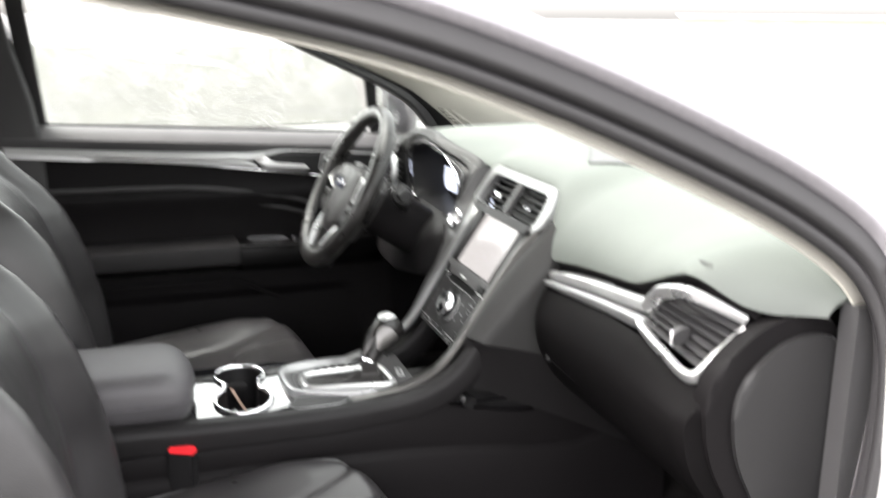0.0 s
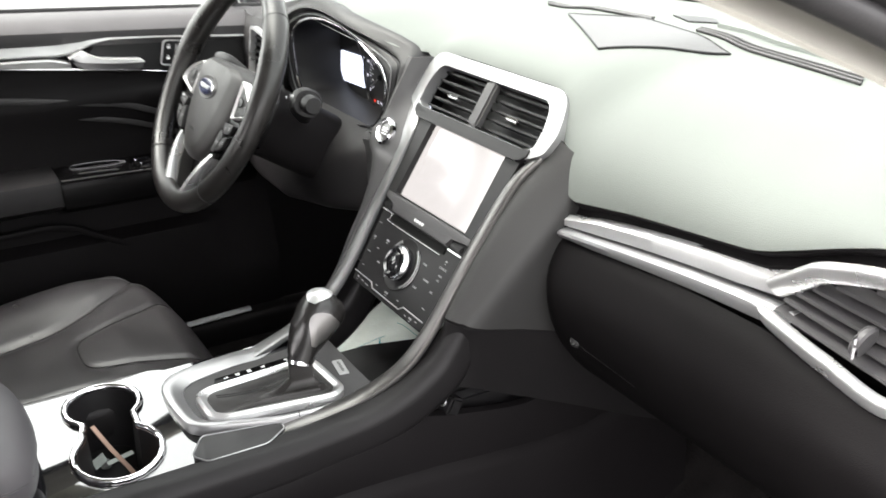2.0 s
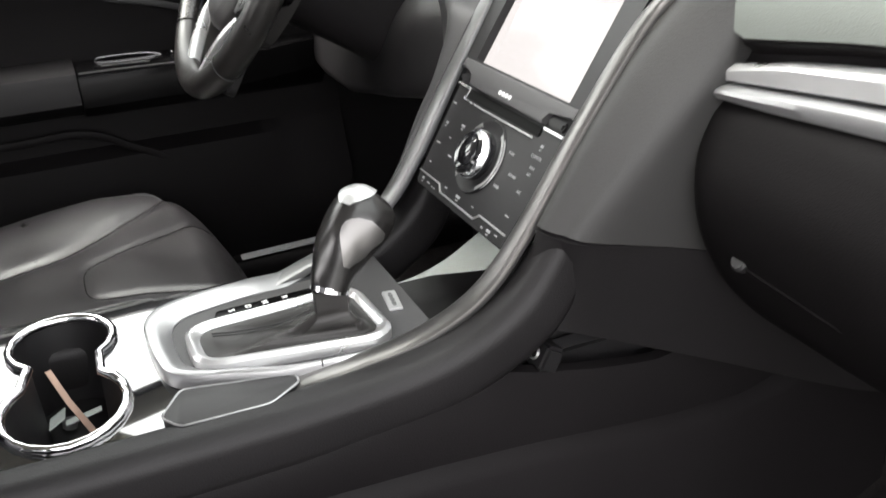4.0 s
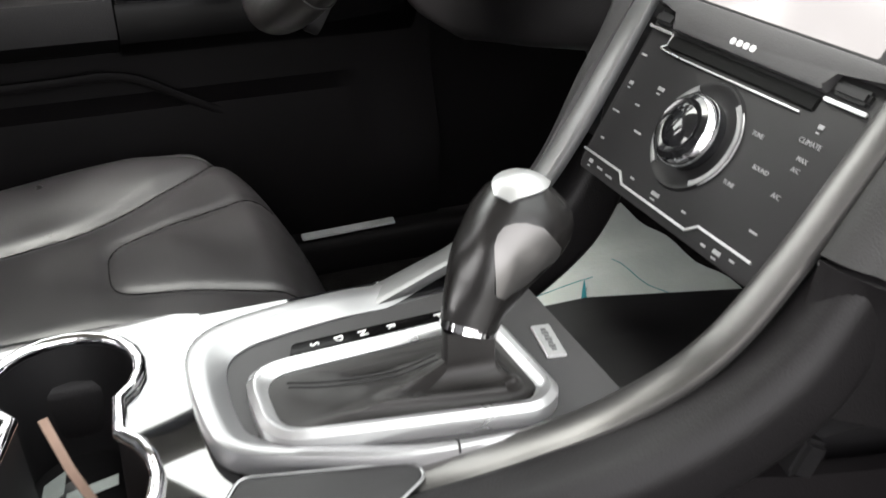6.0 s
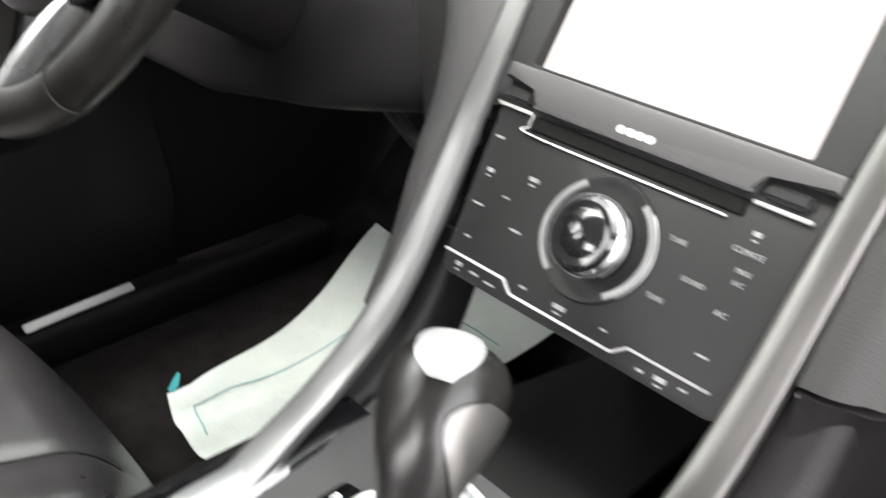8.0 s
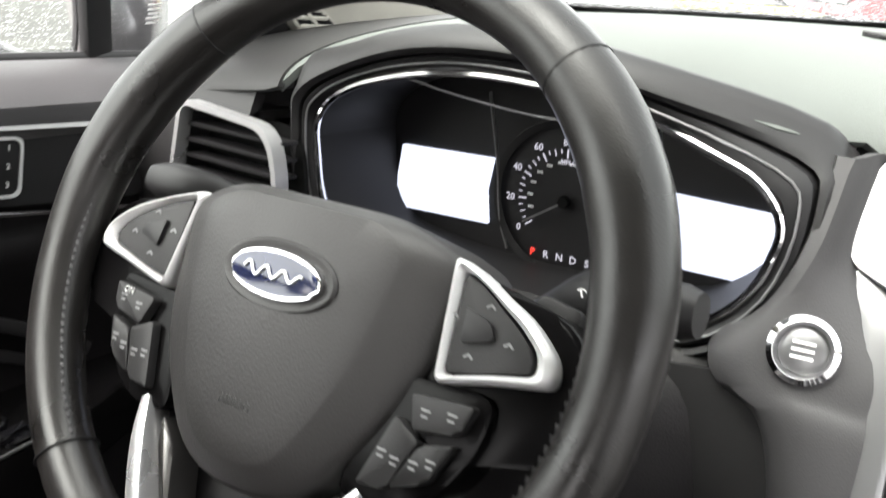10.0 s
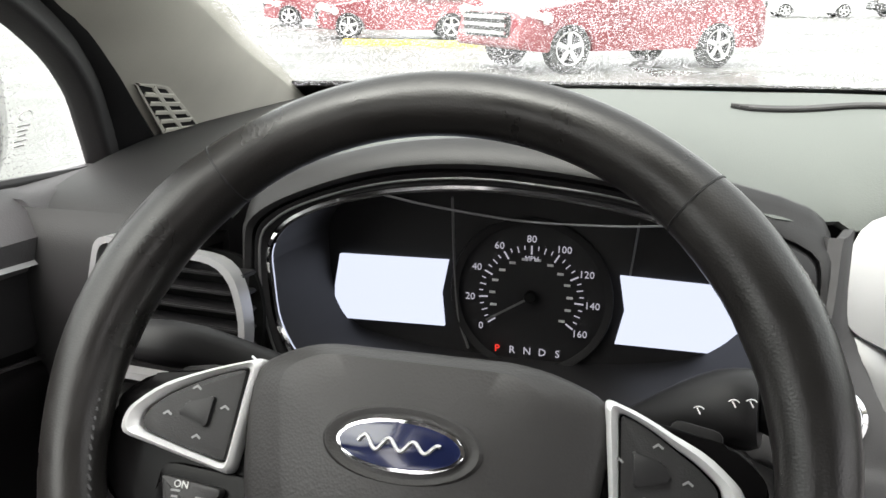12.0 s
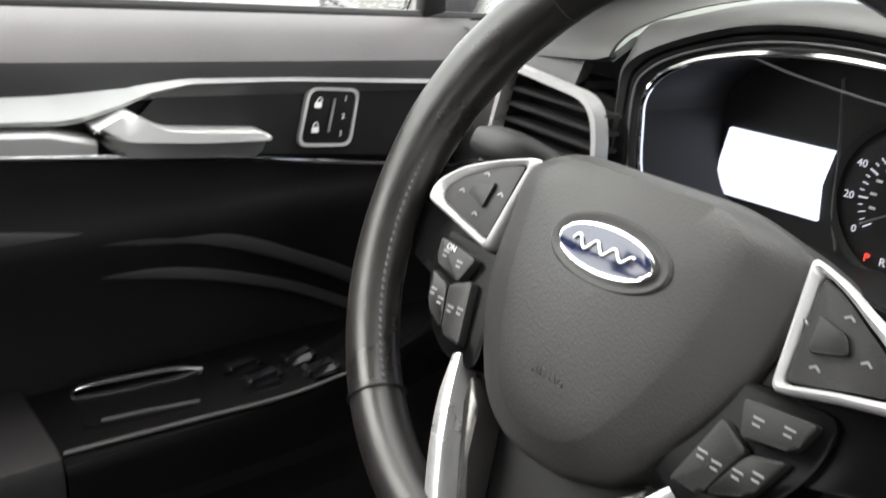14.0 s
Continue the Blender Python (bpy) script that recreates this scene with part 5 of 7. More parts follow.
        lettering("gear_letter", ch, 0.0078, flat @ Matrix.Translation((-0.0262 - 0.0040 * t, -0.1115 + 0.080 * t, 0.0090)) @ pose(0, 0, 0, 0, 0, 6), WHITE_INK, s)
    # gaiter
    base = [Vector((x * 0.96 + 0.001, y, 0.596)) for x, y in ri]
    cx, cy = 0.034, -0.036
    rings = []
    for k in range(25):
        t = k / 24
        ring = []
        for i, p in enumerate(base):
            a = math.atan2(p.y + 0.07, p.x - 0.028)
            q = Vector((cx + 0.015 * math.cos(a), cy + 0.015 * math.sin(a), 0.630))
            w = min(1, t / 0.75) ** 0.9
            fold = (0.0065 * math.sin(a * 5 + 5 * t) + 0.0030 * math.sin(a * 9 + 1 - 6 * t) + 0.0006 * math.sin(a * 23 + 9 * t)) * math.sin(math.pi * min(1, t / 0.85))
            pt = p.lerp(q, w)
            rise = max(0, (t - 0.55) / 0.45)
            pt.z = max(0.5925 + 0.0015 * math.sin(a * 7 + 3 * t), 0.596 + 0.034 * rise ** 1.3 + fold)
            pt.x += fold * 0.8
            ring.append(pt)
        rings.append(ring)
    part("gaiter", ring_sheet(rings), GAITER, s, "creased black leather gaiter")
    for dx in (0.0, 0.0045):
        part("gaiter_seam", ribbon([rings[1][3].lerp(rings[1][6], 0.2) + Vector((dx, 0.002, 0.004)), Vector((0.018 + dx, -0.112, 0.6015)), Vector((0.024 + dx, -0.078, 0.6035)), Vector((0.029 + dx, -0.054, 0.612))], 0.0012, 0.0016, (0, 0, 1), 24), BLACK, s)
    part("collar", sweep(curve([(0.0345, -0.037, 0.6275), (0.0335, -0.0355, 0.6315)], 3), oval(0.0165, 0.0165, 24), (0, 1, 0)), CHROME, s, "thin chrome collar")
    rings_n = 24
    spine = curve([(0.034, -0.036, 0.630), (0.0305, -0.030, 0.643), (0.024, -0.018, 0.660), (0.017, -0.004, 0.672), (0.011, 0.009, 0.6815), (0.005, 0.021, 0.6900)], rings_n)
    along = [0, 0.2, 0.4, 0.55, 0.68, 0.78, 0.86, 0.92, 0.97, 1]
    sizes = [(float(np.interp(f, along, [0.76, 0.84, 1.14, 1.32, 1.40, 1.38, 1.26, 1.10, 0.84, 0.42])), float(np.interp(f, along, [0.70, 0.80, 1.04, 1.20, 1.28, 1.27, 1.16, 1.01, 0.76, 0.36]))) for f in np.linspace(0, 1, rings_n)]
    lean = (0.1, 0.7, 0.7)
    knob = part("knob", sweep(spine, oval(0.020, 0.023, 24, 2.5), lean, sizes), KNOBHIDE, s, "black leather gear knob")

    def skin(i0, i1, spans, proud, n=11):
        """A patch of the knob's own surface between two rings, lifted a little."""
        out = []
        for i in range(i0, i1 + 1):
            ahead = (spine[min(i + 1, rings_n - 1)] - spine[max(i - 1, 0)]).normalized()
            across = ahead.cross(Vector(lean)).normalized()
            top = across.cross(ahead)
            a0, a1 = (float(np.interp((i - i0) / (i1 - i0), np.linspace(0, 1, len(spans)), [q[c] for q in spans])) for c in (0, 1))
            row = []
            for a in np.linspace(radians(a0), radians(a1), n):
                c, d = math.cos(a), math.sin(a)
                u = 0.020 * math.copysign(abs(c) ** 0.8, c) * sizes[i][0]
                v = 0.023 * math.copysign(abs(d) ** 0.8, d) * sizes[i][1]
                row.append(spine[i] + (across * u + top * v) * proud)
            out.append(row)
        return sheet(out, 0.002)
    part("knob_cap", skin(15, 22, [(128, 150), (114, 166), (106, 174), (102, 178), (104, 176)], 1.015, 17), DOORSILVER, knob, "bright silver cap")
    part("side_plate", skin(6, 15, [(112, 128), (96, 134), (82, 136), (70, 134), (60, 128), (52, 119), (50, 106), (56, 88)], 1.02), GUNMETAL, knob, "dark silver side insert")
    part("airbag_plate", block(0.036, 0.0125, 0.003, pose(0.0095, 0.0265, 0.590, 0, 0, -8), 0.0008), SATIN, s, "silver indicator plate")

    bm = bmesh.new()
    for k in range(7):
        block(0.0026, 0.0030 + 0.0012 * (k % 2), 0.0006, pose(0.0095, 0.0265, 0.5917, 0, 0, -8) @ Matrix.Translation((-0.011 + 0.0037 * k, 0, 0)), 0, bm)
    part("indicator_print", bm, DULL, s, "dark printed bars")


shifter()


# ---------------------------------------------------------------- steering wheel
TILT = radians(28)
WU = Vector((0, math.sin(TILT), math.cos(TILT)))
WN = Vector((0, -math.cos(TILT), math.sin(TILT)))
WH = axes((-0.368, 0.013, 0.869), (1, 0, 0), tuple(WU))
RIM = WH.copy()
RX, RY = 0.1745, 0.1690
WH = WH @ Matrix.Translation((-0.002, -0.008, 0))


def wheel():
    w = thing("steering_wheel", (-0.37, 0.1, 0.84), "black leather steering wheel with silver spoke trim", "steering wheel")
    n = 96
    def rim_at(a, grow=0.0, h=0.0):
        """A place on the rim's middle line, slightly wider than high."""
        return RIM @ Vector(((RX + grow) * math.cos(a), 0.003 + (RY + grow) * math.sin(a), h))
    path = [rim_at(2 * math.pi * k / n) for k in range(n)]
    scales = []
    for k in range(n):
        a = math.degrees(2 * math.pi * k / n)
        swell = 1 + 0.13 * sum(math.exp(-((a - q) / 13) ** 2) for q in (14, 38, 142, 166)) + 0.06 * sum(math.exp(-((a - q) / 5) ** 2) for q in (26, 154))
        scales.append(swell)
    part("rim", sweep(path, oval(0.0162, 0.0160, 18), tuple(WN), scales, closed=True), RIMHIDE, w, "worn black leather rim")
    # stitches along the inner side of the rim
    for a0, a1 in ((146, 226), (-46, 34)):
        bm = bmesh.new()
        for a in np.linspace(radians(a0), radians(a1), 46):
            q = Matrix.Translation(rim_at(a, -0.0142, 0.0078) - RIM.translation) @ RIM @ pose(0, 0, 0, 0, 0, math.degrees(a)) @ pose(0, 0, 0, 0, -60, 28)
            block(0.0016, 0.0044, 0.0012, q, 0.0003, bm)
        part("stitching", bm, PANEL, w, "row of small stitches", kind="stuff")
    # seams of the leather
    for a in (48, 132, 228, 312):
        c = rim_at(radians(a))
        d = WH.to_3x3() @ Vector((-math.sin(radians(a)), math.cos(radians(a)), 0))
        e = WH.to_3x3() @ Vector((math.cos(radians(a)), math.sin(radians(a)), 0))
        loop = [c + e * 0.0170 * math.cos(t) + WN * 0.0168 * math.sin(t) for t in np.linspace(0, 2 * math.pi, 24, endpoint=False)]
        part("seam", sweep(loop, oval(0.0008, 0.0008, 6), tuple(d), closed=True), BLACK, w)
    # airbag pad
    pad = rounded([(-0.087, 0.041), (-0.055, 0.057), (0.055, 0.057), (0.093, 0.043), (0.083, -0.034), (0.036, -0.094), (-0.034, -0.094), (-0.079, -0.036)], [0.016, 0.04, 0.04, 0.016, 0.05, 0.03, 0.03, 0.05], 6)
    face = rounded([(-0.066, 0.040), (-0.046, 0.051), (0.046, 0.051), (0.066, 0.040), (0.053, -0.028), (0.025, -0.079), (-0.025, -0.079), (-0.053, -0.028)], [0.016, 0.04, 0.04, 0.016, 0.05, 0.022, 0.022, 0.05], 6)
    rings = []
    for k, h in ((0, -0.060), (0, -0.009), (0.05, -0.0045), (0.14, -0.0015), (0.3, 0.0010), (0.6, 0.0040), (0.85, 0.0062), (0.97, 0.0074), (1.06, 0.0080)):
        rings.append([WH @ Vector((p[0] + (q[0] - p[0]) * k, p[1] + (q[1] - p[1]) * k, h)) for p, q in zip(pad, face)])
    for grow, h in ((0.80, 0.0092), (0.5, 0.0112), (0.2, 0.0122), (0.0005, 0.0125)):
        rings.append([WH @ Vector((x * grow, (y + 0.01) * grow - 0.01, h)) for x, y in face])
    part("airbag_cover", ring_sheet(rings), PADSKIN, w, "grained charcoal airbag cover")
    # shallow dish round the badge
    part("badge_dish", ring_sheet([[WH @ Matrix.Translation((0, 0.013, 0)) @ Vector((x, y, h)) for x, y in oval(rx, ry, 40)] for rx, ry, h in ((0.0375, 0.0180, 0.0112), (0.0360, 0.0166, 0.0127), (0.0338, 0.0146, 0.0125), (0.0310, 0.0122, 0.0113))]), PADSKIN, w)
    lettering("airbag_word", "AIRBAG", 0.0060, WH @ Matrix.Translation((-0.002, -0.052, 0.0106)), PADSKIN, w, "embossed word", 0.0004)
    # oval badge, plain
    badge_m = WH @ Matrix.Translation((0, 0.013, 0.0125))
    part("badge_rim", prism(oval(0.0300, 0.0117, 40), -0.004, 0.002, badge_m, 0.001), CHROME, w, "chrome oval badge rim")
    part("badge", prism(oval(0.0282, 0.0101, 40), 0.001, 0.0028, badge_m, 0.0006), NAVY, w, "plain navy oval badge")
    wave = [badge_m @ Vector((-0.0190 + 0.0380 * t, 0.0030 * math.sin(t * 21) * (1 - 0.35 * t), 0.0032)) for t in np.linspace(0, 1, 70)]
    bm = sweep(wave, oval(0.0009, 0.0009, 8), tuple(WN))
    part("badge_script", bm, SATIN, w)
    for s in (-1, 1):
        f = WH @ Matrix.Diagonal((s, 1, 1, 1))
        # spoke body under the trim
        body = rounded([(0.070, 0.046), (0.150, 0.030), (0.163, 0.006), (0.158, -0.030), (0.120, -0.040), (0.074, -0.060)], 0.012, 3)
        part("spoke", prism(body, -0.030, -0.009, f, 0.004), SWITCHPLATE, w)
        trim_o = rounded([(0.078, 0.046), (0.105, 0.038), (0.132, 0.027), (0.148, 0.013), (0.150, 0.001), (0.120, -0.005), (0.086, -0.012)], [0.004, 0.02, 0.012, 0.006, 0.006, 0.01, 0.004], 3)
        trim_i = rounded([(0.090, 0.037), (0.105, 0.031), (0.122, 0.021), (0.132, 0.013), (0.133, 0.006), (0.115, 0.001), (0.0925, -0.004)], [0.003, 0.015, 0.009, 0.005, 0.005, 0.008, 0.003], 3)
        if s == 1:
            trim_o, trim_i = ([(x + 0.008 * max(0.0, min(1.0, (0.118 - x) / 0.03)), y) for x, y in q] for q in (trim_o, trim_i))
        trim_i = [(q[0] + 0.30 * (o[0] - q[0]), q[1] + 0.30 * (o[1] - q[1])) for o, q in zip(trim_o, trim_i)]
        def mix(k, h, a=trim_o, b=trim_i, f=f):
            return [f @ Vector((p[0] + (q[0] - p[0]) * k, p[1] + (q[1] - p[1]) * k, h)) for p, q in zip(a, b)]
        part("spoke_trim", ring_sheet([mix(0, -0.012), mix(0, -0.003), mix(0.12, -0.0005), mix(0.40, 0.0008), mix(0.78, -0.0022), mix(0.84, -0.004), mix(0.86, -0.012)]), TRIMSILVER, w, "bright silver spoke trim")
        pad_b = part("button_pad", prism(trim_i, -0.012, -0.002, f, 0.0015), STACK_GREY, w, "five-way button pad")
        c = (0.108, 0.0165)
        part("centre_key", prism(rounded([(c[0] - 0.008, c[1] + 0.008), (c[0] + 0.006, c[1] + 0.004), (c[0] + 0.010, c[1] - 0.003), (c[0] - 0.006, c[1] - 0.008)], 0.002), -0.004, 0.0005, f, 0.001), BLACK, pad_b)
        bm = bmesh.new()
        for dx, dy in ((0.002, 0.011), (-0.002, -0.0125), (0.0155, -0.003), (-0.0145, 0.003)):
            block(0.003, 0.001, 0.0004, f @ Matrix.Translation((c[0] + dx, c[1] + dy, -0.0017)) @ pose(0, 0, 0, 0, 0, 35), 0, bm)
            block(0.003, 0.001, 0.0004, f @ Matrix.Translation((c[0] + dx + 0.002, c[1] + dy, -0.0017)) @ pose(0, 0, 0, 0, 0, -35), 0, bm)
        part("arrow_mark", bm, DIM_INK, pad_b)
        # lower cluster of four keys
        keys = ([(0.087, -0.0185), (0.1203, -0.0155), (0.1155, -0.0295), (0.0930, -0.0350)], [(0.0825, -0.0300), (0.0985, -0.0378), (0.0880, -0.0630), (0.0720, -0.0650)], [(0.0995, -0.0385), (0.1157, -0.0340), (0.1070, -0.0535), (0.0895, -0.0615)])
        backing = rounded([(0.070, -0.012), (0.126, -0.009), (0.124, -0.034), (0.110, -0.060), (0.085, -0.074), (0.058, -0.074)], 0.010, 3)
        part("key_backing", prism(backing, -0.030, -0.004, f, 0.003), SWITCHPLATE, w)
        for pts in keys:
            key = part("thumb_key", prism(rounded(pts, 0.003, 3), -0.006, 0.002, f, 0.0015), STACK_GREY, w)
            bm = bmesh.new()
            ax, ay = sum(p[0] for p in pts) / 4, sum(p[1] for p in pts) / 4
            ex, ey = (pts[1][0] + pts[2][0] - pts[0][0] - pts[3][0]) / 2, (pts[1][1] + pts[2][1] - pts[0][1] - pts[3][1]) / 2
            for q in (-0.24, 0.24):
                spot = f @ Matrix.Translation((ax + q * ex, ay + q * ey, 0.0022))
                block(0.0050, 0.0010, 0.0004, spot @ Matrix.Translation((0, 0.0016, 0)), 0, bm)
                block(0.0035, 0.0010, 0.0004, spot @ Matrix.Translation((0, -0.0012, 0)), 0, bm)
            part("key_print", bm, DIM_INK, key)
    lettering("key_word", "ON", 0.0050, WH @ Matrix.Translation((-0.108, -0.0190, 0.0024)), GREY_INK, w)
    # forked lower spoke
    part("lower_spoke", prism(rounded([(-0.050, -0.075), (0.050, -0.075), (0.040, -0.158), (-0.040, -0.158)], 0.01, 3), -0.040, -0.028, WH, 0.003), BLACK, w)
    for s in (-1, 1):
        f = WH @ Matrix.Diagonal((s, 1, 1, 1))
        arm = curve([f @ Vector(q) for q in ((0.074, -0.070, -0.006), (0.064, -0.090, 0.000), (0.051, -0.116, 0.003), (0.037, -0.142, 0.003), (0.030, -0.156, 0.002), (0.020, -0.162, 0.001), (0.000, -0.163, 0.001))], 20)
        part("fork_trim", sweep(arm, rounded([(-0.0065, -0.012), (0.0065, -0.012), (0.005, 0.004), (-0.005, 0.004)], 0.002, 2), tuple(WN), [(0.6, 1), (0.75, 1), (0.85, 1), (0.95, 1)] + [(1, 1)] * 10 + [(1.15, 1)] * 6), SATIN, w, "silver fork trim")
        part("fork_cheek", prism(rounded([(0.062, -0.074), (0.046, -0.090), (0.030, -0.140), (0.012, -0.152), (0.034, -0.152), (0.054, -0.112)], 0.004, 2), -0.026, -0.006, f, 0.002), GUNMETAL, w)
    part("hub", lathe([(0.05, -0.02), (0.055, -0.05), (0.06, -0.09)], WH, 30), BLACK, w)
    return w


wheel()


def column():
    c = thing("steering_column", (-0.37, 0.16, 0.78), "dark steering column shroud with two stalks", "steering column")
    part("shroud", sweep(curve([tuple(WH @ Vector((0, 0.0, -0.055))), tuple(WH @ Vector((0, -0.004, -0.12))), tuple(WH @ Vector((0, -0.01, -0.20)))], 8), oval(0.062, 0.055, 24, 3), tuple(WU)), PLASTIC, c)
    # indicator stalk towards the door, wiper stalk towards the centre
    body = [1.25, 1.15, 1.0, 0.95, 0.92, 0.92, 0.95, 1.0, 1.05, 1.10, 1.12, 1.1, 1.0, 0.75]
    left = part("stalk", sweep(curve([(-0.432, 0.125, 0.838), (-0.468, 0.105, 0.858), (-0.515, 0.090, 0.876), (-0.562, 0.084, 0.880)], 14), oval(0.012, 0.010, 16, 2.6), tuple(WN), body), BLACK, c, "black indicator stalk")
    right = part("stalk", sweep(curve([(-0.300, 0.125, 0.832), (-0.268, 0.108, 0.852), (-0.230, 0.099, 0.872), (-0.212, 0.096, 0.875)], 14), oval(0.012, 0.0125, 18, 2.4), tuple(WN), [0.8, 0.85, 0.9, 0.95, 1.05, 1.2, 1.4, 1.55, 1.65, 1.7, 1.7, 1.7, 1.65, 1.5]), BLACK, c, "black wiper stalk")
    along = axes((-0.198, 0.0955, 0.8765), (0, 0.5, 0.86), (0.1, 0.86, -0.5))
    part("stalk_wheel", sweep([(-0.212, 0.0962, 0.8755), (-0.205, 0.0957, 0.876), (-0.197, 0.0952, 0.8765), (-0.190, 0.095, 0.877)], oval(0.0135, 0.0135, 20, 2.2), tuple(WN), [0.8, 1, 1, 0.8]), BLACK, right, "ribbed grey turning end")
    bm = bmesh.new()
    face = axes((-0.230, 0.0775, 0.8830), (1, -0.1, 0.05), tuple(WU))
    for dx, dy in ((-0.012, -0.003), (0.004, 0.002), (0.012, 0.003)):
        arc = [face @ Vector((dx + 0.0028 * math.cos(a), dy + 0.0022 * math.sin(a), 0.001)) for a in np.linspace(0.5, 2.6, 8)]
        sweep(arc, oval(0.0003, 0.0003, 6), tuple(WN), bm=bm)
        block(0.0006, 0.0035, 0.0006, face @ Matrix.Translation((dx, dy, 0.001)) @ pose(0, 0, 0, 0, 0, 30), 0, bm)
    part("stalk_print", bm, WHITE_INK, right, "white wiper signs")
    bm = bmesh.new()
    face = axes((-0.484, 0.0872, 0.8725), (1, -0.3, 0.05), tuple(WU))
    block(0.008, 0.0012, 0.0006, face @ Matrix.Translation((0.004, 0.002, 0.0012)) @ pose(0, 0, 0, 0, 0, -25), 0, bm)
    block(0.006, 0.0012, 0.0006, face @ Matrix.Translation((0.005, -0.001, 0.0012)) @ pose(0, 0, 0, 0, 0, -25), 0, bm)
    part("stalk_print", bm, WHITE_INK, left, "white indicator sign")
    for s in (-1, 1):
        p = WH @ Vector((s * 0.124, 0.020, -0.036))
        pm = axes(p, (1, 0, 0), tuple(WU)) @ Matrix.Diagonal((s, 1, 1, 1))
        part("shift_paddle", prism(rounded([(-0.020, -0.030), (0.012, -0.026), (0.016, 0.018), (-0.008, 0.022)], 0.005, 3), -0.003, 0.003, pm, 0.002), BLACK, c, "black shift paddle")
        lettering("paddle_mark", "+" if s == 1 else "-", 0.010, axes(p + WN * 0.0045 + WU * 0.008 + Vector((s * 0.004, 0, 0)), (1, 0, 0), tuple(WU)), WHITE_INK, c)


column()


# ---------------------------------------------------------------- seats
def near_line(x, y, line):
    best = 9.0
    for (ax, ay), (bx, by) in zip(line, line[1:]):
        dx, dy = bx - ax, by - ay
        t = max(0.0, min(1.0, ((x - ax) * dx + (y - ay) * dy) / (dx * dx + dy * dy)))
        best = min(best, math.hypot(x - ax - t * dx, y - ay - t * dy))
    return best


def half(points, n=18):
    return [(p.x, p.y) for p in curve([(x, y, 0) for x, y in points], n)]


PAD_SEAM = half([(0.118, -0.075), (0.104, -0.110), (0.080, -0.165), (0.063, -0.210), (0.050, -0.238), (0.030, -0.250), (0.0, -0.252)], 24)
SIDE_SEAM = half([(0.195, -0.090), (0.165, -0.140), (0.120, -0.230), (0.100, -0.290), (0.095, -0.40), (0.100, -0.60)], 24)
STITCH = half([(0.170, -0.075), (0.205, -0.110), (0.226, -0.180), (0.228, -0.30), (0.215, -0.42), (0.205, -0.60)], 24)


def cushion_height(q, y):
    """Top of a seat cushion at q across from its middle and y along the car."""
    a = abs(q)
    t = (y + 0.60) / 0.55
    z = 0.462 + 0.042 * min(1, t / 0.75)
    z += 0.027 * (1 / (1 + math.exp(-(a - 0.150) / 0.020))) * (0.35 + 0.65 * min(1, t + 0.1))
    z -= 0.075 * max(0, (y + 0.115) / 0.065) ** 2.0
    z -= 0.045 * max(0, (a - 0.212) / 0.036) ** 2
    for line, deep, wide in ((PAD_SEAM, 0.0040, 0.0065), (SIDE_SEAM, 0.007, 0.010), (STITCH, 0.003, 0.006)):
        d = near_line(a, y, line)
        z -= deep * math.exp(-(d / wide) ** 1.3)
    return z


def cushion_point(cx, q, y):
    """A place on the cushion, whose front corners are drawn back."""
    w = abs(q) / 0.248
    yy = y + 0.020 - 0.095 * w ** 4 * max(0, (y + 0.62) / 0.57) ** 2
    return Vector((cx + q, yy, cushion_height(q, y) - 0.020 * w ** 2 * max(0, (y + 0.30) / 0.25) ** 2))


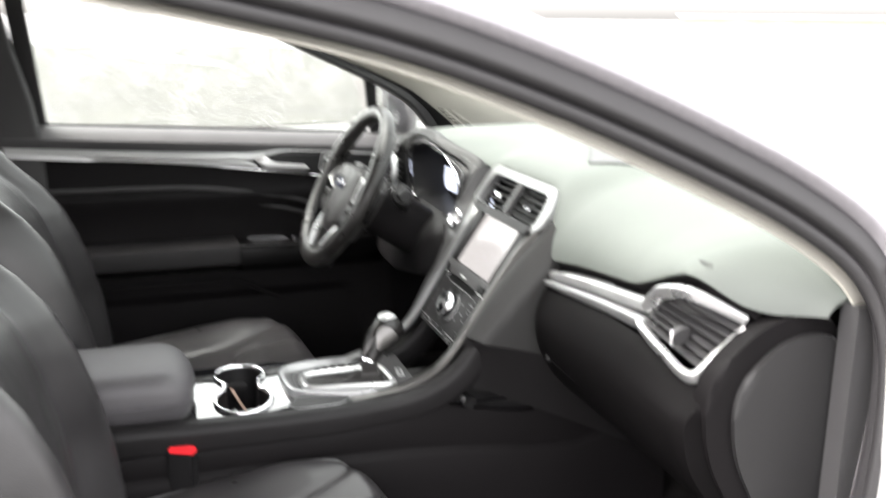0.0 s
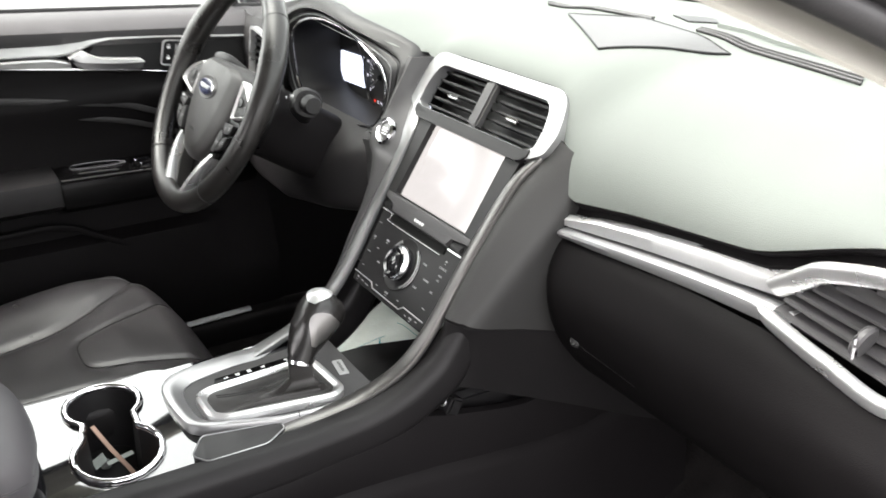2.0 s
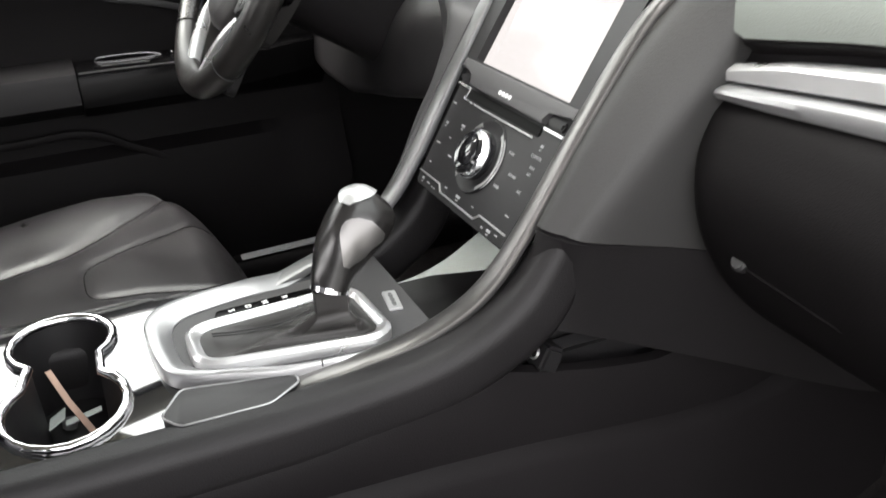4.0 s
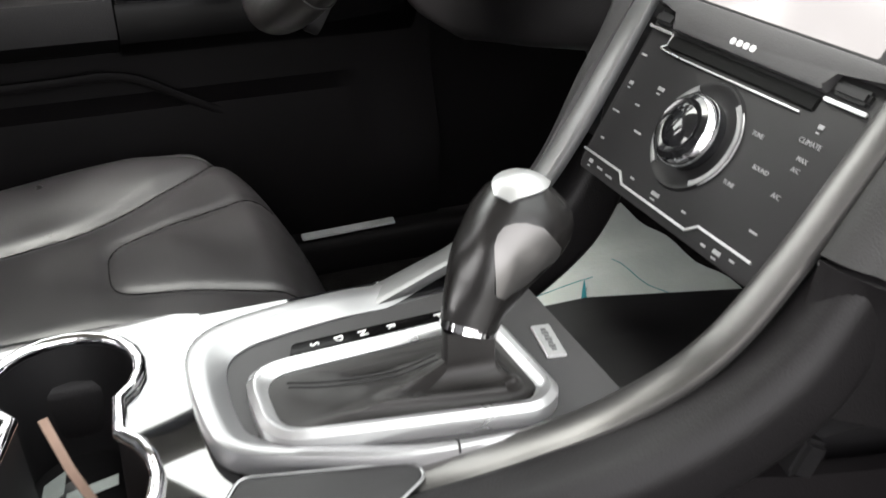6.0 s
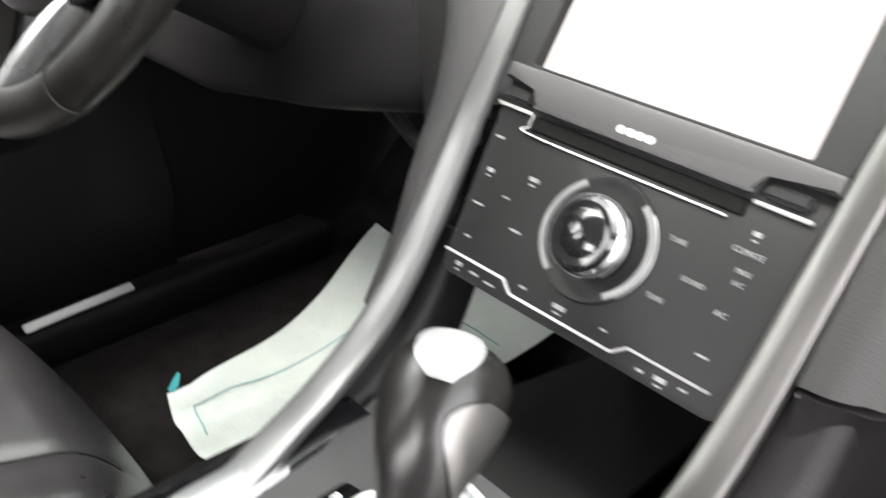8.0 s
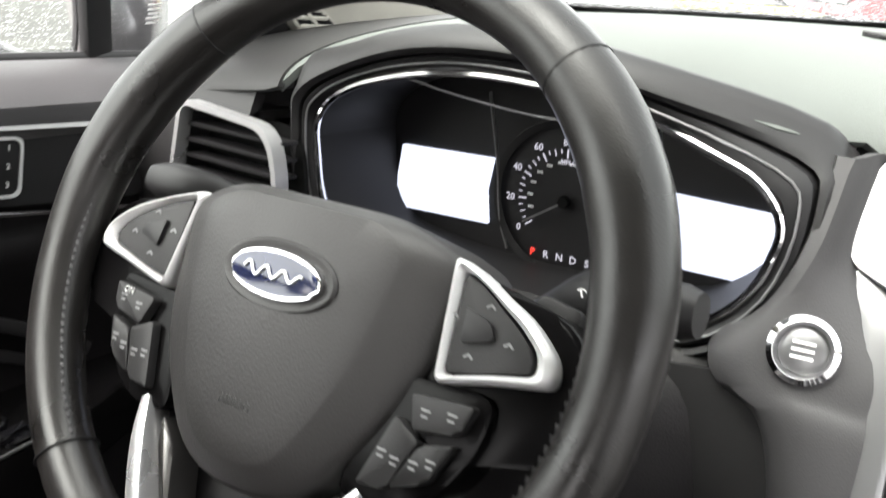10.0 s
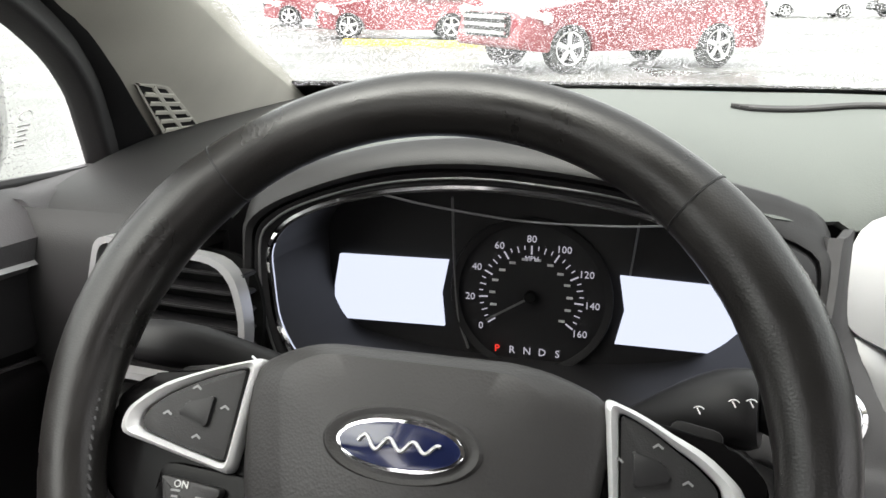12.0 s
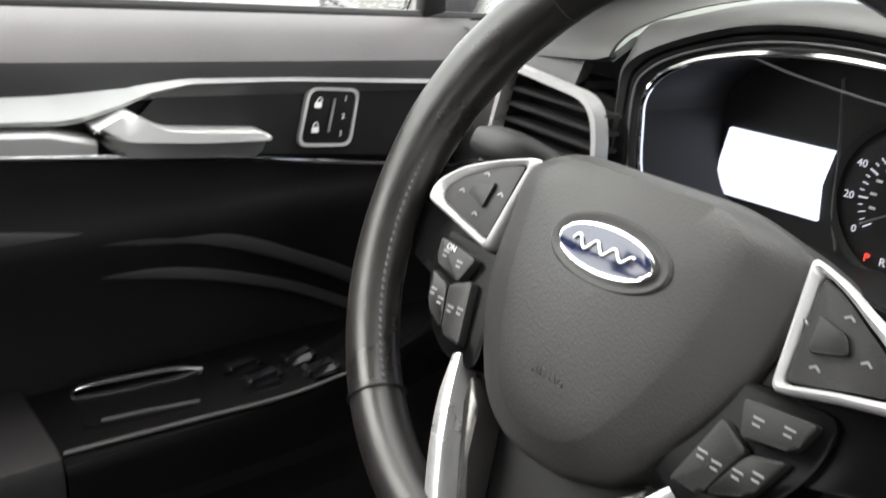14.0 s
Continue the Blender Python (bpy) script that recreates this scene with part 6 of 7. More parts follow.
def seat(name, cx, label):
    s = thing(name, (cx, -0.35, 0.30), label, "car seat", "front seats")
    rows = []
    for q in np.linspace(-0.248, 0.248, 105):
        row = []
        for y in np.linspace(-0.62, -0.050, 116):
            row.append(cushion_point(cx, q, y))
        rows.append(row)
    part("cushion", sheet(rows, 0.10, direction=(0, 0, -1)), LEATHER, s, "sewn leather cushion with a rounded front panel")
    part("base", block(0.42, 0.46, 0.13, pose(cx, -0.36, 0.36), 0.03), BLACK, s)
    for side in (-1, 1):
        line = [cushion_point(cx, side * x, y) + Vector((0, 0, 0.0006)) for x, y in STITCH]
        part("stitching", ribbon(line, 0.0022, 0.0022, (0, 0, 1), 60), DULL, s, "pale stitched seam")
        for seam in (PAD_SEAM, SIDE_SEAM):
            line = [cushion_point(cx, side * x, y) + Vector((0, 0, 0.0004)) for x, y in seam]
            part("panel_seam", ribbon(line, 0.0020, 0.0016, (0, 0, 1), 60), SLOT, s, "dark sewn joint")
        part("side_valance", block(0.02, 0.46, 0.12, pose(cx + side * 0.225, -0.36, 0.39), 0.008), PLASTIC, s)
    rows = []
    ahead = 0.030 if cx > 0 else 0.0
    for t in np.linspace(0, 1, 44):
        z = 0.46 + 0.68 * t
        y = float(np.interp(z, [0.46, 0.52, 0.60, 0.68, 0.76, 0.82, 0.87, 0.91, 1.0, 1.14], [-0.475, -0.475, -0.485, -0.502, -0.527, -0.554, -0.592, -0.635, -0.705, -0.790])) + ahead
        w = 0.25 - 0.05 * t ** 2
        row = []
        for u in np.linspace(-1, 1, 61):
            bol = 0.080 * (1 - 0.6 * t) * (math.exp(-((abs(u) - 0.80) / 0.20) ** 2) - 1)
            seam = 0.007 * math.exp(-((abs(u) - 0.55) / 0.025) ** 2) + 0.004 * math.exp(-((abs(u) - 0.90) / 0.012) ** 2)
            row.append((cx + u * w, y + bol - seam - 0.07 * abs(u) ** 10, z))
        rows.append(row)
    part("backrest", sheet(rows, 0.11, direction=(0, -1, -0.2)), LEATHER, s)
    part("headrest", sweep(curve([(cx - 0.13, -0.80, 1.17), (cx, -0.78, 1.18), (cx + 0.13, -0.80, 1.17)], 12), oval(0.05, 0.085, 16, 2.6), (0, 0, 1), [0.75, 0.9, 1, 1, 1, 1, 1, 1, 1, 1, 0.9, 0.75]), LEATHER, s)
    return s


seat("driver_seat", -0.375, "black leather driver seat with sewn panels")
seat("passenger_seat", 0.385, "black leather passenger seat with sewn panels")


def buckle():
    b = thing("seat_belt_buckle", (0.151, -0.368, 0.44), "black seat belt buckle with a red release button", "seat belt buckle")
    m = axes((0.151, -0.368, 0.502), (0.45, 0.90, 0), (-0.05, 0.05, 1))
    part("housing", block(0.044, 0.11, 0.024, m, 0.005), BLACK, b)
    part("release_button", block(0.041, 0.012, 0.020, m @ Matrix.Translation((0, 0.055, 0)), 0.003), RED_PLASTIC, b, "red release button")


buckle()


# ---------------------------------------------------------------- driver's door
DOOR = thing("driver_door", (-0.70, -0.2, 0.30), "closed driver door with charcoal panel and silver trim", "car door")


def door():
    ys = np.linspace(-0.68, 0.205, 46)
    def sill_z(y):
        return 0.948 - 0.045 * (y + 0.0) * 0.9 if y < 0 else 0.948 - 0.03 * y
    rows = []
    for y in ys:
        zt = 0.975 - 0.045 * ((y + 0.68) / 0.88)
        rows.append([(-0.748, y, zt), (-0.728, y, zt + 0.004), (-0.705, y, zt - 0.008), (-0.692, y, zt - 0.025), (-0.694, y, zt - 0.042), (-0.702, y, zt - 0.052)])
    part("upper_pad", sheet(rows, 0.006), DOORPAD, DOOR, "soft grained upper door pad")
    rows = []
    for y in ys:
        rows.append(curve([(-0.706, y, 0.945 - 0.045 * ((y + 0.68) / 0.88)), (-0.708, y, 0.87), (-0.708, y, 0.82), (-0.700, y, 0.80), (-0.712, y, 0.75), (-0.715, y, 0.68), (-0.715, y, 0.62)], 16))
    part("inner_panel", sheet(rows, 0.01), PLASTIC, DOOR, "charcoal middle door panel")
    # silver swoosh above the handle recess: broad and falling behind it, a narrow band before it
    ups = np.array([(-0.68, 0.935), (-0.40, 0.915), (-0.25, 0.906), (-0.180, 0.9045), (-0.154, 0.9045), (-0.126, 0.909), (-0.100, 0.913), (-0.069, 0.9125), (0.011, 0.907), (0.155, 0.895), (0.21, 0.891)])
    lows = np.array([(-0.68, 0.915), (-0.40, 0.895), (-0.25, 0.887), (-0.182, 0.885), (-0.149, 0.882), (-0.135, 0.883), (-0.109, 0.890), (-0.090, 0.897), (-0.062, 0.902), (0.011, 0.899), (0.156, 0.887), (0.21, 0.883)])
    rows = []
    for y in np.concatenate([np.linspace(-0.68, -0.2, 14), np.linspace(-0.185, -0.05, 28), np.linspace(-0.04, 0.205, 14)]):
        zt, zb = float(np.interp(y, ups[:, 0], ups[:, 1])), float(np.interp(y, lows[:, 0], lows[:, 1]))
        rows.append([(-0.703, y, zt + 0.001), (-0.699, y, zt), (-0.6945, y, zt - 0.35 * (zt - zb)), (-0.691, y, zb + 0.2 * (zt - zb)), (-0.693, y, zb + 0.001), (-0.703, y, zb)])
    part("swoosh", sheet(rows, 0.003), DOORSILVER, DOOR, "satin silver swoosh strip")
    part("lower_chrome", ribbon([(-0.700, -0.66, 0.905), (-0.698, -0.35, 0.885), (-0.697, -0.184, 0.866), (-0.698, -0.035, 0.847), (-0.699, 0.092, 0.828), (-0.70, 0.20, 0.812)], 0.003, 0.004, (1, 0, 0), 50), CHROME, DOOR, "thin chrome line")
    rows = []
    for y in np.linspace(-0.68, -0.128, 20):
        zt = float(np.interp(y, lows[:, 0], lows[:, 1])) - 0.0015
        zb = 0.868 - 0.10 * (y + 0.184)
        if y > -0.16:
            zt = zt - 0.010 * max(0, (y + 0.140) / 0.012)
        rows.append([(-0.703, y, zt), (-0.690, y, zt - 0.001), (-0.688, y, zt - 0.004), (-0.690, y, zb), (-0.703, y, zb - 0.001)])
    part("silver_band", sheet(rows, 0.003), DOORSILVER, DOOR, "satin silver lower band")
    part("handle_recess", prism(rounded([(-0.118, 0.860), (0.18, 0.824), (0.18, 0.886), (-0.02, 0.901), (-0.08, 0.899)], 0.012, 3), -0.004, 0.003, axes((-0.7035, 0, 0), (0, 1, 0), (0, 0, 1)), 0), BLACK, DOOR, "finely grained black handle panel")
    hm = axes((-0.700, 0, 0), (0, 1, 0), (0, 0, 1))
    top = rounded([(-0.132, 0.881), (-0.120, 0.886), (-0.109, 0.8915), (-0.098, 0.884), (-0.083, 0.8755), (-0.012, 0.8675), (-0.007, 0.862), (-0.060, 0.8655), (-0.112, 0.872)], [0.003, 0.01, 0.006, 0.02, 0.02, 0.004, 0.003, 0.01, 0.006], 4)
    part("door_handle", prism(top, -0.004, 0.022, hm, 0.003), TRIMSILVER, DOOR, "bright silver door pull handle")
    # Lower half in a duller silver, so that it reads as shaded.
    low = rounded([(-0.131, 0.880), (-0.112, 0.8715), (-0.060, 0.865), (-0.008, 0.861), (-0.014, 0.8485), (-0.096, 0.857), (-0.116, 0.861)], [0.003, 0.006, 0.01, 0.003, 0.004, 0.01, 0.006], 4)
    part("handle_underside", prism(low, -0.004, 0.012, hm, 0.003), DULL, DOOR, "underside of the pull handle, its shade put into a duller silver")
    lock = part("lock_switch", prism(rounded([(-0.024, -0.021), (0.020, -0.022), (0.024, 0.020), (-0.018, 0.021)], 0.007, 4), 0, 0.003, axes((-0.7000, 0.048, 0.870), (0, 1, -0.08), (0, 0.1, 1)), 0.0008), BLACK, DOOR)
    lm = axes((-0.7000, 0.048, 0.870), (0, 1, -0.08), (0, 0.1, 1))
    part("switch_frame", frame_plate(rounded([(-0.0255, -0.0225), (0.0215, -0.0235), (0.0255, 0.0215), (-0.0195, 0.0225)], 0.008, 4), rounded([(-0.0232, -0.0202), (0.0192, -0.0212), (0.0232, 0.0192), (-0.0172, 0.0202)], 0.007, 4), 0, 0.0045, lm), TRIMSILVER, lock, "thin chrome frame")
    part("switch_bar", block(0.002, 0.026, 0.002, lm @ Matrix.Translation((0.002, 0.001, 0.004)) @ pose(0, 0, 0, 0, 0, -8), 0.0005), SATIN, lock)
    for k in range(3):
        lettering("memory_number", "123"[k], 0.006, lm @ Matrix.Translation((0.014 - 0.0012 * k, 0.0135 - 0.0135 * k, 0.0034)), WHITE_INK, lock)
    for k in range(2):
        bm = block(0.006, 0.0045, 0.0005, lm @ Matrix.Translation((-0.010 - 0.001 * k, 0.009 - 0.019 * k, 0.0034)), 0.0004)
        arc = [lm @ Vector((-0.010 - 0.001 * k + 0.002 * math.cos(a) + 0.001 * (1 - k), 0.0115 - 0.019 * k + 0.003 * math.sin(a), 0.0036)) for a in np.linspace(0, math.pi, 10)]
        sweep(arc, oval(0.0004, 0.0004, 6), (1, 0, 0), bm=bm)
        part("padlock_mark", bm, WHITE_INK, lock)
    # folds of the middle panel, paler and glossier, standing in for their highlights
    part("fold", ribbon([(-0.706, -0.66, 0.825), (-0.704, -0.30, 0.822), (-0.703, -0.12, 0.799), (-0.704, -0.037, 0.784), (-0.706, 0.061, 0.739), (-0.710, 0.12, 0.70)], 0.004, 0.011, (1, 0, 0), 40), RUBBER, DOOR)
    part("fold", ribbon([(-0.712, -0.66, 0.79), (-0.710, -0.30, 0.795), (-0.709, -0.10, 0.768), (-0.711, 0.01, 0.736), (-0.714, 0.10, 0.69)], 0.003, 0.009, (1, 0, 0), 40), RUBBER, DOOR)
    # armrest shelf: padded behind, a dark switch panel with a pull cup before it
    def shelf(y0, y1, n, lift=0.0):
        out = []
        for y in np.linspace(y0, y1, n):
            d = 0.098 - 0.07 * max(0, (y + 0.02) / 0.20) ** 1.5
            z = 0.689 - 0.02 * max(0, y) + lift
            out.append([(-0.716, y, z), (-0.716 + d * 0.85, y, z), (-0.716 + d * 0.97, y, z - 0.003), (-0.716 + d, y, z - 0.012), (-0.716 + d, y, z - 0.045), (-0.716 + d * 0.6, y, z - 0.065), (-0.72, y, z - 0.085)])
        return out
    part("armrest", sheet(shelf(-0.68, -0.186, 16, 0.006), 0.006), RAILHIDE, DOOR, "padded door armrest")
    part("switch_panel", sheet(shelf(-0.184, 0.18, 20), 0.006), SWITCHPLATE, DOOR, "black switch panel")
    part("panel_edge", ribbon([(-0.630, -0.182, 0.690), (-0.625, -0.10, 0.690), (-0.622, -0.03, 0.689), (-0.630, 0.03, 0.688)], 0.002, 0.003, (0, 0, 1), 24), PANEL, DOOR)
    part("pull_cup", prism(rounded([(-0.700, -0.152), (-0.652, -0.162), (-0.642, -0.090), (-0.690, -0.066)], 0.006, 3), -0.004, 0.0012, Matrix.Translation((0, 0, 0.689)), 0), SWITCHPLATE, DOOR, "dark pull cup")
    part("grip", ribbon([(-0.702, -0.156, 0.690), (-0.700, -0.145, 0.694), (-0.694, -0.09, 0.694), (-0.689, -0.064, 0.690)], 0.003, 0.004, (0.3, 0, 1), 20), CHROME, DOOR, "bright edge of the pull grip")
    part("cup_lip", ribbon([(-0.655, -0.150, 0.6905), (-0.650, -0.12, 0.6912), (-0.645, -0.085, 0.6905)], 0.002, 0.003, (0.3, 0, 1), 16), RUBBER, DOOR, "dull front edge of the pull cup")
    for x, y in ((-0.672, -0.038), (-0.648, -0.034), (-0.664, 0.004), (-0.640, 0.010)):
        key = part("window_switch", block(0.017, 0.028, 0.012, pose(x, y, 0.691, 8, 0, 0), 0.0045), GLOSS, DOOR, "glossy window switch")
        part("switch_edge", block(0.013, 0.004, 0.004, pose(x, y - 0.0125, 0.6955, 30, 0, 0), 0.0015), CHROME, key)
    # lower panel with map pocket
    rows = []
    for y in ys:
        rows.append([(-0.716, y, 0.64), (-0.712, y, 0.56), (-0.690 - 0.02 * (y > 0.1), y, 0.545), (-0.680, y, 0.46), (-0.690, y, 0.38), (-0.705, y, 0.30)])
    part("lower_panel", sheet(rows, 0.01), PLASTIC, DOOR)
    part("pocket_edge", ribbon([(-0.69, -0.66, 0.585), (-0.685, -0.30, 0.590), (-0.685, -0.19, 0.590), (-0.690, -0.12, 0.555), (-0.695, -0.02, 0.50)], 0.008, 0.012, (1, 0, 0), 30), PLASTIC, DOOR)
    # window frame, divider, quarter glass
    low = [(-0.748, -0.66, 0.985), (-0.748, 0.165, 0.945)]
    glass = part("window_pane", sheet([[(-0.750, y, 0.973 - 0.045 * ((y + 0.66) / 0.85)) for y in np.linspace(-0.60, 0.16, 8)],
                                       [(-0.690, y, 1.13 - 0.02 * ((y + 0.66) / 0.85)) for y in np.linspace(-0.60, 0.10, 8)],
                                       [(-0.625, y, 1.27) for y in np.linspace(-0.60, -0.25, 8)]]), WET_SIDE, DOOR)
    glass.visible_shadow = False
    face_inward(glass, (1, 0, -0.3))
    quarter = part("quarter_pane", sheet([[(-0.750, y, 0.933) for y in np.linspace(0.185, 0.31, 6)], [(-0.722, y, 1.02) for y in np.linspace(0.175, 0.255, 6)], [(-0.700, y, 1.075) for y in np.linspace(0.165, 0.19, 6)]]), WET_SIDE, DOOR)
    quarter.visible_shadow = False
    face_inward(quarter, (1, 0, -0.3))
    part("glass_divider", sweep([(-0.745, 0.175, 0.935), (-0.715, 0.158, 1.02), (-0.686, 0.142, 1.10)], rounded([(-0.013, -0.006), (0.013, -0.006), (0.013, 0.006), (-0.013, 0.006)], 0.003, 2), (1, 0, 0.3)), BLACK, DOOR)
    part("window_frame", sweep(curve([(-0.752, 0.362, 0.915), (-0.738, 0.325, 0.970), (-0.718, 0.276, 1.022), (-0.700, 0.205, 1.068), (-0.672, 0.05, 1.140), (-0.645, -0.10, 1.203), (-0.622, -0.28, 1.250), (-0.60, -0.62, 1.29)], 40),
                               rounded([(-0.028, -0.012), (0.028, -0.012), (0.028, 0.012), (-0.028, 0.012)], 0.006, 3), (1, 0, 0.35)), RUBBER, DOOR, "black rubber-lined window frame")
    part("window_frame", sweep([(-0.746, -0.61, 0.97), (-0.69, -0.62, 1.13), (-0.62, -0.63, 1.30)], rounded([(-0.02, -0.01), (0.02, -0.01), (0.02, 0.01), (-0.02, 0.01)], 0.004, 2), (1, 0, 0.35)), RUBBER, DOOR)
    rows = []
    for a, b in zip(curve([(-0.742, 0.362, 0.895), (-0.730, 0.318, 0.968), (-0.712, 0.270, 1.016), (-0.694, 0.200, 1.062), (-0.664, 0.045, 1.136)], 24), curve([(-0.728, 0.435, 0.890), (-0.714, 0.352, 0.968), (-0.698, 0.292, 1.016), (-0.682, 0.218, 1.063), (-0.648, 0.045, 1.138)], 24)):
        rows.append([a + Vector((-0.012, 0, 0)), a, a.lerp(b, 0.5) + Vector((0.004, -0.002, 0)), b, b + Vector((-0.006, 0.012, 0))])
    part("pillar_seal", sheet(rows, 0.003), BLACK, DOOR, "black seal between window frame and pillar")
    part("sill_seal", ribbon([(-0.742, -0.66, 0.977), (-0.742, -0.2, 0.956), (-0.742, 0.165, 0.936), (-0.742, 0.32, 0.926)], 0.008, 0.008, (1, 0, 0.2), 20), RUBBER, DOOR)
    rows = [[(-0.748, y, 0.931), (-0.71, y, 0.929), (-0.695, y, 0.917), (-0.70, y, 0.895)] for y in np.linspace(0.19, 0.36, 8)]
    part("mirror_corner", sheet(rows, 0.006), DOORPAD, DOOR)


door()


def pillar_speaker():
    """Small grid vents let into the feet of both pillar trims."""
    for side in (-1, 1):
        v = thing("pillar_vent", (0.71 * side, 0.39, 0.95), "small dark grid vent at the foot of the pillar trim", "vent", "pillar vents")
        corners = [Vector((side * x, y, z)) for x, y, z in ((0.700, 0.327, 0.998), (0.695, 0.363, 0.992), (0.707, 0.450, 0.933), (0.716, 0.400, 0.934))]
        if side == 1:
            corners = [c + Vector((-0.030, 0.02, -0.028)) for c in corners]
        a, b, c, d = corners
        along, across = (d - a).lerp(c - b, 0.5), (b - a).lerp(c - d, 0.5)
        out = along.cross(across).normalized()
        if out.x * side > 0:
            out = -out

        def at(s, t):
            return a.lerp(b, t).lerp(d.lerp(c, t), s)
        part("grid_backing", sheet([[at(s, t) - out * 0.001 for t in (0, 0.5, 1)] for s in (0, 0.5, 1)], 0.002), BLACK, v)
        rim = [at(s, t) for s, t in ((0, 0), (0, 0.5), (0, 1), (0.33, 1), (0.66, 1), (1, 1), (1, 0.5), (1, 0), (0.66, 0), (0.33, 0))]
        part("frame", sweep(rim, rounded([(-0.002, -0.001), (0.002, -0.001), (0.002, 0.001), (-0.002, 0.001)], 0.0005, 2), tuple(out), closed=True), CREAM, v, "cream vent frame")
        for k in range(1, 7):
            part("bar", sweep([at(k / 7, 0.04), at(k / 7, 0.96)], rounded([(-0.0022, -0.002), (0.0022, -0.002), (0.0022, 0.002), (-0.0022, 0.002)], 0.0008, 1), tuple(out)), CREAM, v)
        part("bar", sweep([at(0.02, 0.5), at(0.98, 0.5)], rounded([(-0.0022, -0.002), (0.0022, -0.002), (0.0022, 0.002), (-0.0022, 0.002)], 0.0008, 1), tuple(out)), CREAM, v)


pillar_speaker()


# ---------------------------------------------------------------- small things
def dash_top_details():
    def dash_at(x, y, lift=0.0025):
        lo, hi = 0.02, 1.0
        for _ in range(13):
            mid = (lo + hi) / 2
            if dash_top_point(x, mid).y < y:
                lo = mid
            else:
                hi = mid
        return dash_top_point(x, lo) + Vector((0, 0, lift + 0.0062))

    def patch(corners, nu, nv, lift):
        a, b, c, d = (Vector(q) for q in corners)
        return [[dash_at(*(a.lerp(d, u).lerp(b.lerp(c, u), v)), lift) for v in np.linspace(0, 1, nv)] for u in np.linspace(0, 1, nu)]
    g = thing("speaker_grille", (0.06, 0.44, 0.97), "flat grey speaker grille let into the dashboard top", "speaker grille")
    quad = ((-0.092, 0.447), (0.098, 0.345), (0.192, 0.467), (-0.005, 0.512))
    part("mesh", sheet(patch(quad, 12, 12, 0.0022), 0.002), PANEL, g, "grey perforated grille")
    edge = [dash_at(*Vector(p).lerp(Vector(q), f), 0.002) for p, q in zip(quad, quad[1:] + quad[:1]) for f in np.linspace(0, 1, 8, endpoint=False)]
    part("groove", sweep(edge, oval(0.0014, 0.0014, 6), (0, 0, 1), closed=True), BLACK, g)
    for name, quad in (("a", ((-0.225, 0.512), (-0.210, 0.500), (0.006, 0.512), (0.000, 0.524))), ("b", ((0.090, 0.520), (0.100, 0.502), (0.358, 0.484), (0.345, 0.506)))):
        d = thing("defroster_slot", tuple(dash_at(*quad[1])), "long narrow black defroster slot in the dashboard top", "defroster vent", "defroster slots")
        a, b, c, e = (Vector(q) for q in quad)
        part("slot", sheet([[dash_at(*a.lerp(e, u).lerp(b.lerp(c, u), v), 0.002) for v in (0, 0.5, 1)] for u in np.linspace(0, 1, 20)], 0.002), BLACK, d)
        for v in (0.0, 0.5, 1.0):
            part("fin", sweep([dash_at(*a.lerp(e, u).lerp(b.lerp(c, u), v), 0.003) for u in np.linspace(0, 1, 20)], oval(0.0012, 0.0015, 6), (0, 0, 1)), PANEL, d)
    box = thing("sensor_well", tuple(dash_at(0.03, 0.58)), "small dark well for a sensor in the dashboard top", "sensor")
    part("well", sheet(patch(((-0.016, 0.573), (0.038, 0.550), (0.071, 0.582), (0.026, 0.606)), 4, 4, 0.002), 0.002), BLACK, box)
    part("ledge", sheet(patch(((0.060, 0.60), (0.085, 0.555), (0.40, 0.535), (0.38, 0.60)), 14, 5, 0.005), 0.005), DASH_GLARE, box, "raised pad beside the sensor well")


dash_top_details()


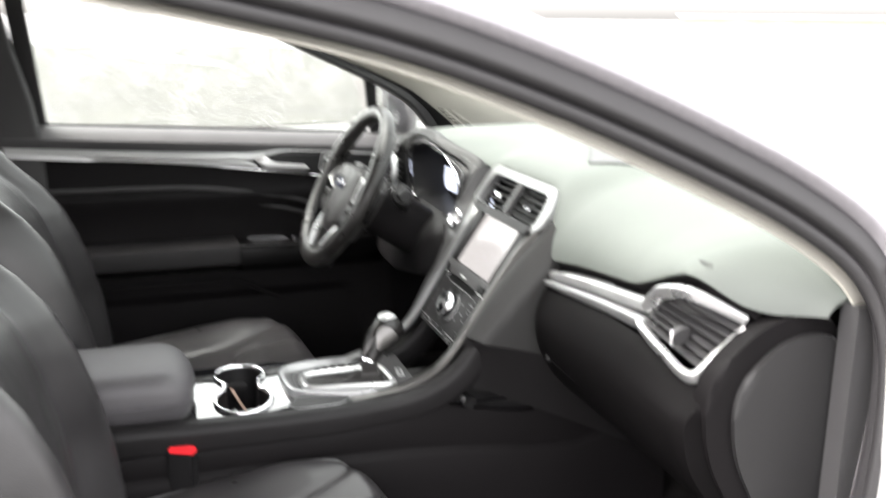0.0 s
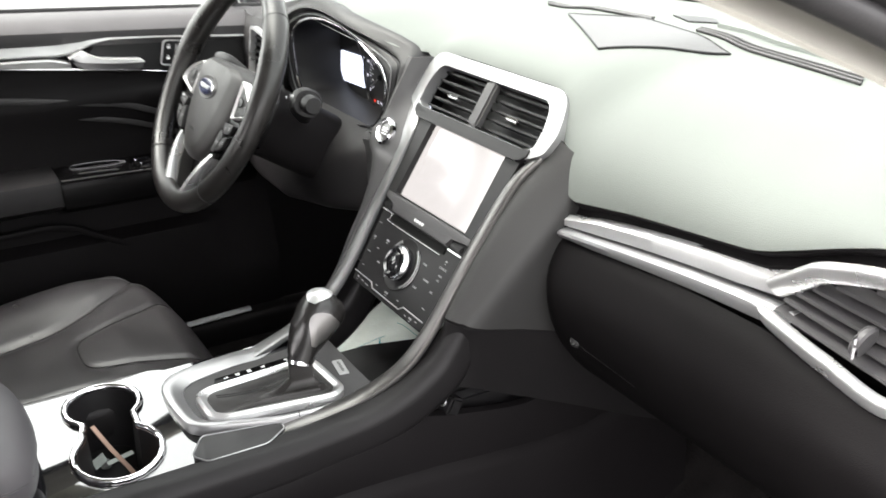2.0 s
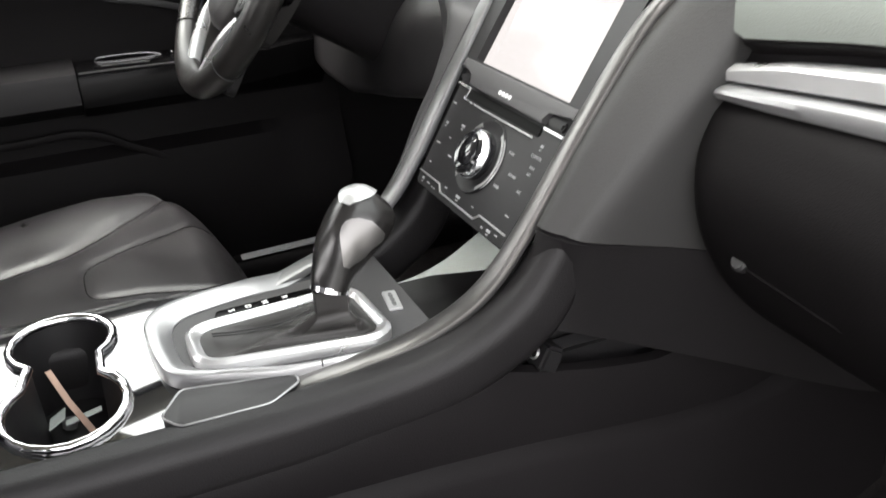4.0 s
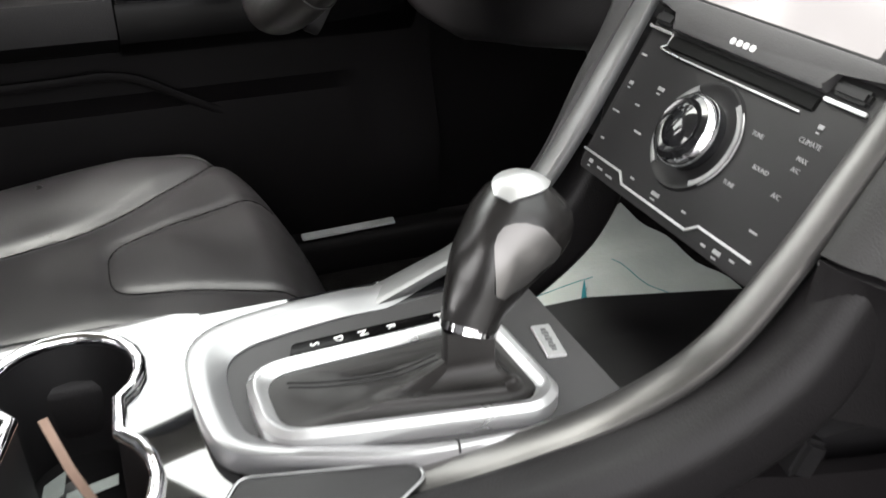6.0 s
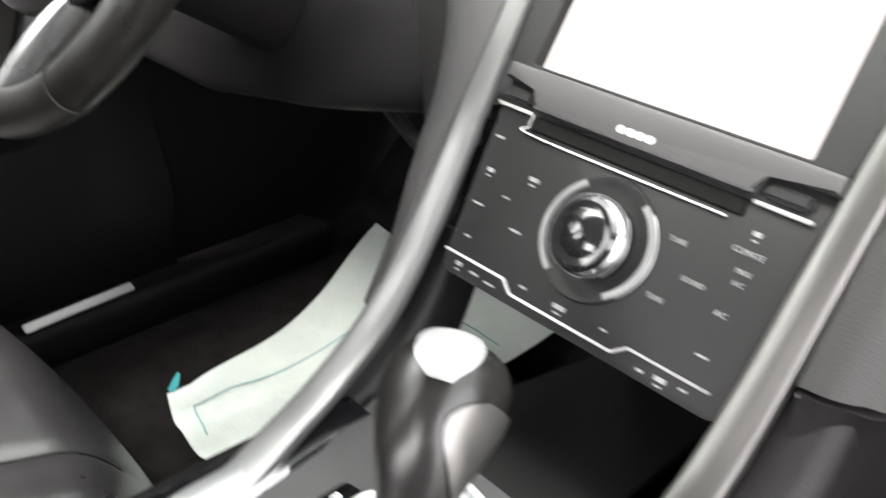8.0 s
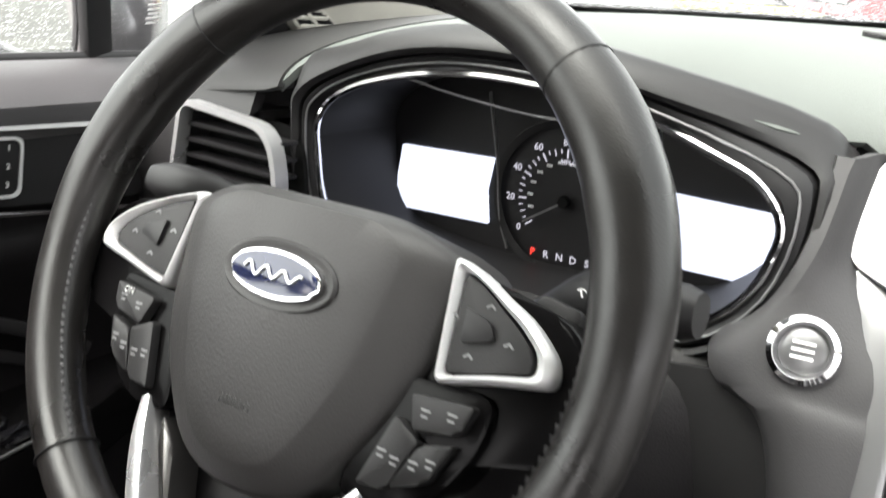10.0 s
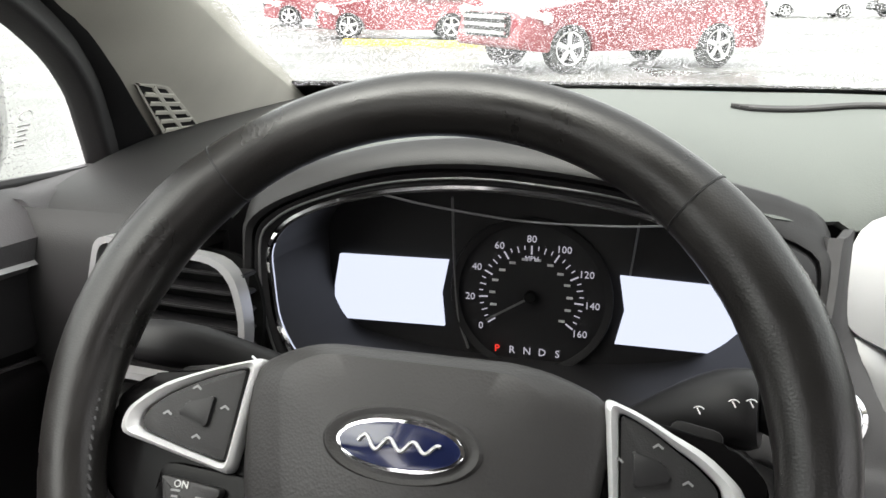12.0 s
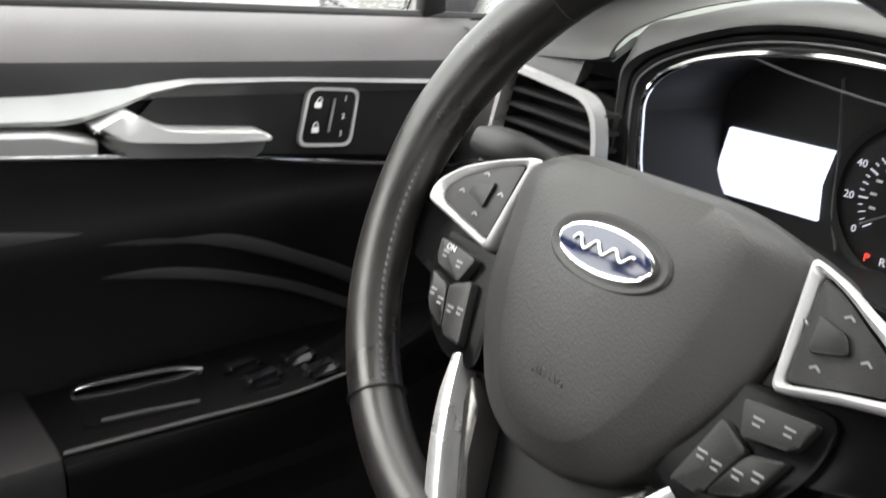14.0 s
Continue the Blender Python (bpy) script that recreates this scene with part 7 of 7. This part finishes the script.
def floor_paper():
    p = thing("paper_floor_mat", (-0.42, 0.25, 0.33), "crumpled white paper floor mat with teal print", "floor mat")

    def place(q, t):
        left = curve([(-0.478, 0.076, 0), (-0.491, 0.140, 0), (-0.514, 0.235, 0), (-0.553, 0.340, 0), (-0.602, 0.447, 0)], 21)
        right = curve([(-0.335, 0.068, 0), (-0.325, 0.16, 0), (-0.31, 0.28, 0), (-0.30, 0.38, 0), (-0.292, 0.475, 0)], 21)
        k = min(int(t * 20), 19)
        f = t * 20 - k
        a, b = left[k].lerp(left[k + 1], f), right[k].lerp(right[k + 1], f)
        c = a.lerp(b, q)
        z = 0.334 + 0.006 * math.sin(9 * t + 3 * q) + 0.004 * math.sin(17 * q + 2 * t) + 0.07 * max(0, t - 0.7) + 0.012 * max(0, 0.12 - t) / 0.12 * (1 - q)
        return Vector((c.x + 0.010, c.y - 0.006 - 0.015 * math.sin(math.pi * q) * (1 - t), z))
    part("sheet", sheet([[place(q, t) for q in np.linspace(0, 1, 16)] for t in np.linspace(0, 1, 26)], 0.0008), PAPER, p)
    lift = Vector((0, 0, 0.002))
    for pts in ([(0.32, 0.78), (0.63, 0.80), (0.90, 0.81)], [(0.55, 0.06), (0.22, 0.09), (0.20, 0.25), (0.27, 0.45), (0.38, 0.68)], [(0.60, 0.30), (0.72, 0.12)]):
        dense = [Vector(a).lerp(Vector(b), f) for a, b in zip(pts, pts[1:]) for f in np.linspace(0, 1, 6)]
        part("printed_line", sweep([place(v.x, v.y) + lift for v in dense], [(-0.0005, -0.0003), (0.0005, -0.0003), (0.0005, 0.0003), (-0.0005, 0.0003)]), TEAL, p)
    for wide, spots in ((1.0, ((0.38, 0.65), (0.50, 0.60), (0.65, 0.55), (0.79, 0.52), (0.92, 0.51))), (1.5, ((0.55, 0.54), (0.63, 0.505), (0.75, 0.475), (0.92, 0.49))), (0.6, ((0.82, 0.44), (0.88, 0.445), (0.94, 0.46)))):
        path = [place(v.x, v.y) + lift for v in curve([(q, t, 0) for q, t in spots], 14)]
        part("printed_blade", sweep(path, [(-0.0065, -0.0003), (0.0065, -0.0003), (0.0065, 0.0003), (-0.0065, 0.0003)], (0, 0, 1), [(wide * float(np.interp(f, [0, 0.4, 0.8, 1], [0.08, 0.8, 1.2, 1.3])), 1) for f in np.linspace(0, 1, 14)]), TEAL, p, "teal printed leaf blade")
    tip = place(0.0, 0.02)
    part("torn_corner", sheet([[tip + Vector((-0.003, -0.002, 0.002)), tip + Vector((0.005, 0.0, 0.003))], [tip + Vector((-0.008, 0.006, 0.006)), tip + Vector((0.001, 0.008, 0.005))], [tip + Vector((-0.013, 0.016, 0.010)), tip + Vector((-0.009, 0.016, 0.010))]], 0.0006), TEAL, p, "torn teal corner")


floor_paper()


def pedals():
    p = thing("pedal", (-0.22, 0.52, 0.36), "black ribbed accelerator pedal", "pedal")
    m = axes((-0.235, 0.50, 0.44), (1, 0, 0), (0, 0.5, 0.86))
    part("pad", block(0.05, 0.16, 0.012, m, 0.004), RUBBER, p)
    for k in range(4):
        part("rib", block(0.004, 0.14, 0.004, m @ Matrix.Translation((-0.017 + 0.011 * k, 0, 0.007)), 0.001), RUBBER, p)
    b = thing("pedal", (-0.37, 0.48, 0.40), "black rubber brake pedal", "pedal")
    m = axes((-0.37, 0.46, 0.47), (1, 0, 0), (0, 0.45, 0.9))
    part("pad", block(0.085, 0.055, 0.012, m, 0.005), RUBBER, b)
    part("arm", sweep([(-0.37, 0.47, 0.48), (-0.37, 0.56, 0.58), (-0.37, 0.60, 0.72)], oval(0.008, 0.012, 10)), BLACK, b)


pedals()


# ---------------------------------------------------------------- cars outside
def parked_car(name, paint, label, at, turn, length, height, wheel_r, suv):
    c = thing(name, (0, 0, 0), label, "car", "parked cars")
    L, w = length, 0.92
    lo = 0.30 if suv else 0.22
    belt = height * 0.60
    prof = [(0, lo + 0.05), (0.02 * L, belt * 0.72), (0.05 * L, belt * 0.86), (0.24 * L, belt * 1.0), (0.30 * L, belt * 1.03), (0.42 * L, height * 0.96), (0.52 * L, height), (0.84 * L, height * 0.97), (0.94 * L, belt * 1.08), (0.995 * L, belt * 0.95), (L, lo + 0.15), (0.98 * L, lo)]
    wheels = (0.19 * L, 0.79 * L)
    under = []
    for wx in reversed(wheels):
        under += [(wx + (wheel_r + 0.07) * math.cos(a), lo * 0.9 + (wheel_r + 0.09) * math.sin(a) * 0.95) for a in np.linspace(0.1, math.pi - 0.1, 10)]
    rows = []
    outline = rounded(prof, 0.12, 4) + under
    m = axes((0, 0, 0), (1, 0, 0), (0, 0, 1))
    bm = bmesh.new()
    for k, (off, grow) in enumerate(((-w, 0.97), (-w * 0.97, 1.0), (w * 0.97, 1.0), (w, 0.97))):
        ring = []
        for x, z in outline:
            tuck = 0.20 * max(0, (z - belt) / (height - belt))
            ring.append(bm.verts.new((L / 2 + (x - L / 2) * grow, off * (1 - tuck), z)))
        rows.append(ring)
    for a, b in zip(rows, rows[1:]):
        for i in range(len(a)):
            j = (i + 1) % len(a)
            bm.faces.new((a[i], a[j], b[j], b[i]))
    bm.faces.new(rows[0])
    bm.faces.new(rows[-1][::-1])
    bmesh.ops.triangulate(bm, faces=[f for f in bm.faces if len(f.verts) > 4])
    body = part("body", bm, paint, c)
    for s in (-1, 1):
        glass = [(0.33 * L, belt * 1.05), (0.43 * L, height * 0.93), (0.53 * L, height * 0.955), (0.80 * L, height * 0.93), (0.88 * L, belt * 1.10)]
        f = Matrix(((1, 0, 0, 0), (0, 0, 1, 0), (0, 1, 0, 0), (0, 0, 0, 1)))
        for x0, x1 in ((0.34, 0.55), (0.57, 0.72), (0.74, 0.86)):
            def top(x):
                return float(np.interp(x * L, [g[0] for g in glass], [g[1] for g in glass]))
            pts = [(x0 * L, belt * 1.06), (x1 * L, belt * 1.06), (x1 * L, top(x1) - 0.02), (x0 * L, max(top(x0) - 0.02, belt * 1.08))]
            bm = bmesh.new()
            ring = [bm.verts.new((x, s * (w * (1 - 0.20 * max(0, (z - belt) / (height - belt))) + 0.004), z)) for x, z in pts]
            bm.faces.new(ring)
            part("side_window", bm, DARKGLASS, c)
        for wx in wheels:
            wm = axes((wx, s * (w - 0.10), wheel_r), (1, 0, 0), (0, 0, 1)) @ pose(0, 0, 0, 0, 0 if s == -1 else 180, 0)
            tyre = part("wheel", lathe([(wheel_r * 0.66, 0.10), (wheel_r * 0.90, 0.115), (wheel_r, 0.08), (wheel_r, -0.08), (wheel_r * 0.7, -0.10)], wm, 28), TYRE, c)
            rim = bmesh.new()
            lathe([(wheel_r * 0.60, 0.095), (wheel_r * 0.67, 0.105), (wheel_r * 0.67, 0.05)], wm, 28, rim)
            for k in range(5):
                block(wheel_r * 0.58, wheel_r * 0.20, 0.02, wm @ pose(0, 0, 0.085, 0, 0, 72 * k + 18) @ Matrix.Translation((wheel_r * 0.34, 0, 0)), 0.006, rim)
            part("rim", rim, SILVER_PAINT, tyre)
            part("wheel_well", lathe([(0, 0.02), (wheel_r * 0.62, 0.02)], wm, 20), BLACK, tyre)
        part("headlight", block(0.52, 0.12, 0.17, pose(0.055 * L + 0.06, s * (w - 0.035), belt * 0.80, 0, 14, s * 8), 0.04), LAMPGLASS, c)
        part("mirror", block(0.12, 0.16, 0.12, pose(0.35 * L, s * (w + 0.08), belt * 1.08), 0.03), paint, c)
    grille = part("grille", block(0.10, 1.25, 0.34, pose(0.008 * L, 0, belt * 0.66), 0.03), TYRE, c, "dark grille")
    for k in range(3):
        part("grille_bar", block(0.05, 1.22, 0.055, pose(0.008 * L - 0.05, 0, belt * 0.66 - 0.11 + 0.11 * k), 0.015), CHROME, grille, "chrome grille bar")
    bm = bmesh.new()
    bm.faces.new([bm.verts.new(p) for p in ((0.31 * L, -0.70, belt * 1.07), (0.31 * L, 0.70, belt * 1.07), (0.415 * L, 0.62, height * 0.945), (0.415 * L, -0.62, height * 0.945))])
    bmesh.ops.translate(bm, verts=bm.verts, vec=(-0.012, 0, 0.012))
    part("front_window", bm, DARKGLASS, c)
    c.matrix_basis = Matrix.Translation(at) @ pose(0, 0, 0, 0, 0, turn)
    return c, L, belt, height


parked_car("parked_suv", RED_PAINT, "dark red compact SUV parked on the wet lot", (-3.33, 13.3, GROUND), 42.7, 4.7, 1.72, 0.36, True)
parked_car("parked_sedan", RED_PAINT, "red sedan with a yellow windscreen sticker", (-9.2, 21.0, GROUND), 22, 4.0, 1.45, 0.32, False)

parked_car("parked_hatchback", RED_PAINT, "dark red car parked behind the sedan", (-13.6, 27.5, GROUND), 18, 4.2, 1.5, 0.33, False)
parked_car("parked_saloon", SILVER_PAINT, "pale grey car parked far off on the lot", (2.5, 48.0, GROUND), 8, 4.4, 1.45, 0.33, False)
parked_car("parked_estate", TYRE, "black car parked far off on the lot", (7.6, 50.0, GROUND), 8, 4.5, 1.5, 0.33, True)


def lot_details():
    """The dull field beside the lot, a painted kerb and a far yellow-fronted building."""
    bm = bmesh.new()
    rows = []
    for a in np.linspace(0, 1, 20):
        x = -9.5 - 30 * a
        wob = 1.2 * math.sin(7 * a)
        rows.append([(x - 0.6 * math.sin(0.5 * y), y + wob, GROUND + 0.02 + 0.05 * math.sin(0.9 * y + 5 * a) * a) for y in np.linspace(-22, 6 + 6 * a, 24)])
    tagged(part("verge", sheet(rows, 0.03, direction=(0, 0, -1)), GRASS), "dull sandy verge beside the wet lot", "verge", kind="structure")
    k = thing("painted_kerb", (-6.0, 19.0, GROUND), "low kerb block with faded yellow paint", "kerb")
    part("block", sweep([(-7.6, 18.7, GROUND + 0.05), (-6.0, 18.9, GROUND + 0.05), (-4.4, 19.1, GROUND + 0.05)], rounded([(-0.12, -0.06), (0.12, -0.06), (0.10, 0.07), (-0.10, 0.07)], 0.03, 3)), YELLOW, k)
    b = thing("far_building", (-175, 128, GROUND), "low far building with a yellow front", "building")
    m = axes((-173, 128, GROUND), (30, 41, 0), (0, 0, 1))
    part("wall", block(70, 1.8, 6, m @ Matrix.Translation((20, 0.9, -3)), 0.05), PALE_YELLOW, b, "faded yellow wall")
    part("roof", block(72, 0.5, 7, m @ Matrix.Translation((20, 2.05, -3)), 0.05), SILVER_PAINT, b, "pale flat roof")


lot_details()


def door_mirror():
    d = thing("door_mirror", (-0.90, 0.25, 0.90), "rain-wet door mirror on the driver's side", "door mirror")
    face = axes((0, 0.205, 0), (1, 0.10, 0), (0, 0.02, 1))
    out = rounded([(-1.055, 0.955), (-1.03, 0.905), (-0.90, 0.893), (-0.800, 0.905), (-0.785, 0.95), (-0.79, 1.04), (-0.82, 1.075), (-1.00, 1.075), (-1.045, 1.04)], 0.03, 4)
    cx, cz = -0.92, 0.985
    shell = bmesh.new()
    rings = []
    for grow, depth in ((1.0, 0.0), (1.03, 0.02), (0.98, 0.06), (0.80, 0.10), (0.4, 0.12), (0.001, 0.122)):
        rings.append([Vector((cx + (x - cx) * grow, 0.12 + 0.10 * (cx - x) + depth + 0.10, cz + (z - cz) * grow)) for x, z in out])
    part("housing", ring_sheet(rings), PAINT, d, "grey painted housing")
    glass = [(cx - 0.028 + (x - cx) * 0.80, cz + 0.004 + (z - cz) * 0.86) for x, z in out]
    part("bezel", frame_plate(out, glass, -0.012, -0.008, axes((0, 0.12 + 0.10 * cx + 0.10, 0), (1, -0.10, 0), (0, 0, 1))), DULL, d, "grey mirror surround")
    part("mirror_glass", prism(glass, -0.016, -0.013, axes((0, 0.12 + 0.10 * cx + 0.10, 0), (1, -0.10, 0), (0, 0, 1))), MIRROR, d)
    part("glass_gap", frame_plate([(cx - 0.028 + (x - cx + 0.028) * 1.06, cz + 0.004 + (z - cz - 0.004) * 1.05) for x, z in glass], glass, -0.0115, -0.006, axes((0, 0.12 + 0.10 * cx + 0.10, 0), (1, -0.10, 0), (0, 0, 1))), BLACK, d)
    part("foot", sweep([(-0.765, 0.20, 0.885), (-0.81, 0.22, 0.895), (-0.86, 0.25, 0.915)], oval(0.03, 0.020, 12), (0, 0, 1)), BLACK, d)


door_mirror()


def cup_litter():
    c = thing("card_scrap", (0.0, -0.26, 0.52), "strip of brown card across the cup holder", "litter")
    part("strip", sweep([(-0.050, -0.270, 0.570), (-0.020, -0.258, 0.553), (0.004, -0.244, 0.535), (0.026, -0.232, 0.516)], [(-0.0028, -0.0006), (0.0028, -0.0006), (0.0028, 0.0006), (-0.0028, 0.0006)], (0.3, 0.2, 1)), BROWNCARD, c)
    w = thing("paper_scrap", (-0.03, -0.262, 0.515), "folded white paper scrap in the cup holder", "litter")
    bm = sheet([[(-0.048 + 0.034 * a, -0.278 + 0.014 * b, 0.524 + 0.010 * a + 0.008 * b) for a in np.linspace(0, 1, 5)] for b in np.linspace(0, 1, 3)], 0.0008)
    merge(bm, sheet([[(-0.026 + 0.014 * a, -0.264 + 0.030 * b, 0.532 + 0.004 * a + 0.006 * b) for a in np.linspace(0, 1, 3)] for b in np.linspace(0, 1, 4)], 0.0008))
    part("fold", bm, PAPER, w)
    for k, (x, y) in enumerate(((0.062, -0.232), (0.018, -0.285), (-0.045, -0.262))):
        g = thing("foil_scrap", (x, y, 0.514), "small crumpled silver wrapper in the cup holder", "litter", "cup holder wrappers")
        bm = bmesh.new()
        bmesh.ops.create_icosphere(bm, subdivisions=2, radius=0.008)
        rnd = random.Random(k)
        for v in bm.verts:
            v.co *= 0.7 + 0.5 * rnd.random()
            v.co.z *= 0.6
        bmesh.ops.translate(bm, verts=bm.verts, vec=(x, y, 0.517))
        part("wrapper", bm, DULL, g)


cup_litter()


def small_marks():
    # socket in the pocket beside the console
    p = thing("power_socket", (0.122, 0.106, 0.55), "small black socket with a chrome rim in the side pocket", "socket")
    m = axes((0.128, 0.116, 0.572), (1, 0.1, 0), (0, 0.5, 0.86))
    part("block", block(0.030, 0.024, 0.020, m, 0.003), BLACK, p)
    part("rim", lathe([(0.004, 0.010), (0.005, 0.0115), (0.0065, 0.010)], m, 16), DULL, p)
    # mark pressed into the dash beside the passenger vent
    a = dash_top_point(0.585, 0.16)
    word = thing("airbag_mark", tuple(a), "tiny pressed airbag word on the dashboard", "mark")
    lettering("word", "AIRBAG", 0.008, axes(a + Vector((0, -0.005, 0.008)), (1, 0.12, 0.02), (0, 0.4, 0.9)), PANEL, word)
    # printed approval mark in the quarter glass, as plain bars
    q = thing("glass_mark", (-0.745, 0.22, 0.95), "white printed mark in the quarter glass", "mark")
    gm = axes((-0.7365, 0.228, 0.967), (0, 1, 0), (0.36, 0, 0.93))
    bm = bmesh.new()
    for k in range(5):
        block(0.014 - 0.002 * (k % 3), 0.0016, 0.0004, gm @ Matrix.Translation((0, 0.009 - 0.0042 * k, 0)), 0, bm)
    arc = [gm @ Vector((0.007 * math.cos(t), 0.017 + 0.004 * math.sin(t), 0)) for t in np.linspace(0, 2 * math.pi, 20, endpoint=False)]
    sweep(arc, oval(0.0005, 0.0005, 6), (1, 0, 0.3), closed=True, bm=bm)
    part("print", bm, GREY_INK, q)
    # bright kick plate on the driver's sill
    k = thing("sill_plate", (-0.615, 0.045, 0.36), "bright metal kick plate on the driver's sill", "sill plate")
    part("plate", block(0.012, 0.13, 0.004, pose(-0.655, 0.064, 0.360, 0, 25, 3), 0.0015), SATIN, k)
    part("sill", sweep([(-0.690, y, 0.327) for y in (0.40, 0.0, -0.5, -1.0)], rounded([(-0.05, -0.03), (0.045, -0.03), (0.03, 0.012), (-0.05, 0.03)], 0.018, 4)), PLASTIC, k, "dark plastic sill cover")


small_marks()


def sedan_sticker():
    """Painted yellow writing across the sedan's screen, as plain strokes."""
    k = thing("screen_writing", (-8.0, 21.0, 1.2), "yellow painted strokes on the sedan's windscreen", "sticker")
    bm = bmesh.new()
    m = Matrix.Translation((-9.2, 21.0, GROUND)) @ pose(0, 0, 0, 0, 0, 22)
    slope = m @ axes((1.43, 0, 1.14), (0, -1, 0), (0.42, 0, 0.41))
    for j in range(5):
        block(0.20, 0.07, 0.01, slope @ Matrix.Translation((-0.45 + 0.22 * j, 0.05 * (-1) ** j, 0.03)) @ pose(0, 0, 0, 0, 0, 50 * (-1) ** j), 0.003, bm)
    part("strokes", bm, YELLOW, k)


sedan_sticker()


def side_ring():
    r = thing("socket_ring", (-0.172, 0.158, 0.639), "chrome-ringed round socket on the console's side", "socket")
    m = axes((-0.172, 0.158, 0.639), (0, 0.5, 0.86), (-0.5, -0.75, 0.43))
    part("ring", lathe([(0.011, 0.0), (0.012, 0.004), (0.0145, 0.005), (0.016, 0.0)], m, 28), CHROME, r, "chrome ring")
    part("cap", lathe([(0, 0.002), (0.011, 0.001), (0.0115, -0.004)], m, 24), BLACK, r)


side_ring()
